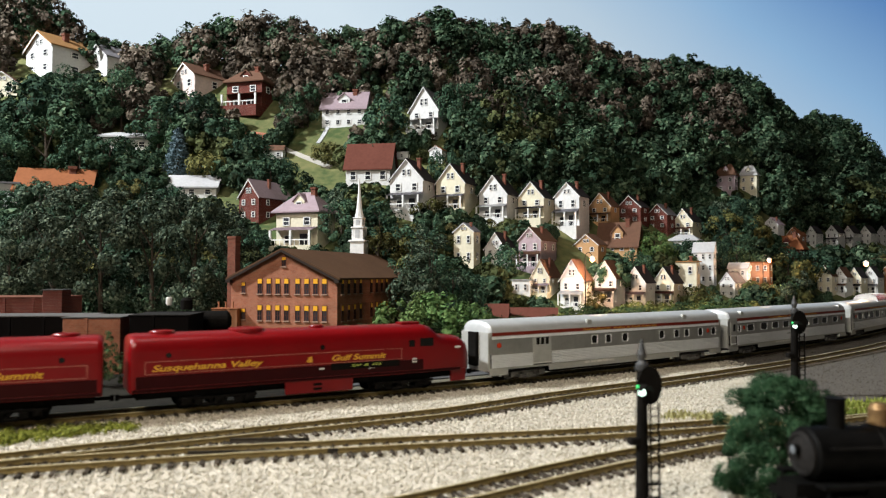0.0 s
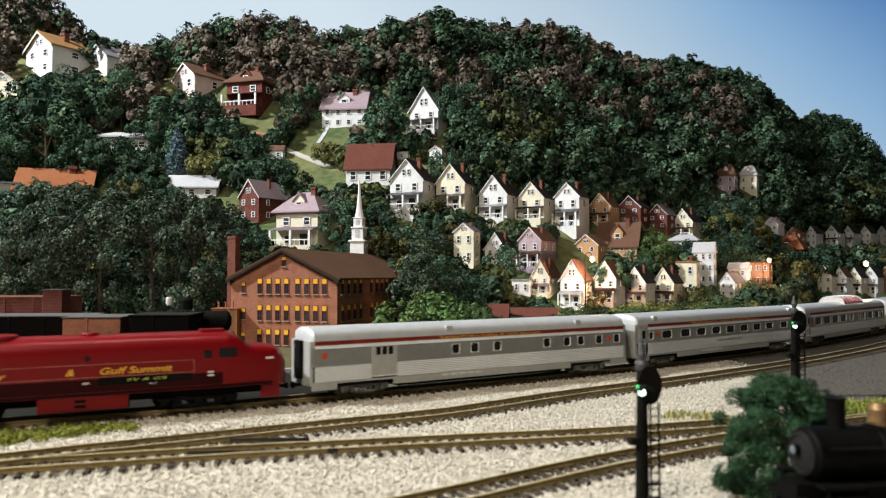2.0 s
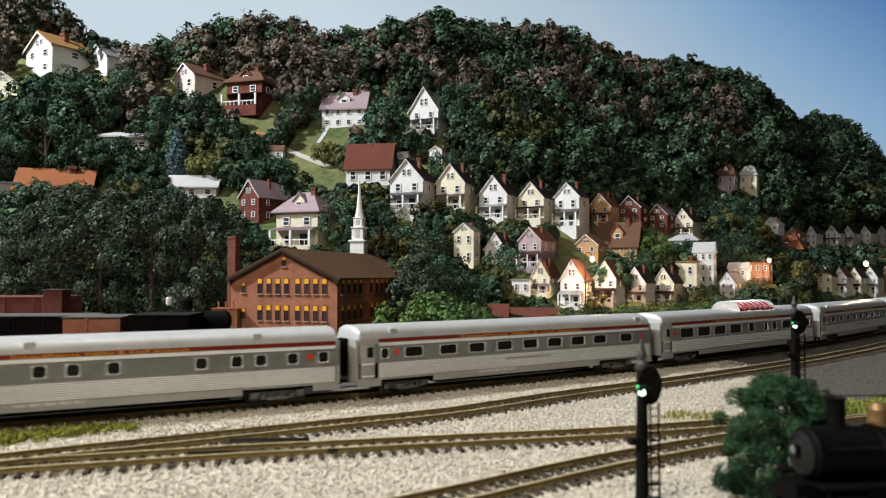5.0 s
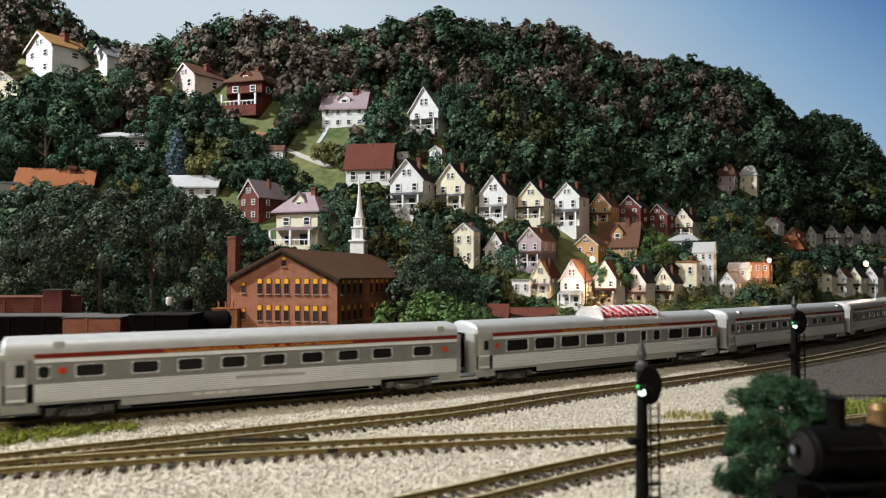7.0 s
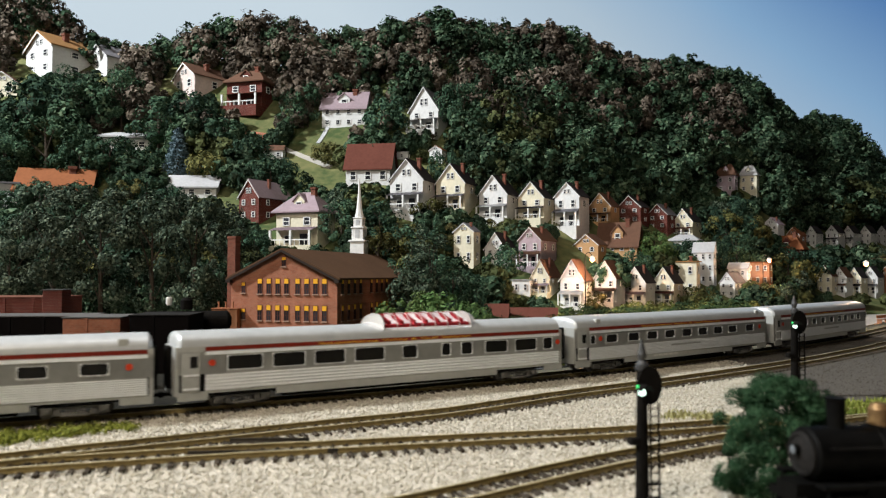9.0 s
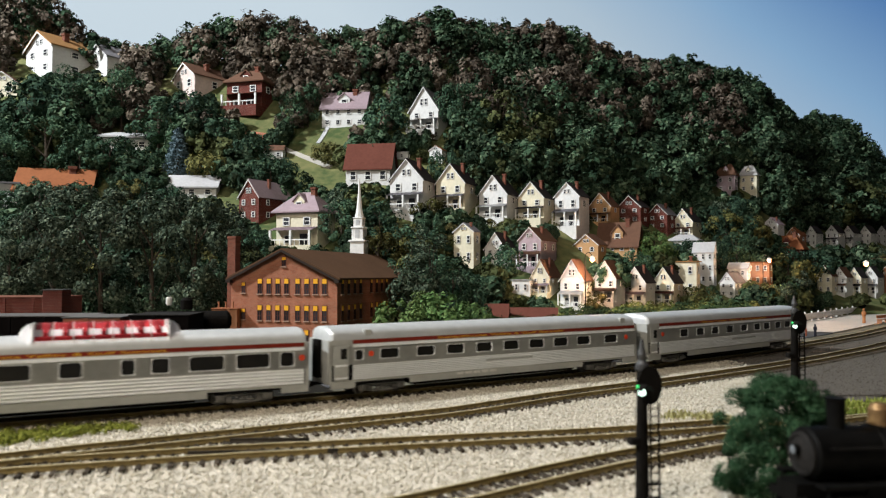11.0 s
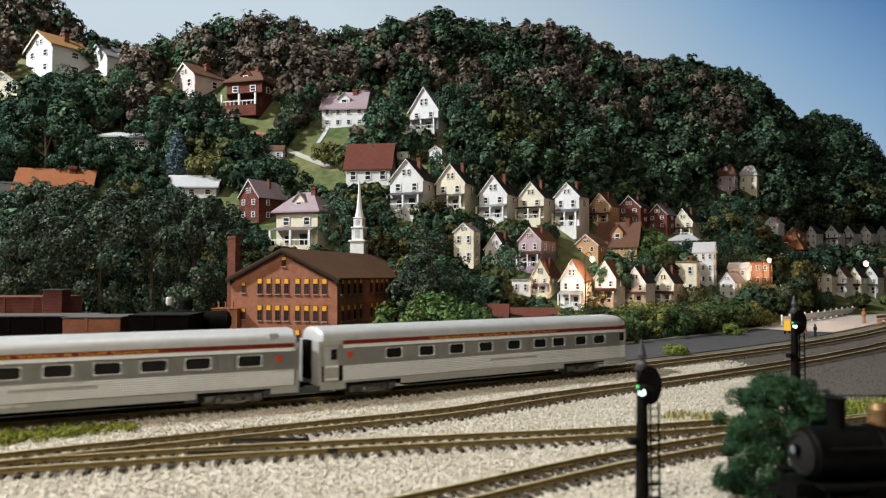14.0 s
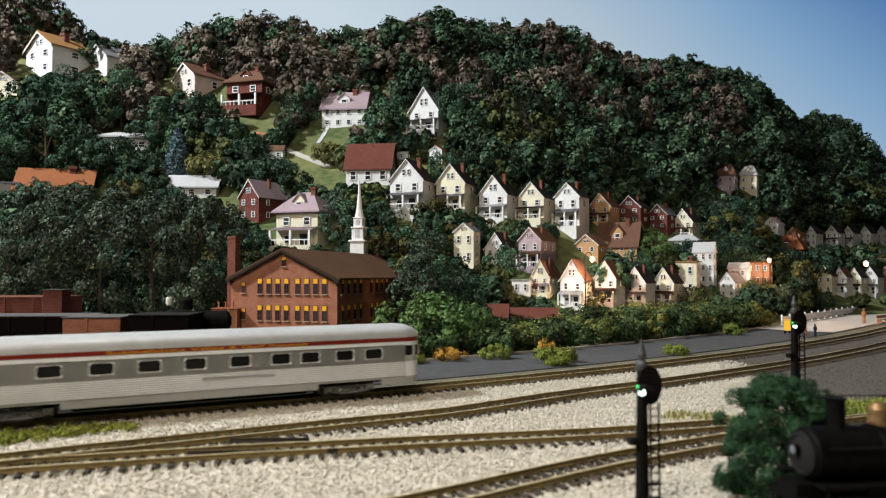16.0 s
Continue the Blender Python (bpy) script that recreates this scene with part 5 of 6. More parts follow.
LABELS = {"leaves_green": "green leafy deciduous tree", "leaves_olive": "dusty olive-green leafy tree", "leaves_bright": "bright sunlit green leafy tree", "leaves_autumn": "yellowing early autumn tree",
          "needles_blue": "blue-green spruce tree", "leaves_brown": "brownish late summer tree"}


def tree(x, y, h, w, leaf=None, kind="broad", z=None, name="tree", place="on the hillside"):
    leaf = leaf or LEAF
    z = hill_z(x, y) if z is None else z
    ob = thing(name, pose(x, y, z - h * 0.02, 0, 0, random.uniform(0, 360)), LABELS[leaf.name].replace("tree", name) + " " + place, name, "%ss %s" % (name.replace("sh", "she") if name == "bush" else name, place))
    m = Matrix.Diagonal((w * 1.1, w * 1.1, h, 1))
    if name == "tree":
        part("trunk", TRUNK, BARK, ob, at=m)
    part("crown", crown_mesh(kind, leaf, random.randrange(4) + (10 if h > 0.14 else 0), *((150, 0.0155) if h > 0.14 else (55, 0.025)), round(w * 1.1 / h * 3) / 3), leaf, ob, at=m)
    CLEAR.append((x, y, w * 0.4))
    return ob


CLEAR = []
tree(-0.580, 0.970, 0.155, 0.090, LEAF_LEFT, "broad")
tree(-0.520, 0.970, 0.193, 0.105, LEAF_LEFT, "broad")
tree(-0.456, 0.970, 0.201, 0.108, LEAF_LEFT, "broad")
tree(-0.389, 0.970, 0.206, 0.108, LEAF_LEFT, "broad")
tree(-0.331, 0.970, 0.204, 0.102, LEAF_LEFT, "broad")
tree(-0.281, 0.970, 0.178, 0.075, LEAF_LEFT, "broad")
tree(-0.661, 1.160, 0.126, 0.099, LEAF_LEFT, "broad")
tree(-0.582, 1.164, 0.158, 0.108, LEAF_LEFT, "broad")
tree(-0.512, 1.178, 0.162, 0.101, LEAF_LEFT, "broad")
tree(-0.442, 1.200, 0.144, 0.112, LEAF_LEFT, "broad")
tree(-0.372, 1.200, 0.135, 0.084, LEAF_LEFT, "broad")
tree(-0.622, 0.970, 0.174, 0.090, LEAF_LEFT, "broad")
tree(-0.311, 1.182, 0.092, 0.055, LEAF, "broad")
tree(-0.178, 1.276, 0.102, 0.071, LEAF, "broad")
tree(-0.110, 1.258, 0.113, 0.078, LEAF, "broad")
tree(-0.129, 1.238, 0.067, 0.058, LEAF, "broad")
tree(-0.016, 0.930, 0.169, 0.075, LEAF_LEFT, "tall")
tree(-0.035, 0.930, 0.120, 0.058, LEAF_LEFT, "broad")
tree(0.012, 0.930, 0.127, 0.055, LEAF, "broad")
tree(0.042, 0.930, 0.091, 0.043, LEAF, "broad")
tree(-0.565, 1.542, 0.115, 0.072, LEAF_SPRUCE, "spruce")
tree(-0.497, 1.530, 0.065, 0.091, LEAF_AUTUMN, "broad")
tree(-0.356, 1.500, 0.078, 0.105, LEAF, "broad")
tree(-0.427, 1.588, 0.067, 0.087, LEAF, "broad")
tree(-0.308, 1.494, 0.057, 0.070, LEAF, "broad")
tree(0.421, 1.440, 0.068, 0.081, LEAF_BRIGHT, "broad")
tree(0.101, 1.224, 0.068, 0.065, LEAF, "broad")
tree(0.242, 1.174, 0.036, 0.047, LEAF_AUTUMN, "bush")
tree(0.092, 1.380, 0.034, 0.056, LEAF_AUTUMN, "bush")
tree(0.131, 1.386, 0.031, 0.052, LEAF_AUTUMN, "bush")
tree(-0.135, 1.656, 0.116, 0.098, LEAF, "broad")
tree(-0.362, 1.720, 0.100, 0.070, LEAF, "tall")
tree(-0.026, 1.390, 0.043, 0.065, LEAF_AUTUMN, "broad")
tree(-0.258, 1.618, 0.044, 0.076, LEAF_AUTUMN, "bush")
tree(0.725, 1.528, 0.083, 0.100, LEAF_AUTUMN, "broad")
tree(0.848, 1.664, 0.084, 0.088, LEAF, "broad")
tree(0.755, 1.616, 0.063, 0.075, LEAF, "broad")
tree(0.589, 1.364, 0.047, 0.064, LEAF_AUTUMN, "bush")
tree(0.452, 1.306, 0.043, 0.065, LEAF_AUTUMN, "bush")
tree(0.518, 1.528, 0.025, 0.067, LEAF, "bush")
tree(0.601, 1.604, 0.078, 0.085, LEAF, "broad")
tree(0.641, 1.596, 0.080, 0.089, LEAF, "broad")
tree(0.682, 1.606, 0.069, 0.080, LEAF_AUTUMN, "broad")
tree(0.048, 1.692, 0.145, 0.119, LEAF, "broad")
tree(-0.328, 1.754, 0.116, 0.071, LEAF, "tall")
tree(-0.645, 1.636, 0.127, 0.128, LEAF, "broad")
tree(-0.756, 1.698, 0.152, 0.120, LEAF, "broad")
tree(-0.862, 1.684, 0.158, 0.145, LEAF, "broad")
tree(-0.944, 1.666, 0.130, 0.156, LEAF, "broad")
tree(-0.832, 1.514, 0.153, 0.154, LEAF, "broad")
tree(-0.912, 1.510, 0.141, 0.118, LEAF, "broad")
tree(-0.698, 1.518, 0.106, 0.107, LEAF, "broad")
tree(-0.583, 1.678, 0.111, 0.118, LEAF, "broad")
tree(-0.503, 1.632, 0.089, 0.092, LEAF, "broad")
tree(-0.634, 1.534, 0.059, 0.096, LEAF, "broad")
tree(-0.755, 1.502, 0.105, 0.094, LEAF, "broad")
tree(-0.392, 1.528, 0.053, 0.086, LEAF, "broad")
tree(0.007, 1.526, 0.080, 0.071, LEAF, "broad")
tree(-0.789, 1.402, 0.065, 0.074, LEAF, "broad")
tree(-0.715, 1.414, 0.058, 0.079, LEAF, "broad")
tree(-0.826, 1.388, 0.048, 0.078, LEAF, "broad")
tree(-0.700, 1.572, 0.058, 0.085, LEAF, "broad")
tree(-0.640, 1.580, 0.050, 0.060, LEAF, "broad")
tree(-0.765, 1.372, 0.074, 0.085, LEAF_LEFT, "broad")
tree(-0.700, 1.380, 0.068, 0.080, LEAF_LEFT, "broad")
tree(-0.535, 1.425, 0.052, 0.066, LEAF, "broad")


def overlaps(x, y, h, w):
    """True where a tree would stand in or, seen from the camera, hide a house front, or cover the open lawns."""
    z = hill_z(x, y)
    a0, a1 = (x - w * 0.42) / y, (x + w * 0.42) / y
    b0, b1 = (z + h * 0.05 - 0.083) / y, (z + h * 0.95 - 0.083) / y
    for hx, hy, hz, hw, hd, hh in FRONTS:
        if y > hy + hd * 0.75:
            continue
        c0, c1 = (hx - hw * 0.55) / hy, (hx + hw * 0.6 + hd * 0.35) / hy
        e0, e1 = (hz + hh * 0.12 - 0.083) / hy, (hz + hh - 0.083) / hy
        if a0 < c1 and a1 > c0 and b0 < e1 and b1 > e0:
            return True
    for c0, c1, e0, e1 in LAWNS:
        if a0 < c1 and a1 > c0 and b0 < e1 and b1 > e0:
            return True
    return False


# open lawns, kept clear in the camera's view: sideways and upwards over the distance
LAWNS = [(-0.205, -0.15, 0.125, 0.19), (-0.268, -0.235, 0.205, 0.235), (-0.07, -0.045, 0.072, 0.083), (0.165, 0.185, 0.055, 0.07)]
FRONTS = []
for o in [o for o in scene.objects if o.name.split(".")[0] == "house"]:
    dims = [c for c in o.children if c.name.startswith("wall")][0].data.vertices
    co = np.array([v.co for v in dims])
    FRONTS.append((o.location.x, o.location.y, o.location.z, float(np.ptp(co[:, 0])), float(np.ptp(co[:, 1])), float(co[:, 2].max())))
PLANTED = list(CLEAR)
SKYLINE = [(-0.7, 0.4), (-0.55, 0.39), (-0.52, 0.37), (-0.505, 0.335), (-0.44, 0.318), (-0.375, 0.328), (-0.345, 0.345), (-0.285, 0.363), (-0.22, 0.355), (-0.16, 0.335), (-0.11, 0.345),
           (-0.035, 0.358), (-0.007, 0.367), (0.035, 0.358), (0.06, 0.347), (0.15, 0.348), (0.2, 0.331), (0.235, 0.318), (0.25, 0.304), (0.33, 0.302), (0.42, 0.28), (0.475, 0.235),
           (0.49, 0.214), (0.52, 0.228), (0.55, 0.218), (0.61, 0.164), (0.72, 0.09)]
GROVES = {"green": ([], [], []), "brown": ([], [], []), "golden": ([], [], [])}
SINGLE = 0
random.seed(11)
SHAPES = {"broad": [crown_points("broad") for _ in range(8)], "tall": [crown_points("tall") for _ in range(8)]}


def plant(tone, kind, x, y, z, h, w):
    """One crown among the woods."""
    c, r = random.choice(SHAPES[kind])
    ang = random.uniform(0, 6.28)
    rot = np.array(((math.cos(ang), -math.sin(ang), 0), (math.sin(ang), math.cos(ang), 0), (0, 0, 1)))
    cs, rs, outs = GROVES[tone]
    cs.append((c @ rot.T) * (w * 1.15, w * 1.15, h) + np.array((x, y, z)))
    rs.append(r * (w + h) / 2)
    outs.append(way_out(c) @ rot.T)


for k in range(15000):
    u, v = random.uniform(-0.72, 0.74), random.uniform(0.02, 1.03)
    y = lerp_table(FOOT, u) + v
    x = u * y
    deep = (u > -0.03 and v > 0.4) or v > 0.62
    # tall trees first, then low growth in the gaps
    if k < 8000:
        h = random.uniform(0.1, 0.185) if deep else random.uniform(0.075, 0.135) * (0.75 + 0.25 * v)
    else:
        h = random.uniform(0.03, 0.075)
    z = hill_z(x, y)
    h = min(h, (y * lerp_table(SKYLINE, u) + 0.083 - z) / 1.06)
    w = h * (random.uniform(0.5, 0.72) if deep else random.uniform(0.62, 0.9))
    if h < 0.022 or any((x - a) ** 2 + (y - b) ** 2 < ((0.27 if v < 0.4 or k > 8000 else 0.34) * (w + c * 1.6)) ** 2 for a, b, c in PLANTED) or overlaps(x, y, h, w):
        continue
    PLANTED.append((x, y, w * 0.5))
    if deep or v > 0.5 or SINGLE >= 190 or k >= 8000:
        brown = v > 0.66 and u < 0.42 and random.random() < 0.5
        plant("brown" if brown else "golden" if v < 0.6 and random.random() < 0.2 else "green", "tall" if deep and random.random() < 0.6 else "broad", x, y, z - 0.004, h, w)
    else:
        SINGLE += 1
        tree(x, y, h, w, random.choice((LEAF, LEAF, LEAF, LEAF_LEFT, LEAF_AUTUMN)) if v > 0.1 else random.choice((LEAF, LEAF_LEFT)), random.choice(("broad", "broad", "tall")))

# the trees that draw the skyline
for k in range(150):
    u = -0.69 + k * 0.0093 + random.uniform(-0.004, 0.004)
    y = lerp_table(FOOT, u) + random.uniform(0.93, 1.06)
    x = u * y
    top = 0.083 + y * lerp_table(SKYLINE, u) * random.uniform(0.985, 1.035)
    h = random.uniform(0.09, 0.15)
    h = max(h, min(top - hill_z(x, y), 0.26))
    plant("brown" if u < 0.3 and random.random() < 0.5 else "green", random.choice(("tall", "broad")), x, y, top - h * 1.05, h, min(h, 0.14) * random.uniform(0.5, 0.75))


def woods(name, grove, material, label):
    cs, rs, outs = (np.concatenate(v) for v in grove)
    verts = leaf_cloud(cs, rs, 23, 0.0044, 1.0, outs)
    tagged(new(name, leaf_mesh(name, verts, material)), label, "woods", kind="stuff")


def woods_leaf(name, tones):
    """Woodland foliage whose tone drifts from crown to crown."""
    m = leafy(name, *tones, spread=0.0)
    N, L = m.node_tree.nodes, m.node_tree.links
    hs = [n for n in N if n.type == "HUE_SAT"][0]
    tc, no, mr = N.new("ShaderNodeTexCoord"), N.new("ShaderNodeTexNoise"), N.new("ShaderNodeMapRange")
    no.inputs["Scale"].default_value, no.inputs["Detail"].default_value = 11, 1
    mr.inputs[1].default_value, mr.inputs[2].default_value, mr.inputs[3].default_value, mr.inputs[4].default_value = 0.36, 0.64, 0.5, 1.6
    L.new(tc.outputs["Object"], no.inputs["Vector"])
    L.new(no.outputs["Fac"], mr.inputs[0])
    L.new(mr.outputs[0], hs.inputs["Value"])
    return m


woods("woods", GROVES["green"], woods_leaf("woodland_green", ((0.015, 0.031, 0.018), (0.041, 0.075, 0.044), (0.105, 0.15, 0.088))), "dense dark green woods on the hill")
woods("woods", GROVES["brown"], woods_leaf("woodland_brown", ((0.06, 0.05, 0.036), (0.11, 0.086, 0.066), (0.18, 0.14, 0.112))), "brownish tree tops along the ridge")
woods("woods", GROVES["golden"], woods_leaf("woodland_golden", ((0.038, 0.042, 0.016), (0.068, 0.074, 0.03), (0.11, 0.115, 0.048))), "golden early autumn growth among the houses")

# ---- road, hedge and station ground behind the through track ----
def strip(name, material, label, s0, s1, near, far, z, n=60, wobble=0.0, category=""):
    """A paved strip beside the through track: a slab with real edges."""
    bm = bmesh.new()
    rows = []
    for i in range(n + 1):
        s = s0 + (s1 - s0) * i / n
        p, a = main_line(s)
        nn = Vector((-math.sin(a), math.cos(a), 0))
        d0, d1 = near + wobble * noise.noise(Vector((s * 22, 1, 0))), far + wobble * noise.noise(Vector((s * 15, 9, 0)))
        rows.append([bm.verts.new(p + nn * d + Vector((0, 0, zz))) for d, zz in ((d0, -0.006), (d0, z), (d1, z), (d1, -0.006))])
    for a, b in zip(rows, rows[1:]):
        for i in range(3):
            bm.faces.new((a[i], b[i], b[i + 1], a[i + 1]))
    return setting(name, bm, material, label, category)


ASPHALT = mat("asphalt", (0.055, 0.056, 0.06), (0.085, 0.084, 0.085), rough=0.9, scale=900, bump=0.3)
CONCRETE = mat("station_concrete", (0.5, 0.46, 0.4), (0.4, 0.37, 0.33), rough=0.9, scale=120, bump=0.15)
strip("road", ASPHALT, "grey asphalt road along the hedge", 0.2, 1.03, 0.04, 0.15, -0.0022)
strip("kerb", CONCRETE, "pale concrete kerb between road and hedge", 0.2, 1.1, 0.1504, 0.1545, -0.0004)
strip("station_pavement", CONCRETE, "pale concrete station pavement", 1.031, 1.9, 0.04, 0.15, -0.0012)
strip("verge", mat("verge_soil", (0.07, 0.075, 0.03), (0.12, 0.1, 0.05), rough=0.95, scale=200, bump=0.5), "dark green verge under the hedge", 0.2, 1.3, 0.1549, 0.42, -0.0026)
strip("yard_soil", mat("dark_soil", (0.009, 0.008, 0.006), (0.018, 0.016, 0.011), rough=0.95, scale=200, bump=0.5), "very dark soil behind the through track", -0.9, 0.199, 0.019, 0.42, -0.0026)

strip("roadside_soil", mat("roadside_soil", (0.09, 0.085, 0.06), (0.16, 0.145, 0.105), rough=0.95, scale=300, bump=0.5), "grey-green soil between track and road", 0.2, 1.9, 0.0185, 0.0396, -0.0031)


def along(s, d):
    p, a = main_line(s)
    q = p + Vector((-math.sin(a), math.cos(a), 0)) * d
    return q.x, q.y


random.seed(5)
HEDGE = leafy("hedge_green", (0.016, 0.032, 0.013), (0.045, 0.076, 0.03), (0.12, 0.15, 0.06), 0.45)
HEDGE_GOLD = leafy("hedge_golden", (0.05, 0.06, 0.016), (0.12, 0.13, 0.036), (0.24, 0.235, 0.075), 0.35)
LABELS["hedge_green"], LABELS["hedge_golden"] = "dense dark green roadside tree", "golden green roadside tree"
LABELS["low_gold"], LABELS["low_green"] = "low yellow-orange flowering tree", "low yellow-green ground cover tree"
for k in range(34):
    s = 0.32 + k * 0.0245
    for row in range(3):
        if row == 0 and k % 7 == 5:
            continue
        x, y = along(s + random.uniform(-0.01, 0.01), 0.178 + row * 0.042 + random.uniform(-0.006, 0.008))
        h = random.uniform(0.025, 0.033) if s < 0.7 else random.uniform(0.034, 0.046)
        gold = 0.0 if s < 0.5 else 0.3 if s < 0.62 else 0.5
        tree(x, y, h, random.uniform(0.042, 0.06), HEDGE_GOLD if random.random() < gold else HEDGE, "bush", z=-0.003, name="bush", place="in the roadside hedge")
for x, y, h, w in ((-0.045, 0.80, 0.062, 0.062), (-0.005, 0.79, 0.064, 0.07), (0.035, 0.83, 0.058, 0.06), (-0.02, 0.86, 0.07, 0.06)):
    tree(x, y, h, w, LEAF_BRIGHT, "bush", z=-0.003, name="bush", place="beside the factory")
LOW_GOLD = leafy("low_gold", (0.25, 0.1, 0.02), (0.4, 0.22, 0.04), (0.5, 0.4, 0.08), 0.2)
LOW_GREEN = leafy("low_green", (0.08, 0.11, 0.02), (0.17, 0.2, 0.04), (0.3, 0.33, 0.08), 0.2)
for s, d, h, w, lf in ((0.30, 0.135, 0.008, 0.026, LOW_GREEN), (0.335, 0.14, 0.009, 0.024, LOW_GREEN), (0.375, 0.14, 0.011, 0.03, LOW_GOLD), (0.425, 0.125, 0.014, 0.03, LOW_GREEN), (0.455, 0.07, 0.013, 0.036, LOW_GREEN),
                       (0.475, 0.098, 0.011, 0.03, LOW_GREEN), (0.5, 0.128, 0.016, 0.022, LOW_GOLD), (0.44, 0.052, 0.008, 0.024, LOW_GREEN), (0.61, 0.045, 0.009, 0.026, LOW_GREEN), (0.9, 0.13, 0.016, 0.03, LOW_GREEN)):
    x, y = along(s, d)
    tree(x, y, h, w, lf, "bush", z=-0.0025, name="bush", place="at the road's edge")
for x, y, h, w in ((-0.258, 0.552, 0.04, 0.018), (-0.25, 0.548, 0.05, 0.014), (-0.243, 0.556, 0.03, 0.02), (-0.266, 0.56, 0.034, 0.02)):
    tree(x, y, h, w, HEDGE, "tall", z=-0.004, name="bush", place="by the brick shed")

# low roofs at the foot of the village
for x, y, w, d, h, rise in ((0.074, 1.02, 0.03, 0.04, 0.018, 0.026), (0.122, 1.03, 0.075, 0.044, 0.016, 0.022)):
    ob = thing("garage", pose(x, y, hill_z(x, y), 0, 0, -8), "low garage with a rust-red tiled roof below the village", "garage", "garages below the village")
    bm = bmesh.new()
    box(bm, -w / 2, w / 2, 0, d, -0.01, h)
    part("wall", bm, WALLS["darkbrick"], ob)
    bm = bmesh.new()
    gable_slabs(bm, w, d, h, rise, 0.003, 0.0015, False)
    part("roof", bm, ROOFS["red"], ob)

# a low wall, a path and a drive on the lawns
def slope_strip(name, pts, width, material, label, lift=0.0012, category="path"):
    bm = bmesh.new()
    rows = []
    path = smooth_path(pts, 0.012)
    for i, p in enumerate(path):
        w = (path[min(i + 1, len(path) - 1)] - path[max(i - 1, 0)]).normalized()
        n = Vector((-w.y, w.x, 0)) * width / 2
        rows.append([bm.verts.new((q.x, q.y, hill_z(q.x, q.y) + z)) for q, z in ((p - n, -0.004), (p - n, lift), (p + n, lift), (p + n, -0.004))])
    for a, b in zip(rows, rows[1:]):
        for i in range(3):
            bm.faces.new((a[i], b[i], b[i + 1], a[i + 1]))
    setting(name, bm, material, label, category)


slope_strip("footpath", [(-0.374, 1.672), (-0.327, 1.648), (-0.284, 1.624), (-0.239, 1.596)], 0.012, CONCRETE, "pale footpath crossing the lawn")
slope_strip("driveway", [(-0.543, 1.738), (-0.504, 1.722), (-0.461, 1.714)], 0.016, CONCRETE, "pale driveway in front of brick house")
slope_strip("retaining_wall", [(-0.480, 1.708), (-0.431, 1.700), (-0.380, 1.698)], 0.006, BRICK, "low brick retaining wall on the lawn", 0.013, "wall")
slope_strip("garden_steps", [(-0.279, 1.748), (-0.285, 1.718), (-0.293, 1.688)], 0.009, WALLS["grey"], "grey garden steps down the lawn", 0.003, "steps")
# ---- station corner ----
for k in range(12):
    x, y = along(1.14 + k * 0.04, 0.147)
    x2, y2 = along(1.18 + k * 0.04, 0.147)
    ob = thing("fence_panel", pose(x, y, -0.0012, 0, 0, math.degrees(math.atan2(y2 - y, x2 - x))), "white painted board fence panel on station pavement", "fence", "white station fence")
    ln = math.hypot(x2 - x, y2 - y)
    bm = bmesh.new()
    box(bm, -0.0012, 0.0012, -0.001, 0.0014, 0, 0.017)
    part("post", bm, TRIM, ob)
    for z in (0.003, 0.0085):
        bm = bmesh.new()
        box(bm, 0.0012, ln - 0.0012, -0.0012, 0, z, z + 0.0052)
        part("board", bm, TRIM, ob)


def standing_shape(x, y, h, colour, label):
    """A tiny painted lineside doll, kept to one plain turned form."""
    bm = bmesh.new()
    lathe(bm, [(0.1, 0), (0.12, 0.05), (0.1, 0.45), (0.155, 0.55), (0.16, 0.75), (0.06, 0.83), (0.055, 0.86), (0.085, 0.92), (0.07, 0.98), (0.02, 1.0)], 10)
    bmesh.ops.scale(bm, verts=bm.verts[:], vec=(h, h * 0.7, h))
    ob = tagged(new("doll", mesh_of("doll", bm, paint("doll_" + label.split()[1], colour))), label, "doll", "dolls on the station")
    ob.location = (x, y, -0.0012)


standing_shape(0.508, 0.995, 0.0165, (0.03, 0.03, 0.04), "small dark painted doll on the station pavement")
standing_shape(0.498, 1.0, 0.0115, (0.3, 0.1, 0.06), "small rust painted doll on the station pavement")
standing_shape(0.728, 1.26, 0.0255, (0.4, 0.18, 0.08), "small brown painted doll on the station pavement")
YELLOW = paint("yellow_crate", (0.75, 0.42, 0.04))
ob = thing("baggage_cart", pose(0.495, 1.035, -0.0012, 0, 0, 40), "yellow wooden baggage cart on the pavement", "cart")
bm = bmesh.new()
box(bm, -0.011, 0.011, -0.006, 0.006, 0.005, 0.0065)
part("deck", bm, YELLOW, ob)
bm = bmesh.new()
box(bm, -0.0105, -0.0095, -0.006, 0.006, 0.0065, 0.019)
box(bm, -0.0105, -0.0095, -0.006, 0.006, 0.0195, 0.021)
part("end_board", bm, YELLOW, ob)
bm = bmesh.new()
box(bm, -0.007, 0.006, -0.005, 0.005, 0.0065, 0.015)
soften(bm, 0.0006, 1)
part("crate", bm, YELLOW, ob)
for wx in (-0.007, 0.007):
    for wy in (-0.0062, 0.0062):
        bm = bmesh.new()
        lathe(bm, [(0.0025, wy - 0.0005), (0.0025, wy + 0.0005)], 14, "y", (wx, 0, 0.0025))
        part("wheel", bm, BLACK, ob)
ob = thing("bench", pose(0.765, 1.265, -0.0012, 0, 0, 35), "orange wooden bench on the station pavement", "bench")
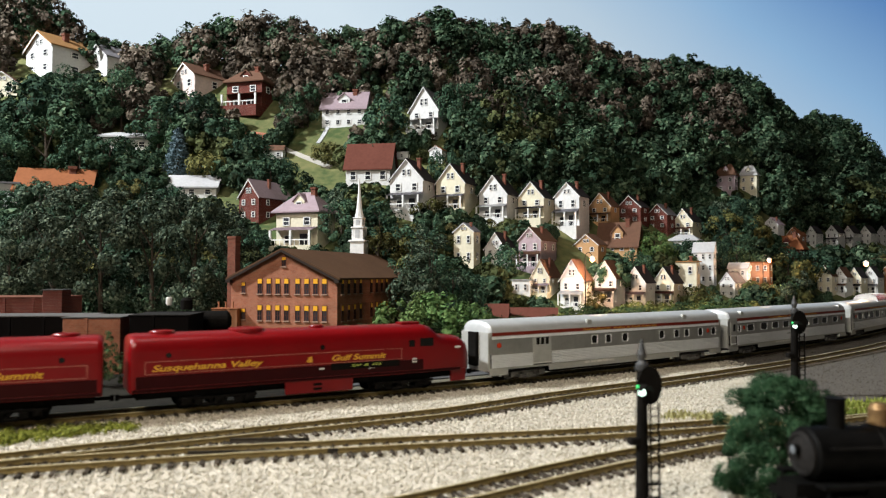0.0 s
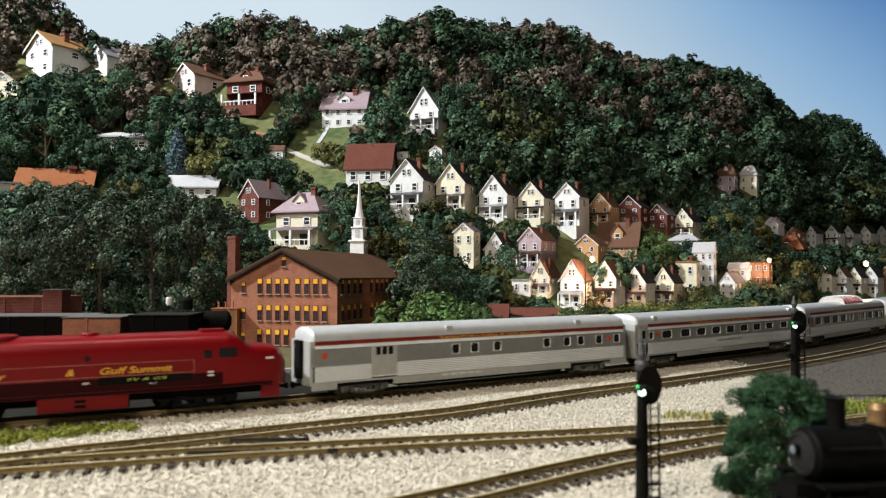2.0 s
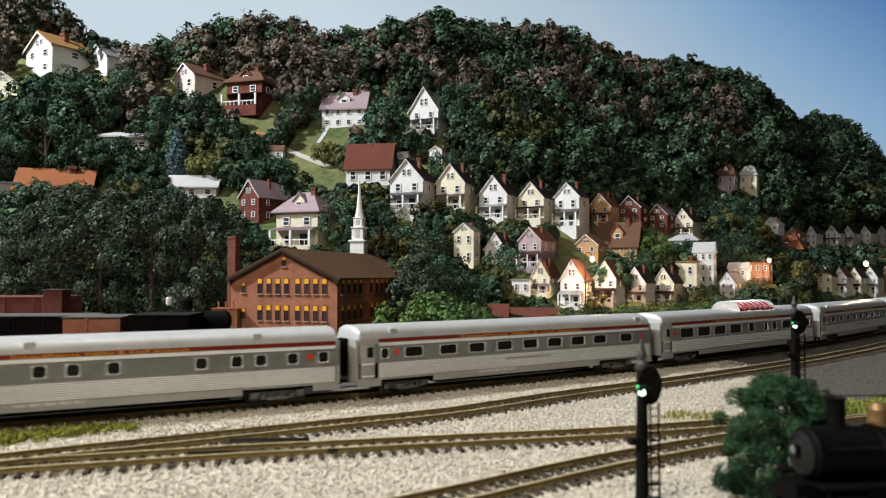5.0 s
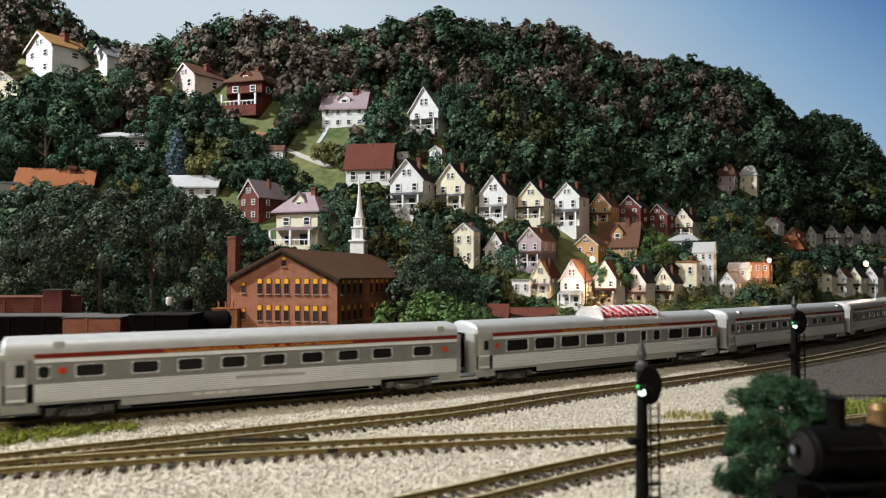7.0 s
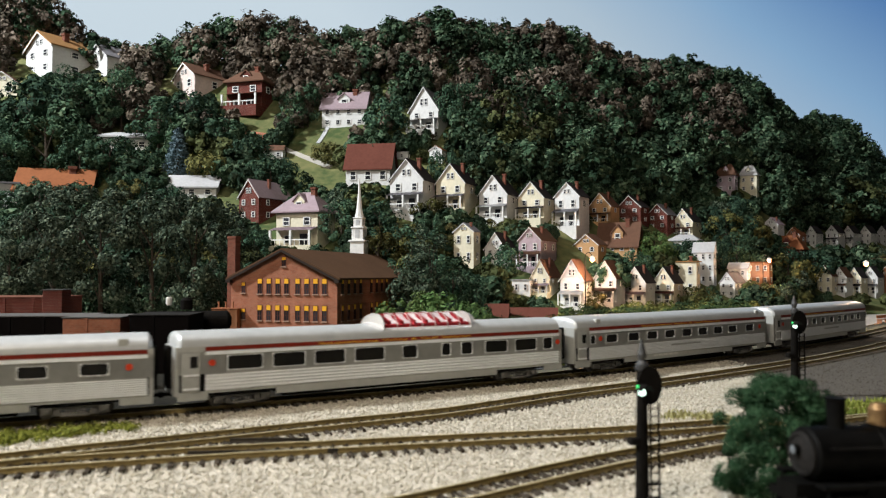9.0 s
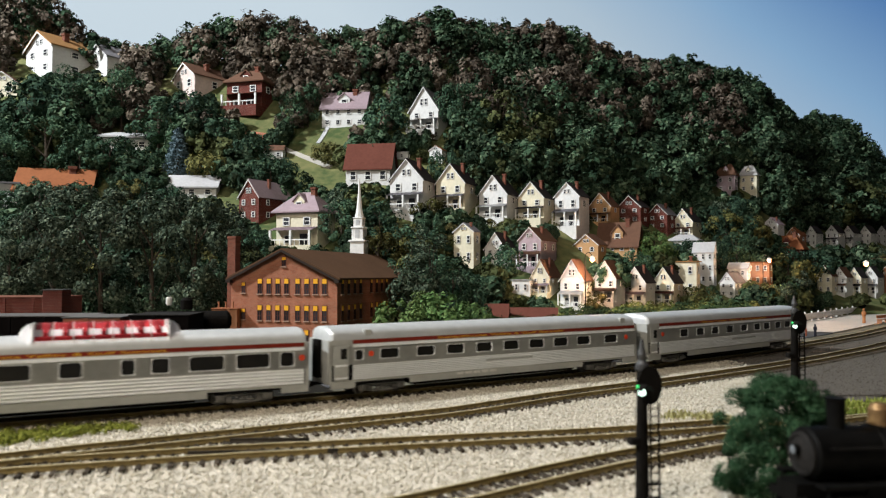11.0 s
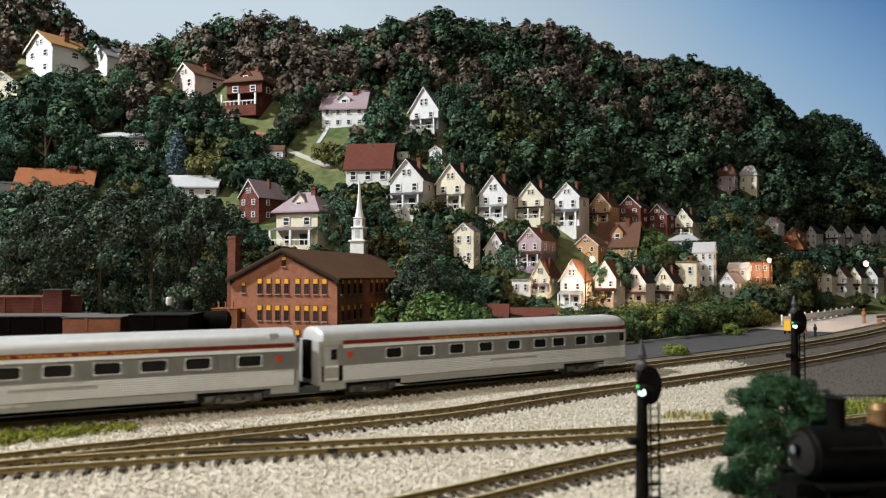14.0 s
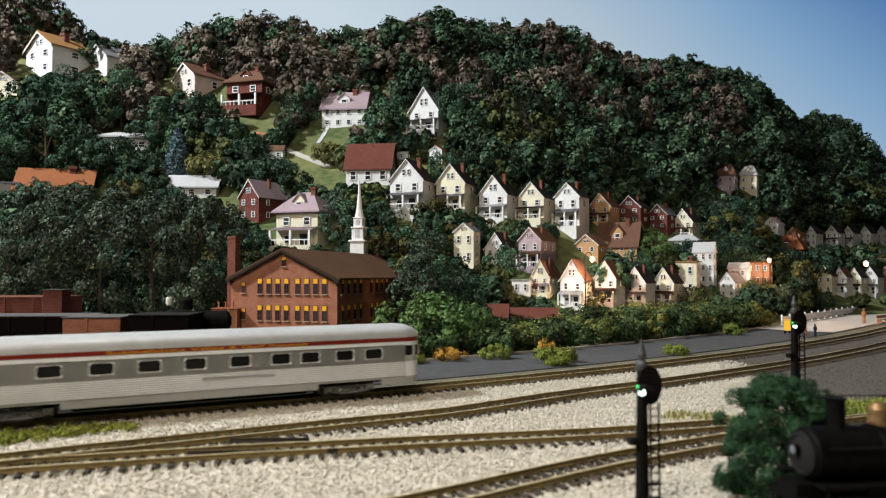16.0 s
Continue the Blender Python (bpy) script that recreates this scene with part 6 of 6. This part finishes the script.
for nm, a in (("seat", (-0.017, 0.017, -0.004, 0.004, 0.006, 0.0072)), ("backrest", (-0.017, 0.017, 0.0035, 0.0045, 0.0085, 0.0135)), ("leg", (-0.015, -0.0135, -0.0035, 0.0042, 0, 0.006)), ("leg", (0.0135, 0.015, -0.0035, 0.0042, 0, 0.006))):
    bm = bmesh.new()
    box(bm, *a)
    part(nm, bm, WALLS["orange"], ob)


def street_lamp(x, y, h, reach, name_power):
    z = hill_z(x, y)
    ob = thing("street_lamp", pose(x, y, z), "black gooseneck street lamp with a glowing bulb", "street lamp", "street lamps")
    bm = bmesh.new()
    rod(bm, (0, 0, 0), (0, 0, 0.004), 0.0022, 0.0016)
    rod(bm, (0, 0, 0.004), (0, 0, h - 0.004), 0.0009, 0.0007)
    part("post", bm, BLACK, ob)
    bm = bmesh.new()
    pts = [Vector((reach * (1 - math.cos(a)) * 0.5, 0, h - 0.004 + 0.008 * math.sin(a))) for a in [math.pi * k / 8 for k in range(9)]]
    for a, b in zip(pts, pts[1:]):
        rod(bm, a, b, 0.0006, n=6)
    part("arm", bm, BLACK, ob)
    bm = bmesh.new()
    lathe(bm, [(0.0008, 0.0032), (0.004, 0.0012), (0.0052, 0.0)], 16, "z", (reach, 0, h - 0.004))
    part("shade", bm, WHITE, ob)
    bulb = mat("lit_bulb", (1.0, 0.5, 0.22), (1.0, 0.48, 0.2), glow=7.0)
    bm = bmesh.new()
    lathe(bm, [(0.0008, -0.006), (0.002, -0.0054), (0.0032, -0.004), (0.0036, -0.0022), (0.0029, -0.0005), (0.0012, 0.0008)], 20, "z", (reach, 0, h - 0.0045))
    part("bulb", bm, bulb, ob, "glowing warm bulb")
    data = bpy.data.lights.new("street_lamp_light", "POINT")
    data.energy, data.color, data.shadow_soft_size = name_power, (1.0, 0.6, 0.36), 0.006
    lamp = new("street_lamp_light", data)
    lamp.location = (x + reach, y - 0.012, z + h - 0.014)


for x, y, top, reach, watts in ((0.223, 1.14, 0.1135, 0.011, 0.6), (0.611, 1.388, 0.116, 0.012, 0.4), (0.738, 1.17, 0.1065, -0.057, 0.3)):
    street_lamp(x, y, top - hill_z(x, y), reach, watts)


# ---- signals ----
LENS = mat("signal_lens", (0.75, 1.0, 0.88), (0.7, 1.0, 0.85), glow=2.5)
LENS_GREEN = mat("green_lens", (0.05, 0.6, 0.15), (0.04, 0.5, 0.12), glow=1.2, rough=0.2)
FINIAL = mat("finial_grey", (0.08, 0.08, 0.08), (0.05, 0.05, 0.05), rough=0.4, metal=0.4)


def signal(x, y, turn, size=1.0):
    ob = thing("railway_signal", pose(x, y, BED, 0, 0, turn) @ Matrix.Diagonal((size, size, size, 1)), "black searchlight signal mast with ladder and lit lens", "signal", "searchlight signals")
    bm = bmesh.new()
    box(bm, -0.0048, 0.0065, -0.004, 0.004, -0.002, 0.003)
    soften(bm, 0.0005, 1)
    part("base", bm, BLACK, ob)
    bm = bmesh.new()
    rod(bm, (-0.0016, 0, 0.002), (-0.0012, 0, 0.0515), 0.0026, 0.0019, 12)
    part("mast", bm, BLACK, ob)
    bm = bmesh.new()
    lathe(bm, [(0.0016, 0.0505), (0.0026, 0.0512), (0.0024, 0.053), (0.0012, 0.0545), (0.0015, 0.0555), (0.0018, 0.0568), (0.0012, 0.0585), (0.0004, 0.0622)], 14, "z", (-0.0012, 0, 0))
    part("finial", bm, FINIAL, ob, "grey turned finial")
    bm = bmesh.new()
    pts = [(0.0049 * math.cos(a) + 0.0006, 0.0455 + 0.0072 * math.sin(a)) for a in [2 * math.pi * k / 28 for k in range(28)]]
    prism(bm, pts, -0.0026, -0.0014)
    head = part("target", bm, BLACK, ob, "black oval signal target")
    bm = bmesh.new()
    lathe(bm, [(0.0026, -0.0014), (0.003, 0.002), (0.0024, 0.0036)], 16, "y", (0.0008, 0, 0.0445))
    part("lamp_case", bm, BLACK, head)
    for lx, lz, mt, nm in ((-0.0028, 0.0432, LENS, "lens"), (-0.0042, 0.045, LENS_GREEN, "side_lens")):
        bm = bmesh.new()
        r = 0.0013 if nm == "lens" else 0.0008
        lathe(bm, [(r, -0.0026), (r, -0.0034), (r * 0.6, -0.0042), (r * 0.1, -0.0045)], 18, "y", (lx, 0, lz))
        part(nm, bm, mt, head, "lit white-green lens" if nm == "lens" else "green lens")
    bm = bmesh.new()
    for a0 in range(9):
        a = math.pi * (0.05 + 0.9 * a0 / 8)
        b = math.pi * (0.05 + 0.9 * (a0 + 1) / 8)
        if a0 < 8:
            v = [bm.verts.new((-0.0028 + 0.0024 * math.cos(q), yy, 0.0437 + 0.0026 * math.sin(q))) for q, yy in ((a, -0.0026), (b, -0.0026), (b, -0.0078), (a, -0.0078))]
            bm.faces.new(v)
    bmesh.ops.remove_doubles(bm, verts=bm.verts[:], dist=1e-6)
    bmesh.ops.solidify(bm, geom=bm.faces[:], thickness=0.0002)
    part("hood", bm, BLACK, head, "short black lens hood")
    for lx in (0.0022, 0.0056):
        bm = bmesh.new()
        rod(bm, (lx, 0.0004, 0.001), (lx, 0.0004, 0.0385), 0.0004, n=6)
        part("ladder_rail", bm, BLACK, ob)
    for k in range(12):
        bm = bmesh.new()
        z = 0.0035 + k * 0.003
        rod(bm, (0.0022, 0.0004, z), (0.0056, 0.0004, z), 0.0003, n=5)
        part("rung", bm, BLACK, ob)
    bm = bmesh.new()
    box(bm, -0.0066, -0.0026, -0.002, 0.002, 0.0235, 0.0262)
    soften(bm, 0.0004, 1)
    part("relay_box", bm, BLACK, ob)
    bm = bmesh.new()
    box(bm, -0.004, 0.0062, -0.0006, 0.0006, 0.0082, 0.009)
    part("bracket", bm, BLACK, ob)


signal(0.0752, 0.272, 12, 1.0)
# This mast is enlarged to fit the camera's view.
signal(0.2535, 0.523, 8, 1.15)


# ---- near shrub tree and black steam locomotive at the yard's edge ----
def near_tree():
    leaf = leafy("sponge_foliage", (0.007, 0.022, 0.009), (0.018, 0.046, 0.021), (0.05, 0.095, 0.05), 0.1)
    LABELS["sponge_foliage"] = "dark green clumped foam foliage tree"
    ob = thing("tree", pose(0.1315, 0.287, BED), "dark green clumped foam foliage tree beside the yard", "tree", "trees by the yard")
    bm = bmesh.new()
    rod(bm, (0, 0, -0.002), (0.002, 0, 0.022), 0.0022, 0.0014)
    for a in range(6):
        rod(bm, (0.001, 0, 0.008 + a * 0.002), (0.016 * math.cos(a * 1.1), 0.012 * math.sin(a * 1.1), 0.02 + a * 0.002), 0.0009, 0.0004, 5)
    part("trunk", bm, BARK, ob)
    cs, rs = [], []
    for k in range(160):
        a, z = RNG.uniform(0, 6.28), 0.043 * RNG.uniform(0, 1) ** 1.25
        wide = 0.0245 * math.sqrt(max(0.05, 1 - ((z - 0.014) / 0.033) ** 2))
        q = RNG.uniform(0.35, 1.08)
        cs.append((wide * q * math.cos(a), wide * q * math.sin(a), z))
        rs.append(RNG.uniform(0.0026, 0.0054))
    part("crown", leaf_mesh("crown", leaf_cloud(np.array(cs), np.array(rs), 380, 0.00042, 1.0, way_out(np.array(cs), 0.016)), leaf), leaf, ob)


near_tree()


def steam_engine():
    coal = mat("engine_black", (0.0025, 0.0025, 0.0025), (0.005, 0.0048, 0.0045), rough=0.5, spec=0.04, scale=250, bump=0.1)
    soot = mat("smokebox_grey", (0.01, 0.0095, 0.009), (0.02, 0.018, 0.017), rough=0.5, scale=250, spec=0.06)
    # Placed and scaled to 0.8 to fit the camera's view.
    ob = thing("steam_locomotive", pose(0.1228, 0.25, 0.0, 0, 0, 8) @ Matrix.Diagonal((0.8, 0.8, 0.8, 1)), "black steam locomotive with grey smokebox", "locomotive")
    bm = bmesh.new()
    lathe(bm, [(0.0102, 0.0), (0.0112, 0.0012), (0.0112, 0.03), (0.0118, 0.031), (0.0122, 0.034), (0.0122, 0.095)], 32, "x", (0, 0, 0.0275))
    boiler = part("boiler", bm, coal, ob, smooth=False)
    bm = bmesh.new()
    lathe(bm, [(0.0092, 0.0002), (0.0092, -0.0012), (0.0078, -0.0018), (0.0074, -0.0012), (0.003, -0.0024), (0.0008, -0.0026)], 28, "x", (0, 0, 0.0275))
    part("smokebox_door", bm, soot, boiler, "round grey smokebox door")
    bm = bmesh.new()
    lathe(bm, [(0.0022, -0.0048), (0.0024, -0.0018), (0.002, 0.0)], 16, "x", (0, 0, 0.0292))
    hl = part("headlight", bm, coal, boiler)
    bm = bmesh.new()
    lathe(bm, [(0.0019, -0.0049), (0.0012, -0.0053), (0.0002, -0.0054)], 16, "x", (0, 0, 0.0292))
    part("headlight_glass", bm, mat("headlight_glass", (0.12, 0.13, 0.14), rough=0.3), hl)
    for nm, x, prof, mt in (("chimney", 0.0155, [(0.0042, 0.036), (0.0036, 0.039), (0.0038, 0.049), (0.0044, 0.0505), (0.0038, 0.0509), (0.003, 0.0507)], coal),
                            ("sand_dome", 0.036, [(0.0052, 0.037), (0.0045, 0.042), (0.0044, 0.0455), (0.003, 0.0478), (0.0006, 0.0484)], mat("brass_brown", (0.2, 0.12, 0.05), (0.1, 0.06, 0.03), rough=0.45, metal=0.4)),
                            ("steam_dome", 0.06, [(0.0056, 0.037), (0.005, 0.042), (0.005, 0.0465), (0.0034, 0.049), (0.0006, 0.0496)], coal)):
        bm = bmesh.new()
        lathe(bm, prof, 20, "z", (x, 0, 0))
        part(nm, bm, mt, boiler)
    for s in (-1, 1):
        bm = bmesh.new()
        box(bm, -0.002, 0.1, *sorted((s * 0.0105, s * 0.0168)), 0.0165, 0.0178)
        part("running_board", bm, coal, ob)
        bm = bmesh.new()
        lathe(bm, [(0.0045, 0.004), (0.0052, 0.0048), (0.0052, 0.0172), (0.0045, 0.018)], 18, "x", (0, s * 0.0125, 0.009))
        part("cylinder", bm, coal, ob)
        bm = bmesh.new()
        rod(bm, (0.004, s * 0.0122, 0.032), (0.09, s * 0.013, 0.032), 0.0003, n=5)
        part("handrail", bm, soot, boiler)
        for k in range(4):
            bm = bmesh.new()
            lathe(bm, [(0.0085, s * 0.0072), (0.0085, s * 0.0095)], 22, "y", (0.03 + k * 0.0185, 0, 0.0086))
            part("driving_wheel", bm, coal, ob)
        bm = bmesh.new()
        box(bm, 0.012, 0.085, *sorted((s * 0.0098, s * 0.0108)), 0.0078, 0.0094)
        part("side_rod", bm, soot, ob)
    bm = bmesh.new()
    box(bm, -0.008, 0.1, -0.007, 0.007, 0.0095, 0.0165)
    box(bm, -0.0075, -0.0045, -0.0135, 0.0135, 0.008, 0.0115)
    part("frame", bm, coal, ob)
    bm = bmesh.new()
    for k in range(7):
        yy = -0.012 + k * 0.004
        rod(bm, (-0.0065, yy, 0.009), (-0.0105, yy * 0.55, 0.0012), 0.0005, n=5)
    part("cowcatcher", bm, coal, ob)
    bm = bmesh.new()
    box(bm, 0.095, 0.122, -0.0165, 0.0165, 0.0125, 0.042)
    soften(bm, 0.0008, 1)
    part("cab", bm, coal, ob)
    for x, r in ((-0.003, 0.0046), (0.008, 0.0046)):
        bm = bmesh.new()
        for s in (-1, 1):
            lathe(bm, [(r, s * 0.0072), (r, s * 0.0092)], 18, "y", (x, 0, r))
        rod(bm, (x, -0.008, r), (x, 0.008, r), 0.0008)
        part("pilot_wheel", bm, coal, ob)


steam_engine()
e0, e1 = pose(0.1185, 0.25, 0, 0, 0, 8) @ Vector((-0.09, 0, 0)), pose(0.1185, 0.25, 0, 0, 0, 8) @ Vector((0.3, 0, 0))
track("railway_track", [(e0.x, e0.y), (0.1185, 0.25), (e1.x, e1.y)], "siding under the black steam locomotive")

# ---- switch: blades, frog and guard rails, in near-black ----
SWITCH_BLACK = mat("switch_black", (0.025, 0.022, 0.018), (0.05, 0.042, 0.032), rough=0.7, scale=300, bump=0.3)
SWITCH = thing("track_switch", Matrix(), "near-black track switch with frog and guard rails", "track switch")
for nm, pts in (("guard_rail", [(-0.135, 0.3655), (-0.105, 0.3815), (-0.085, 0.393)]), ("guard_rail", [(-0.12, 0.3445), (-0.08, 0.3475), (-0.05, 0.3508)]), ("frog", [(-0.108, 0.3715), (-0.085, 0.3725), (-0.065, 0.373)])):
    bm = bmesh.new()
    sweep(bm, smooth_path(pts, 0.01), 0, [(a * 0.8, z + 0.0001) for a, z in RAIL_SECTION])
    part(nm, bm, SWITCH_BLACK, SWITCH)
for x, y, l in ((-0.115, 0.382, 0.05), (-0.15, 0.362, 0.04)):
    bm = bmesh.new()
    box(bm, -l / 2, l / 2, -0.004, 0.004, -0.0045, -0.0018)
    soften(bm, 0.0006, 1)
    part("frog_casting", bm, SWITCH_BLACK, SWITCH, at=pose(x, y, 0, 0, 0, 27))

# ---- grass and ballast stones ----
def blades(name, spots, n, material, label, tall):
    """Grass tufts over round patches; spots: (x, y, radius)."""
    v = []
    for x, y, r in spots:
        for k in range(int(n * r * r)):
            a, q = random.uniform(0, 6.283), r * math.sqrt(random.random())
            px, py = x + q * math.cos(a), y + q * math.sin(a)
            h = tall * random.uniform(0.4, 1.2)
            b, w = random.uniform(0, 6.283), 0.0007
            dx, dy = math.cos(b), math.sin(b)
            lean = random.uniform(-0.5, 0.5) * h
            v += [(px - dx * w, py - dy * w, BED - 0.001), (px + dx * w, py + dy * w, BED - 0.001), (px + dx * w * 0.4 + dy * lean, py + dy * w * 0.4 + dx * lean, BED + h), (px - dx * w * 0.4 + dy * lean, py - dy * w * 0.4 + dx * lean, BED + h)]
    tagged(new(name, leaf_mesh(name, np.array(v), material, 4)), label, "grass", kind="stuff")


TURF = leafy("static_grass", (0.07, 0.085, 0.012), (0.17, 0.195, 0.03), (0.32, 0.335, 0.07), 0)
DRY = leafy("dry_grass", (0.2, 0.17, 0.07), (0.32, 0.28, 0.13), (0.45, 0.4, 0.22), 0)
lane = [(-0.36 + 0.0105 * k + random.uniform(-0.003, 0.003), 0.318 + 0.0056 * k + random.uniform(-0.01, 0.01) * (1 - k / 20), 0.034 - 0.00145 * k) for k in range(18)]
moss = [(x + random.uniform(-1, 1) * r, y + random.uniform(-0.8, 0.8) * r, BED + random.uniform(-0.001, 0.0012)) for x, y, r in lane for k in range(int(70 * r / 0.02))]
tagged(new("grass", leaf_mesh("grass", leaf_cloud(np.array(moss), RNG.uniform(0.0016, 0.0042, len(moss)), 90, 0.0005, 0.75), TURF)), "patch of mossy green turf between the tracks", "grass", kind="stuff")
blades("grass", [(0.155 + random.uniform(-0.02, 0.03), 0.448 + random.uniform(-0.008, 0.008), 0.007) for k in range(12)], 8e5, DRY, "dry grass tufts on the ballast", 0.0022)
blades("grass", [(0.27 + random.uniform(-0.03, 0.06), 0.465 + random.uniform(-0.012, 0.012), 0.012) for k in range(14)], 1.2e6, LOW_GREEN, "bright green grass at the yard's end", 0.005)
blades("grass", [(-0.008, 0.262, 0.006), (-0.022, 0.264, 0.004)], 1.5e6, TURF, "small moss tufts in the ballast", 0.0028)


def stones(name, n, area, size, material, label, keep):
    """Crushed stone: squashed eight-sided grains."""
    x = RNG.uniform(area[0], area[1], n)
    y = RNG.uniform(area[2], area[3], n)
    ok = keep(x, y)
    x, y = x[ok], y[ok]
    n = len(x)
    unit = np.array(((1, 0, 0), (-1, 0, 0), (0, 1, 0), (0, -1, 0), (0, 0, 1), (0, 0, -1)), float)
    tri = np.array(((0, 2, 4), (2, 1, 4), (1, 3, 4), (3, 0, 4), (2, 0, 5), (1, 2, 5), (3, 1, 5), (0, 3, 5)))
    s = size * RNG.uniform(0.55, 1.25, (n, 1, 1)) * RNG.uniform(0.7, 1.2, (n, 6, 1))
    a = RNG.uniform(0, 6.283, n)
    p = unit[None] * s * np.array((1.0, 0.85, 0.75))
    t = RNG.normal(size=(n, 3, 3))
    qr = np.linalg.qr(t)[0]
    p = np.einsum("nij,nkj->nki", qr, p)
    p += np.stack([x, y, np.full(n, BED + 0.0001) + RNG.uniform(-0.0003, 0.0003, n)], 1)[:, None]
    me = bpy.data.meshes.new(name)
    f = (tri[None] + (np.arange(n) * 6)[:, None, None]).reshape(-1)
    me.vertices.add(n * 6)
    me.vertices.foreach_set("co", p.ravel())
    me.loops.add(len(f))
    me.loops.foreach_set("vertex_index", f)
    me.polygons.add(len(f) // 3)
    me.polygons.foreach_set("loop_start", np.arange(0, len(f), 3))
    me.polygons.foreach_set("loop_total", np.full(len(f) // 3, 3))
    me.update()
    me.materials.append(material)
    tagged(new(name, me), label, "ballast", kind="stuff")


PALE = leafy("limestone_grains", (0.38, 0.34, 0.27), (0.52, 0.475, 0.39), (0.68, 0.63, 0.54), 0)
CINDER = leafy("cinder_grains", (0.045, 0.038, 0.03), (0.085, 0.073, 0.058), (0.15, 0.13, 0.1), 0)
edge = lambda x, y: x - 0.18 * y + 0.012 * np.sin(y * 60) + 0.006 * np.sin(x * 170)
fan = lambda x, y: (np.abs(x) < y * 0.66 + 0.03)
stones("ballast", 100000, (-0.5, 0.36, 0.24, 0.74), 0.00082, PALE, "pale crushed limestone ballast", lambda x, y: fan(x, y) & (edge(x, y) < 0.15) & (y < 0.50 + 0.62 * (x + 0.1)))
stones("ballast", 26000, (0.1, 0.9, 0.3, 1.1), 0.0006, CINDER, "dark cinder ballast", lambda x, y: fan(x, y) & (edge(x, y) > 0.145) & (y < 0.52 + 0.66 * (x + 0.1)))
stones("ash", 5000, (-0.19, -0.03, 0.37, 0.43), 0.0008, CINDER, "sooty ash spilled over the ballast", lambda x, y: (((x + 0.125) * 0.85 + (y - 0.4) * 0.5) / 0.055) ** 2 + ((-(x + 0.125) * 0.5 + (y - 0.4) * 0.85) / 0.009) ** 2 < RNG.uniform(0.2, 1.2, len(x)))

stones("ash", 42000, (-0.3, -0.04, 0.27, 0.43), 0.0008, leafy("near_black_grains", (0.012, 0.011, 0.009), (0.03, 0.027, 0.02), (0.07, 0.062, 0.045), 0), "near-black grains between the rails of the switch",
       lambda x, y: np.abs(y - 0.332 - (x + 0.2) * 0.585 + 0.004 * np.sin(x * 90)) < 0.0125 * (1 - np.clip((x + 0.1) / 0.06, 0, 1)) * RNG.uniform(0.5, 1.1, len(x)))

# ---- pieces: the sleepers, one by one ----
for t, path in TRACK_ENDS:
    n = 0
    for i in range(1, len(path) - 1):
        p = path[i]
        if not (-0.62 < p.x < 0.8 and p.y > 0.18):
            continue
        w = (path[i + 1] - path[i - 1]).normalized()
        part("sleeper", TIE_MESH, TIE, t, at=pose(p.x, p.y, 0, 0, 0, math.degrees(math.atan2(w.y, w.x)) + random.uniform(-2, 2)))

motions()
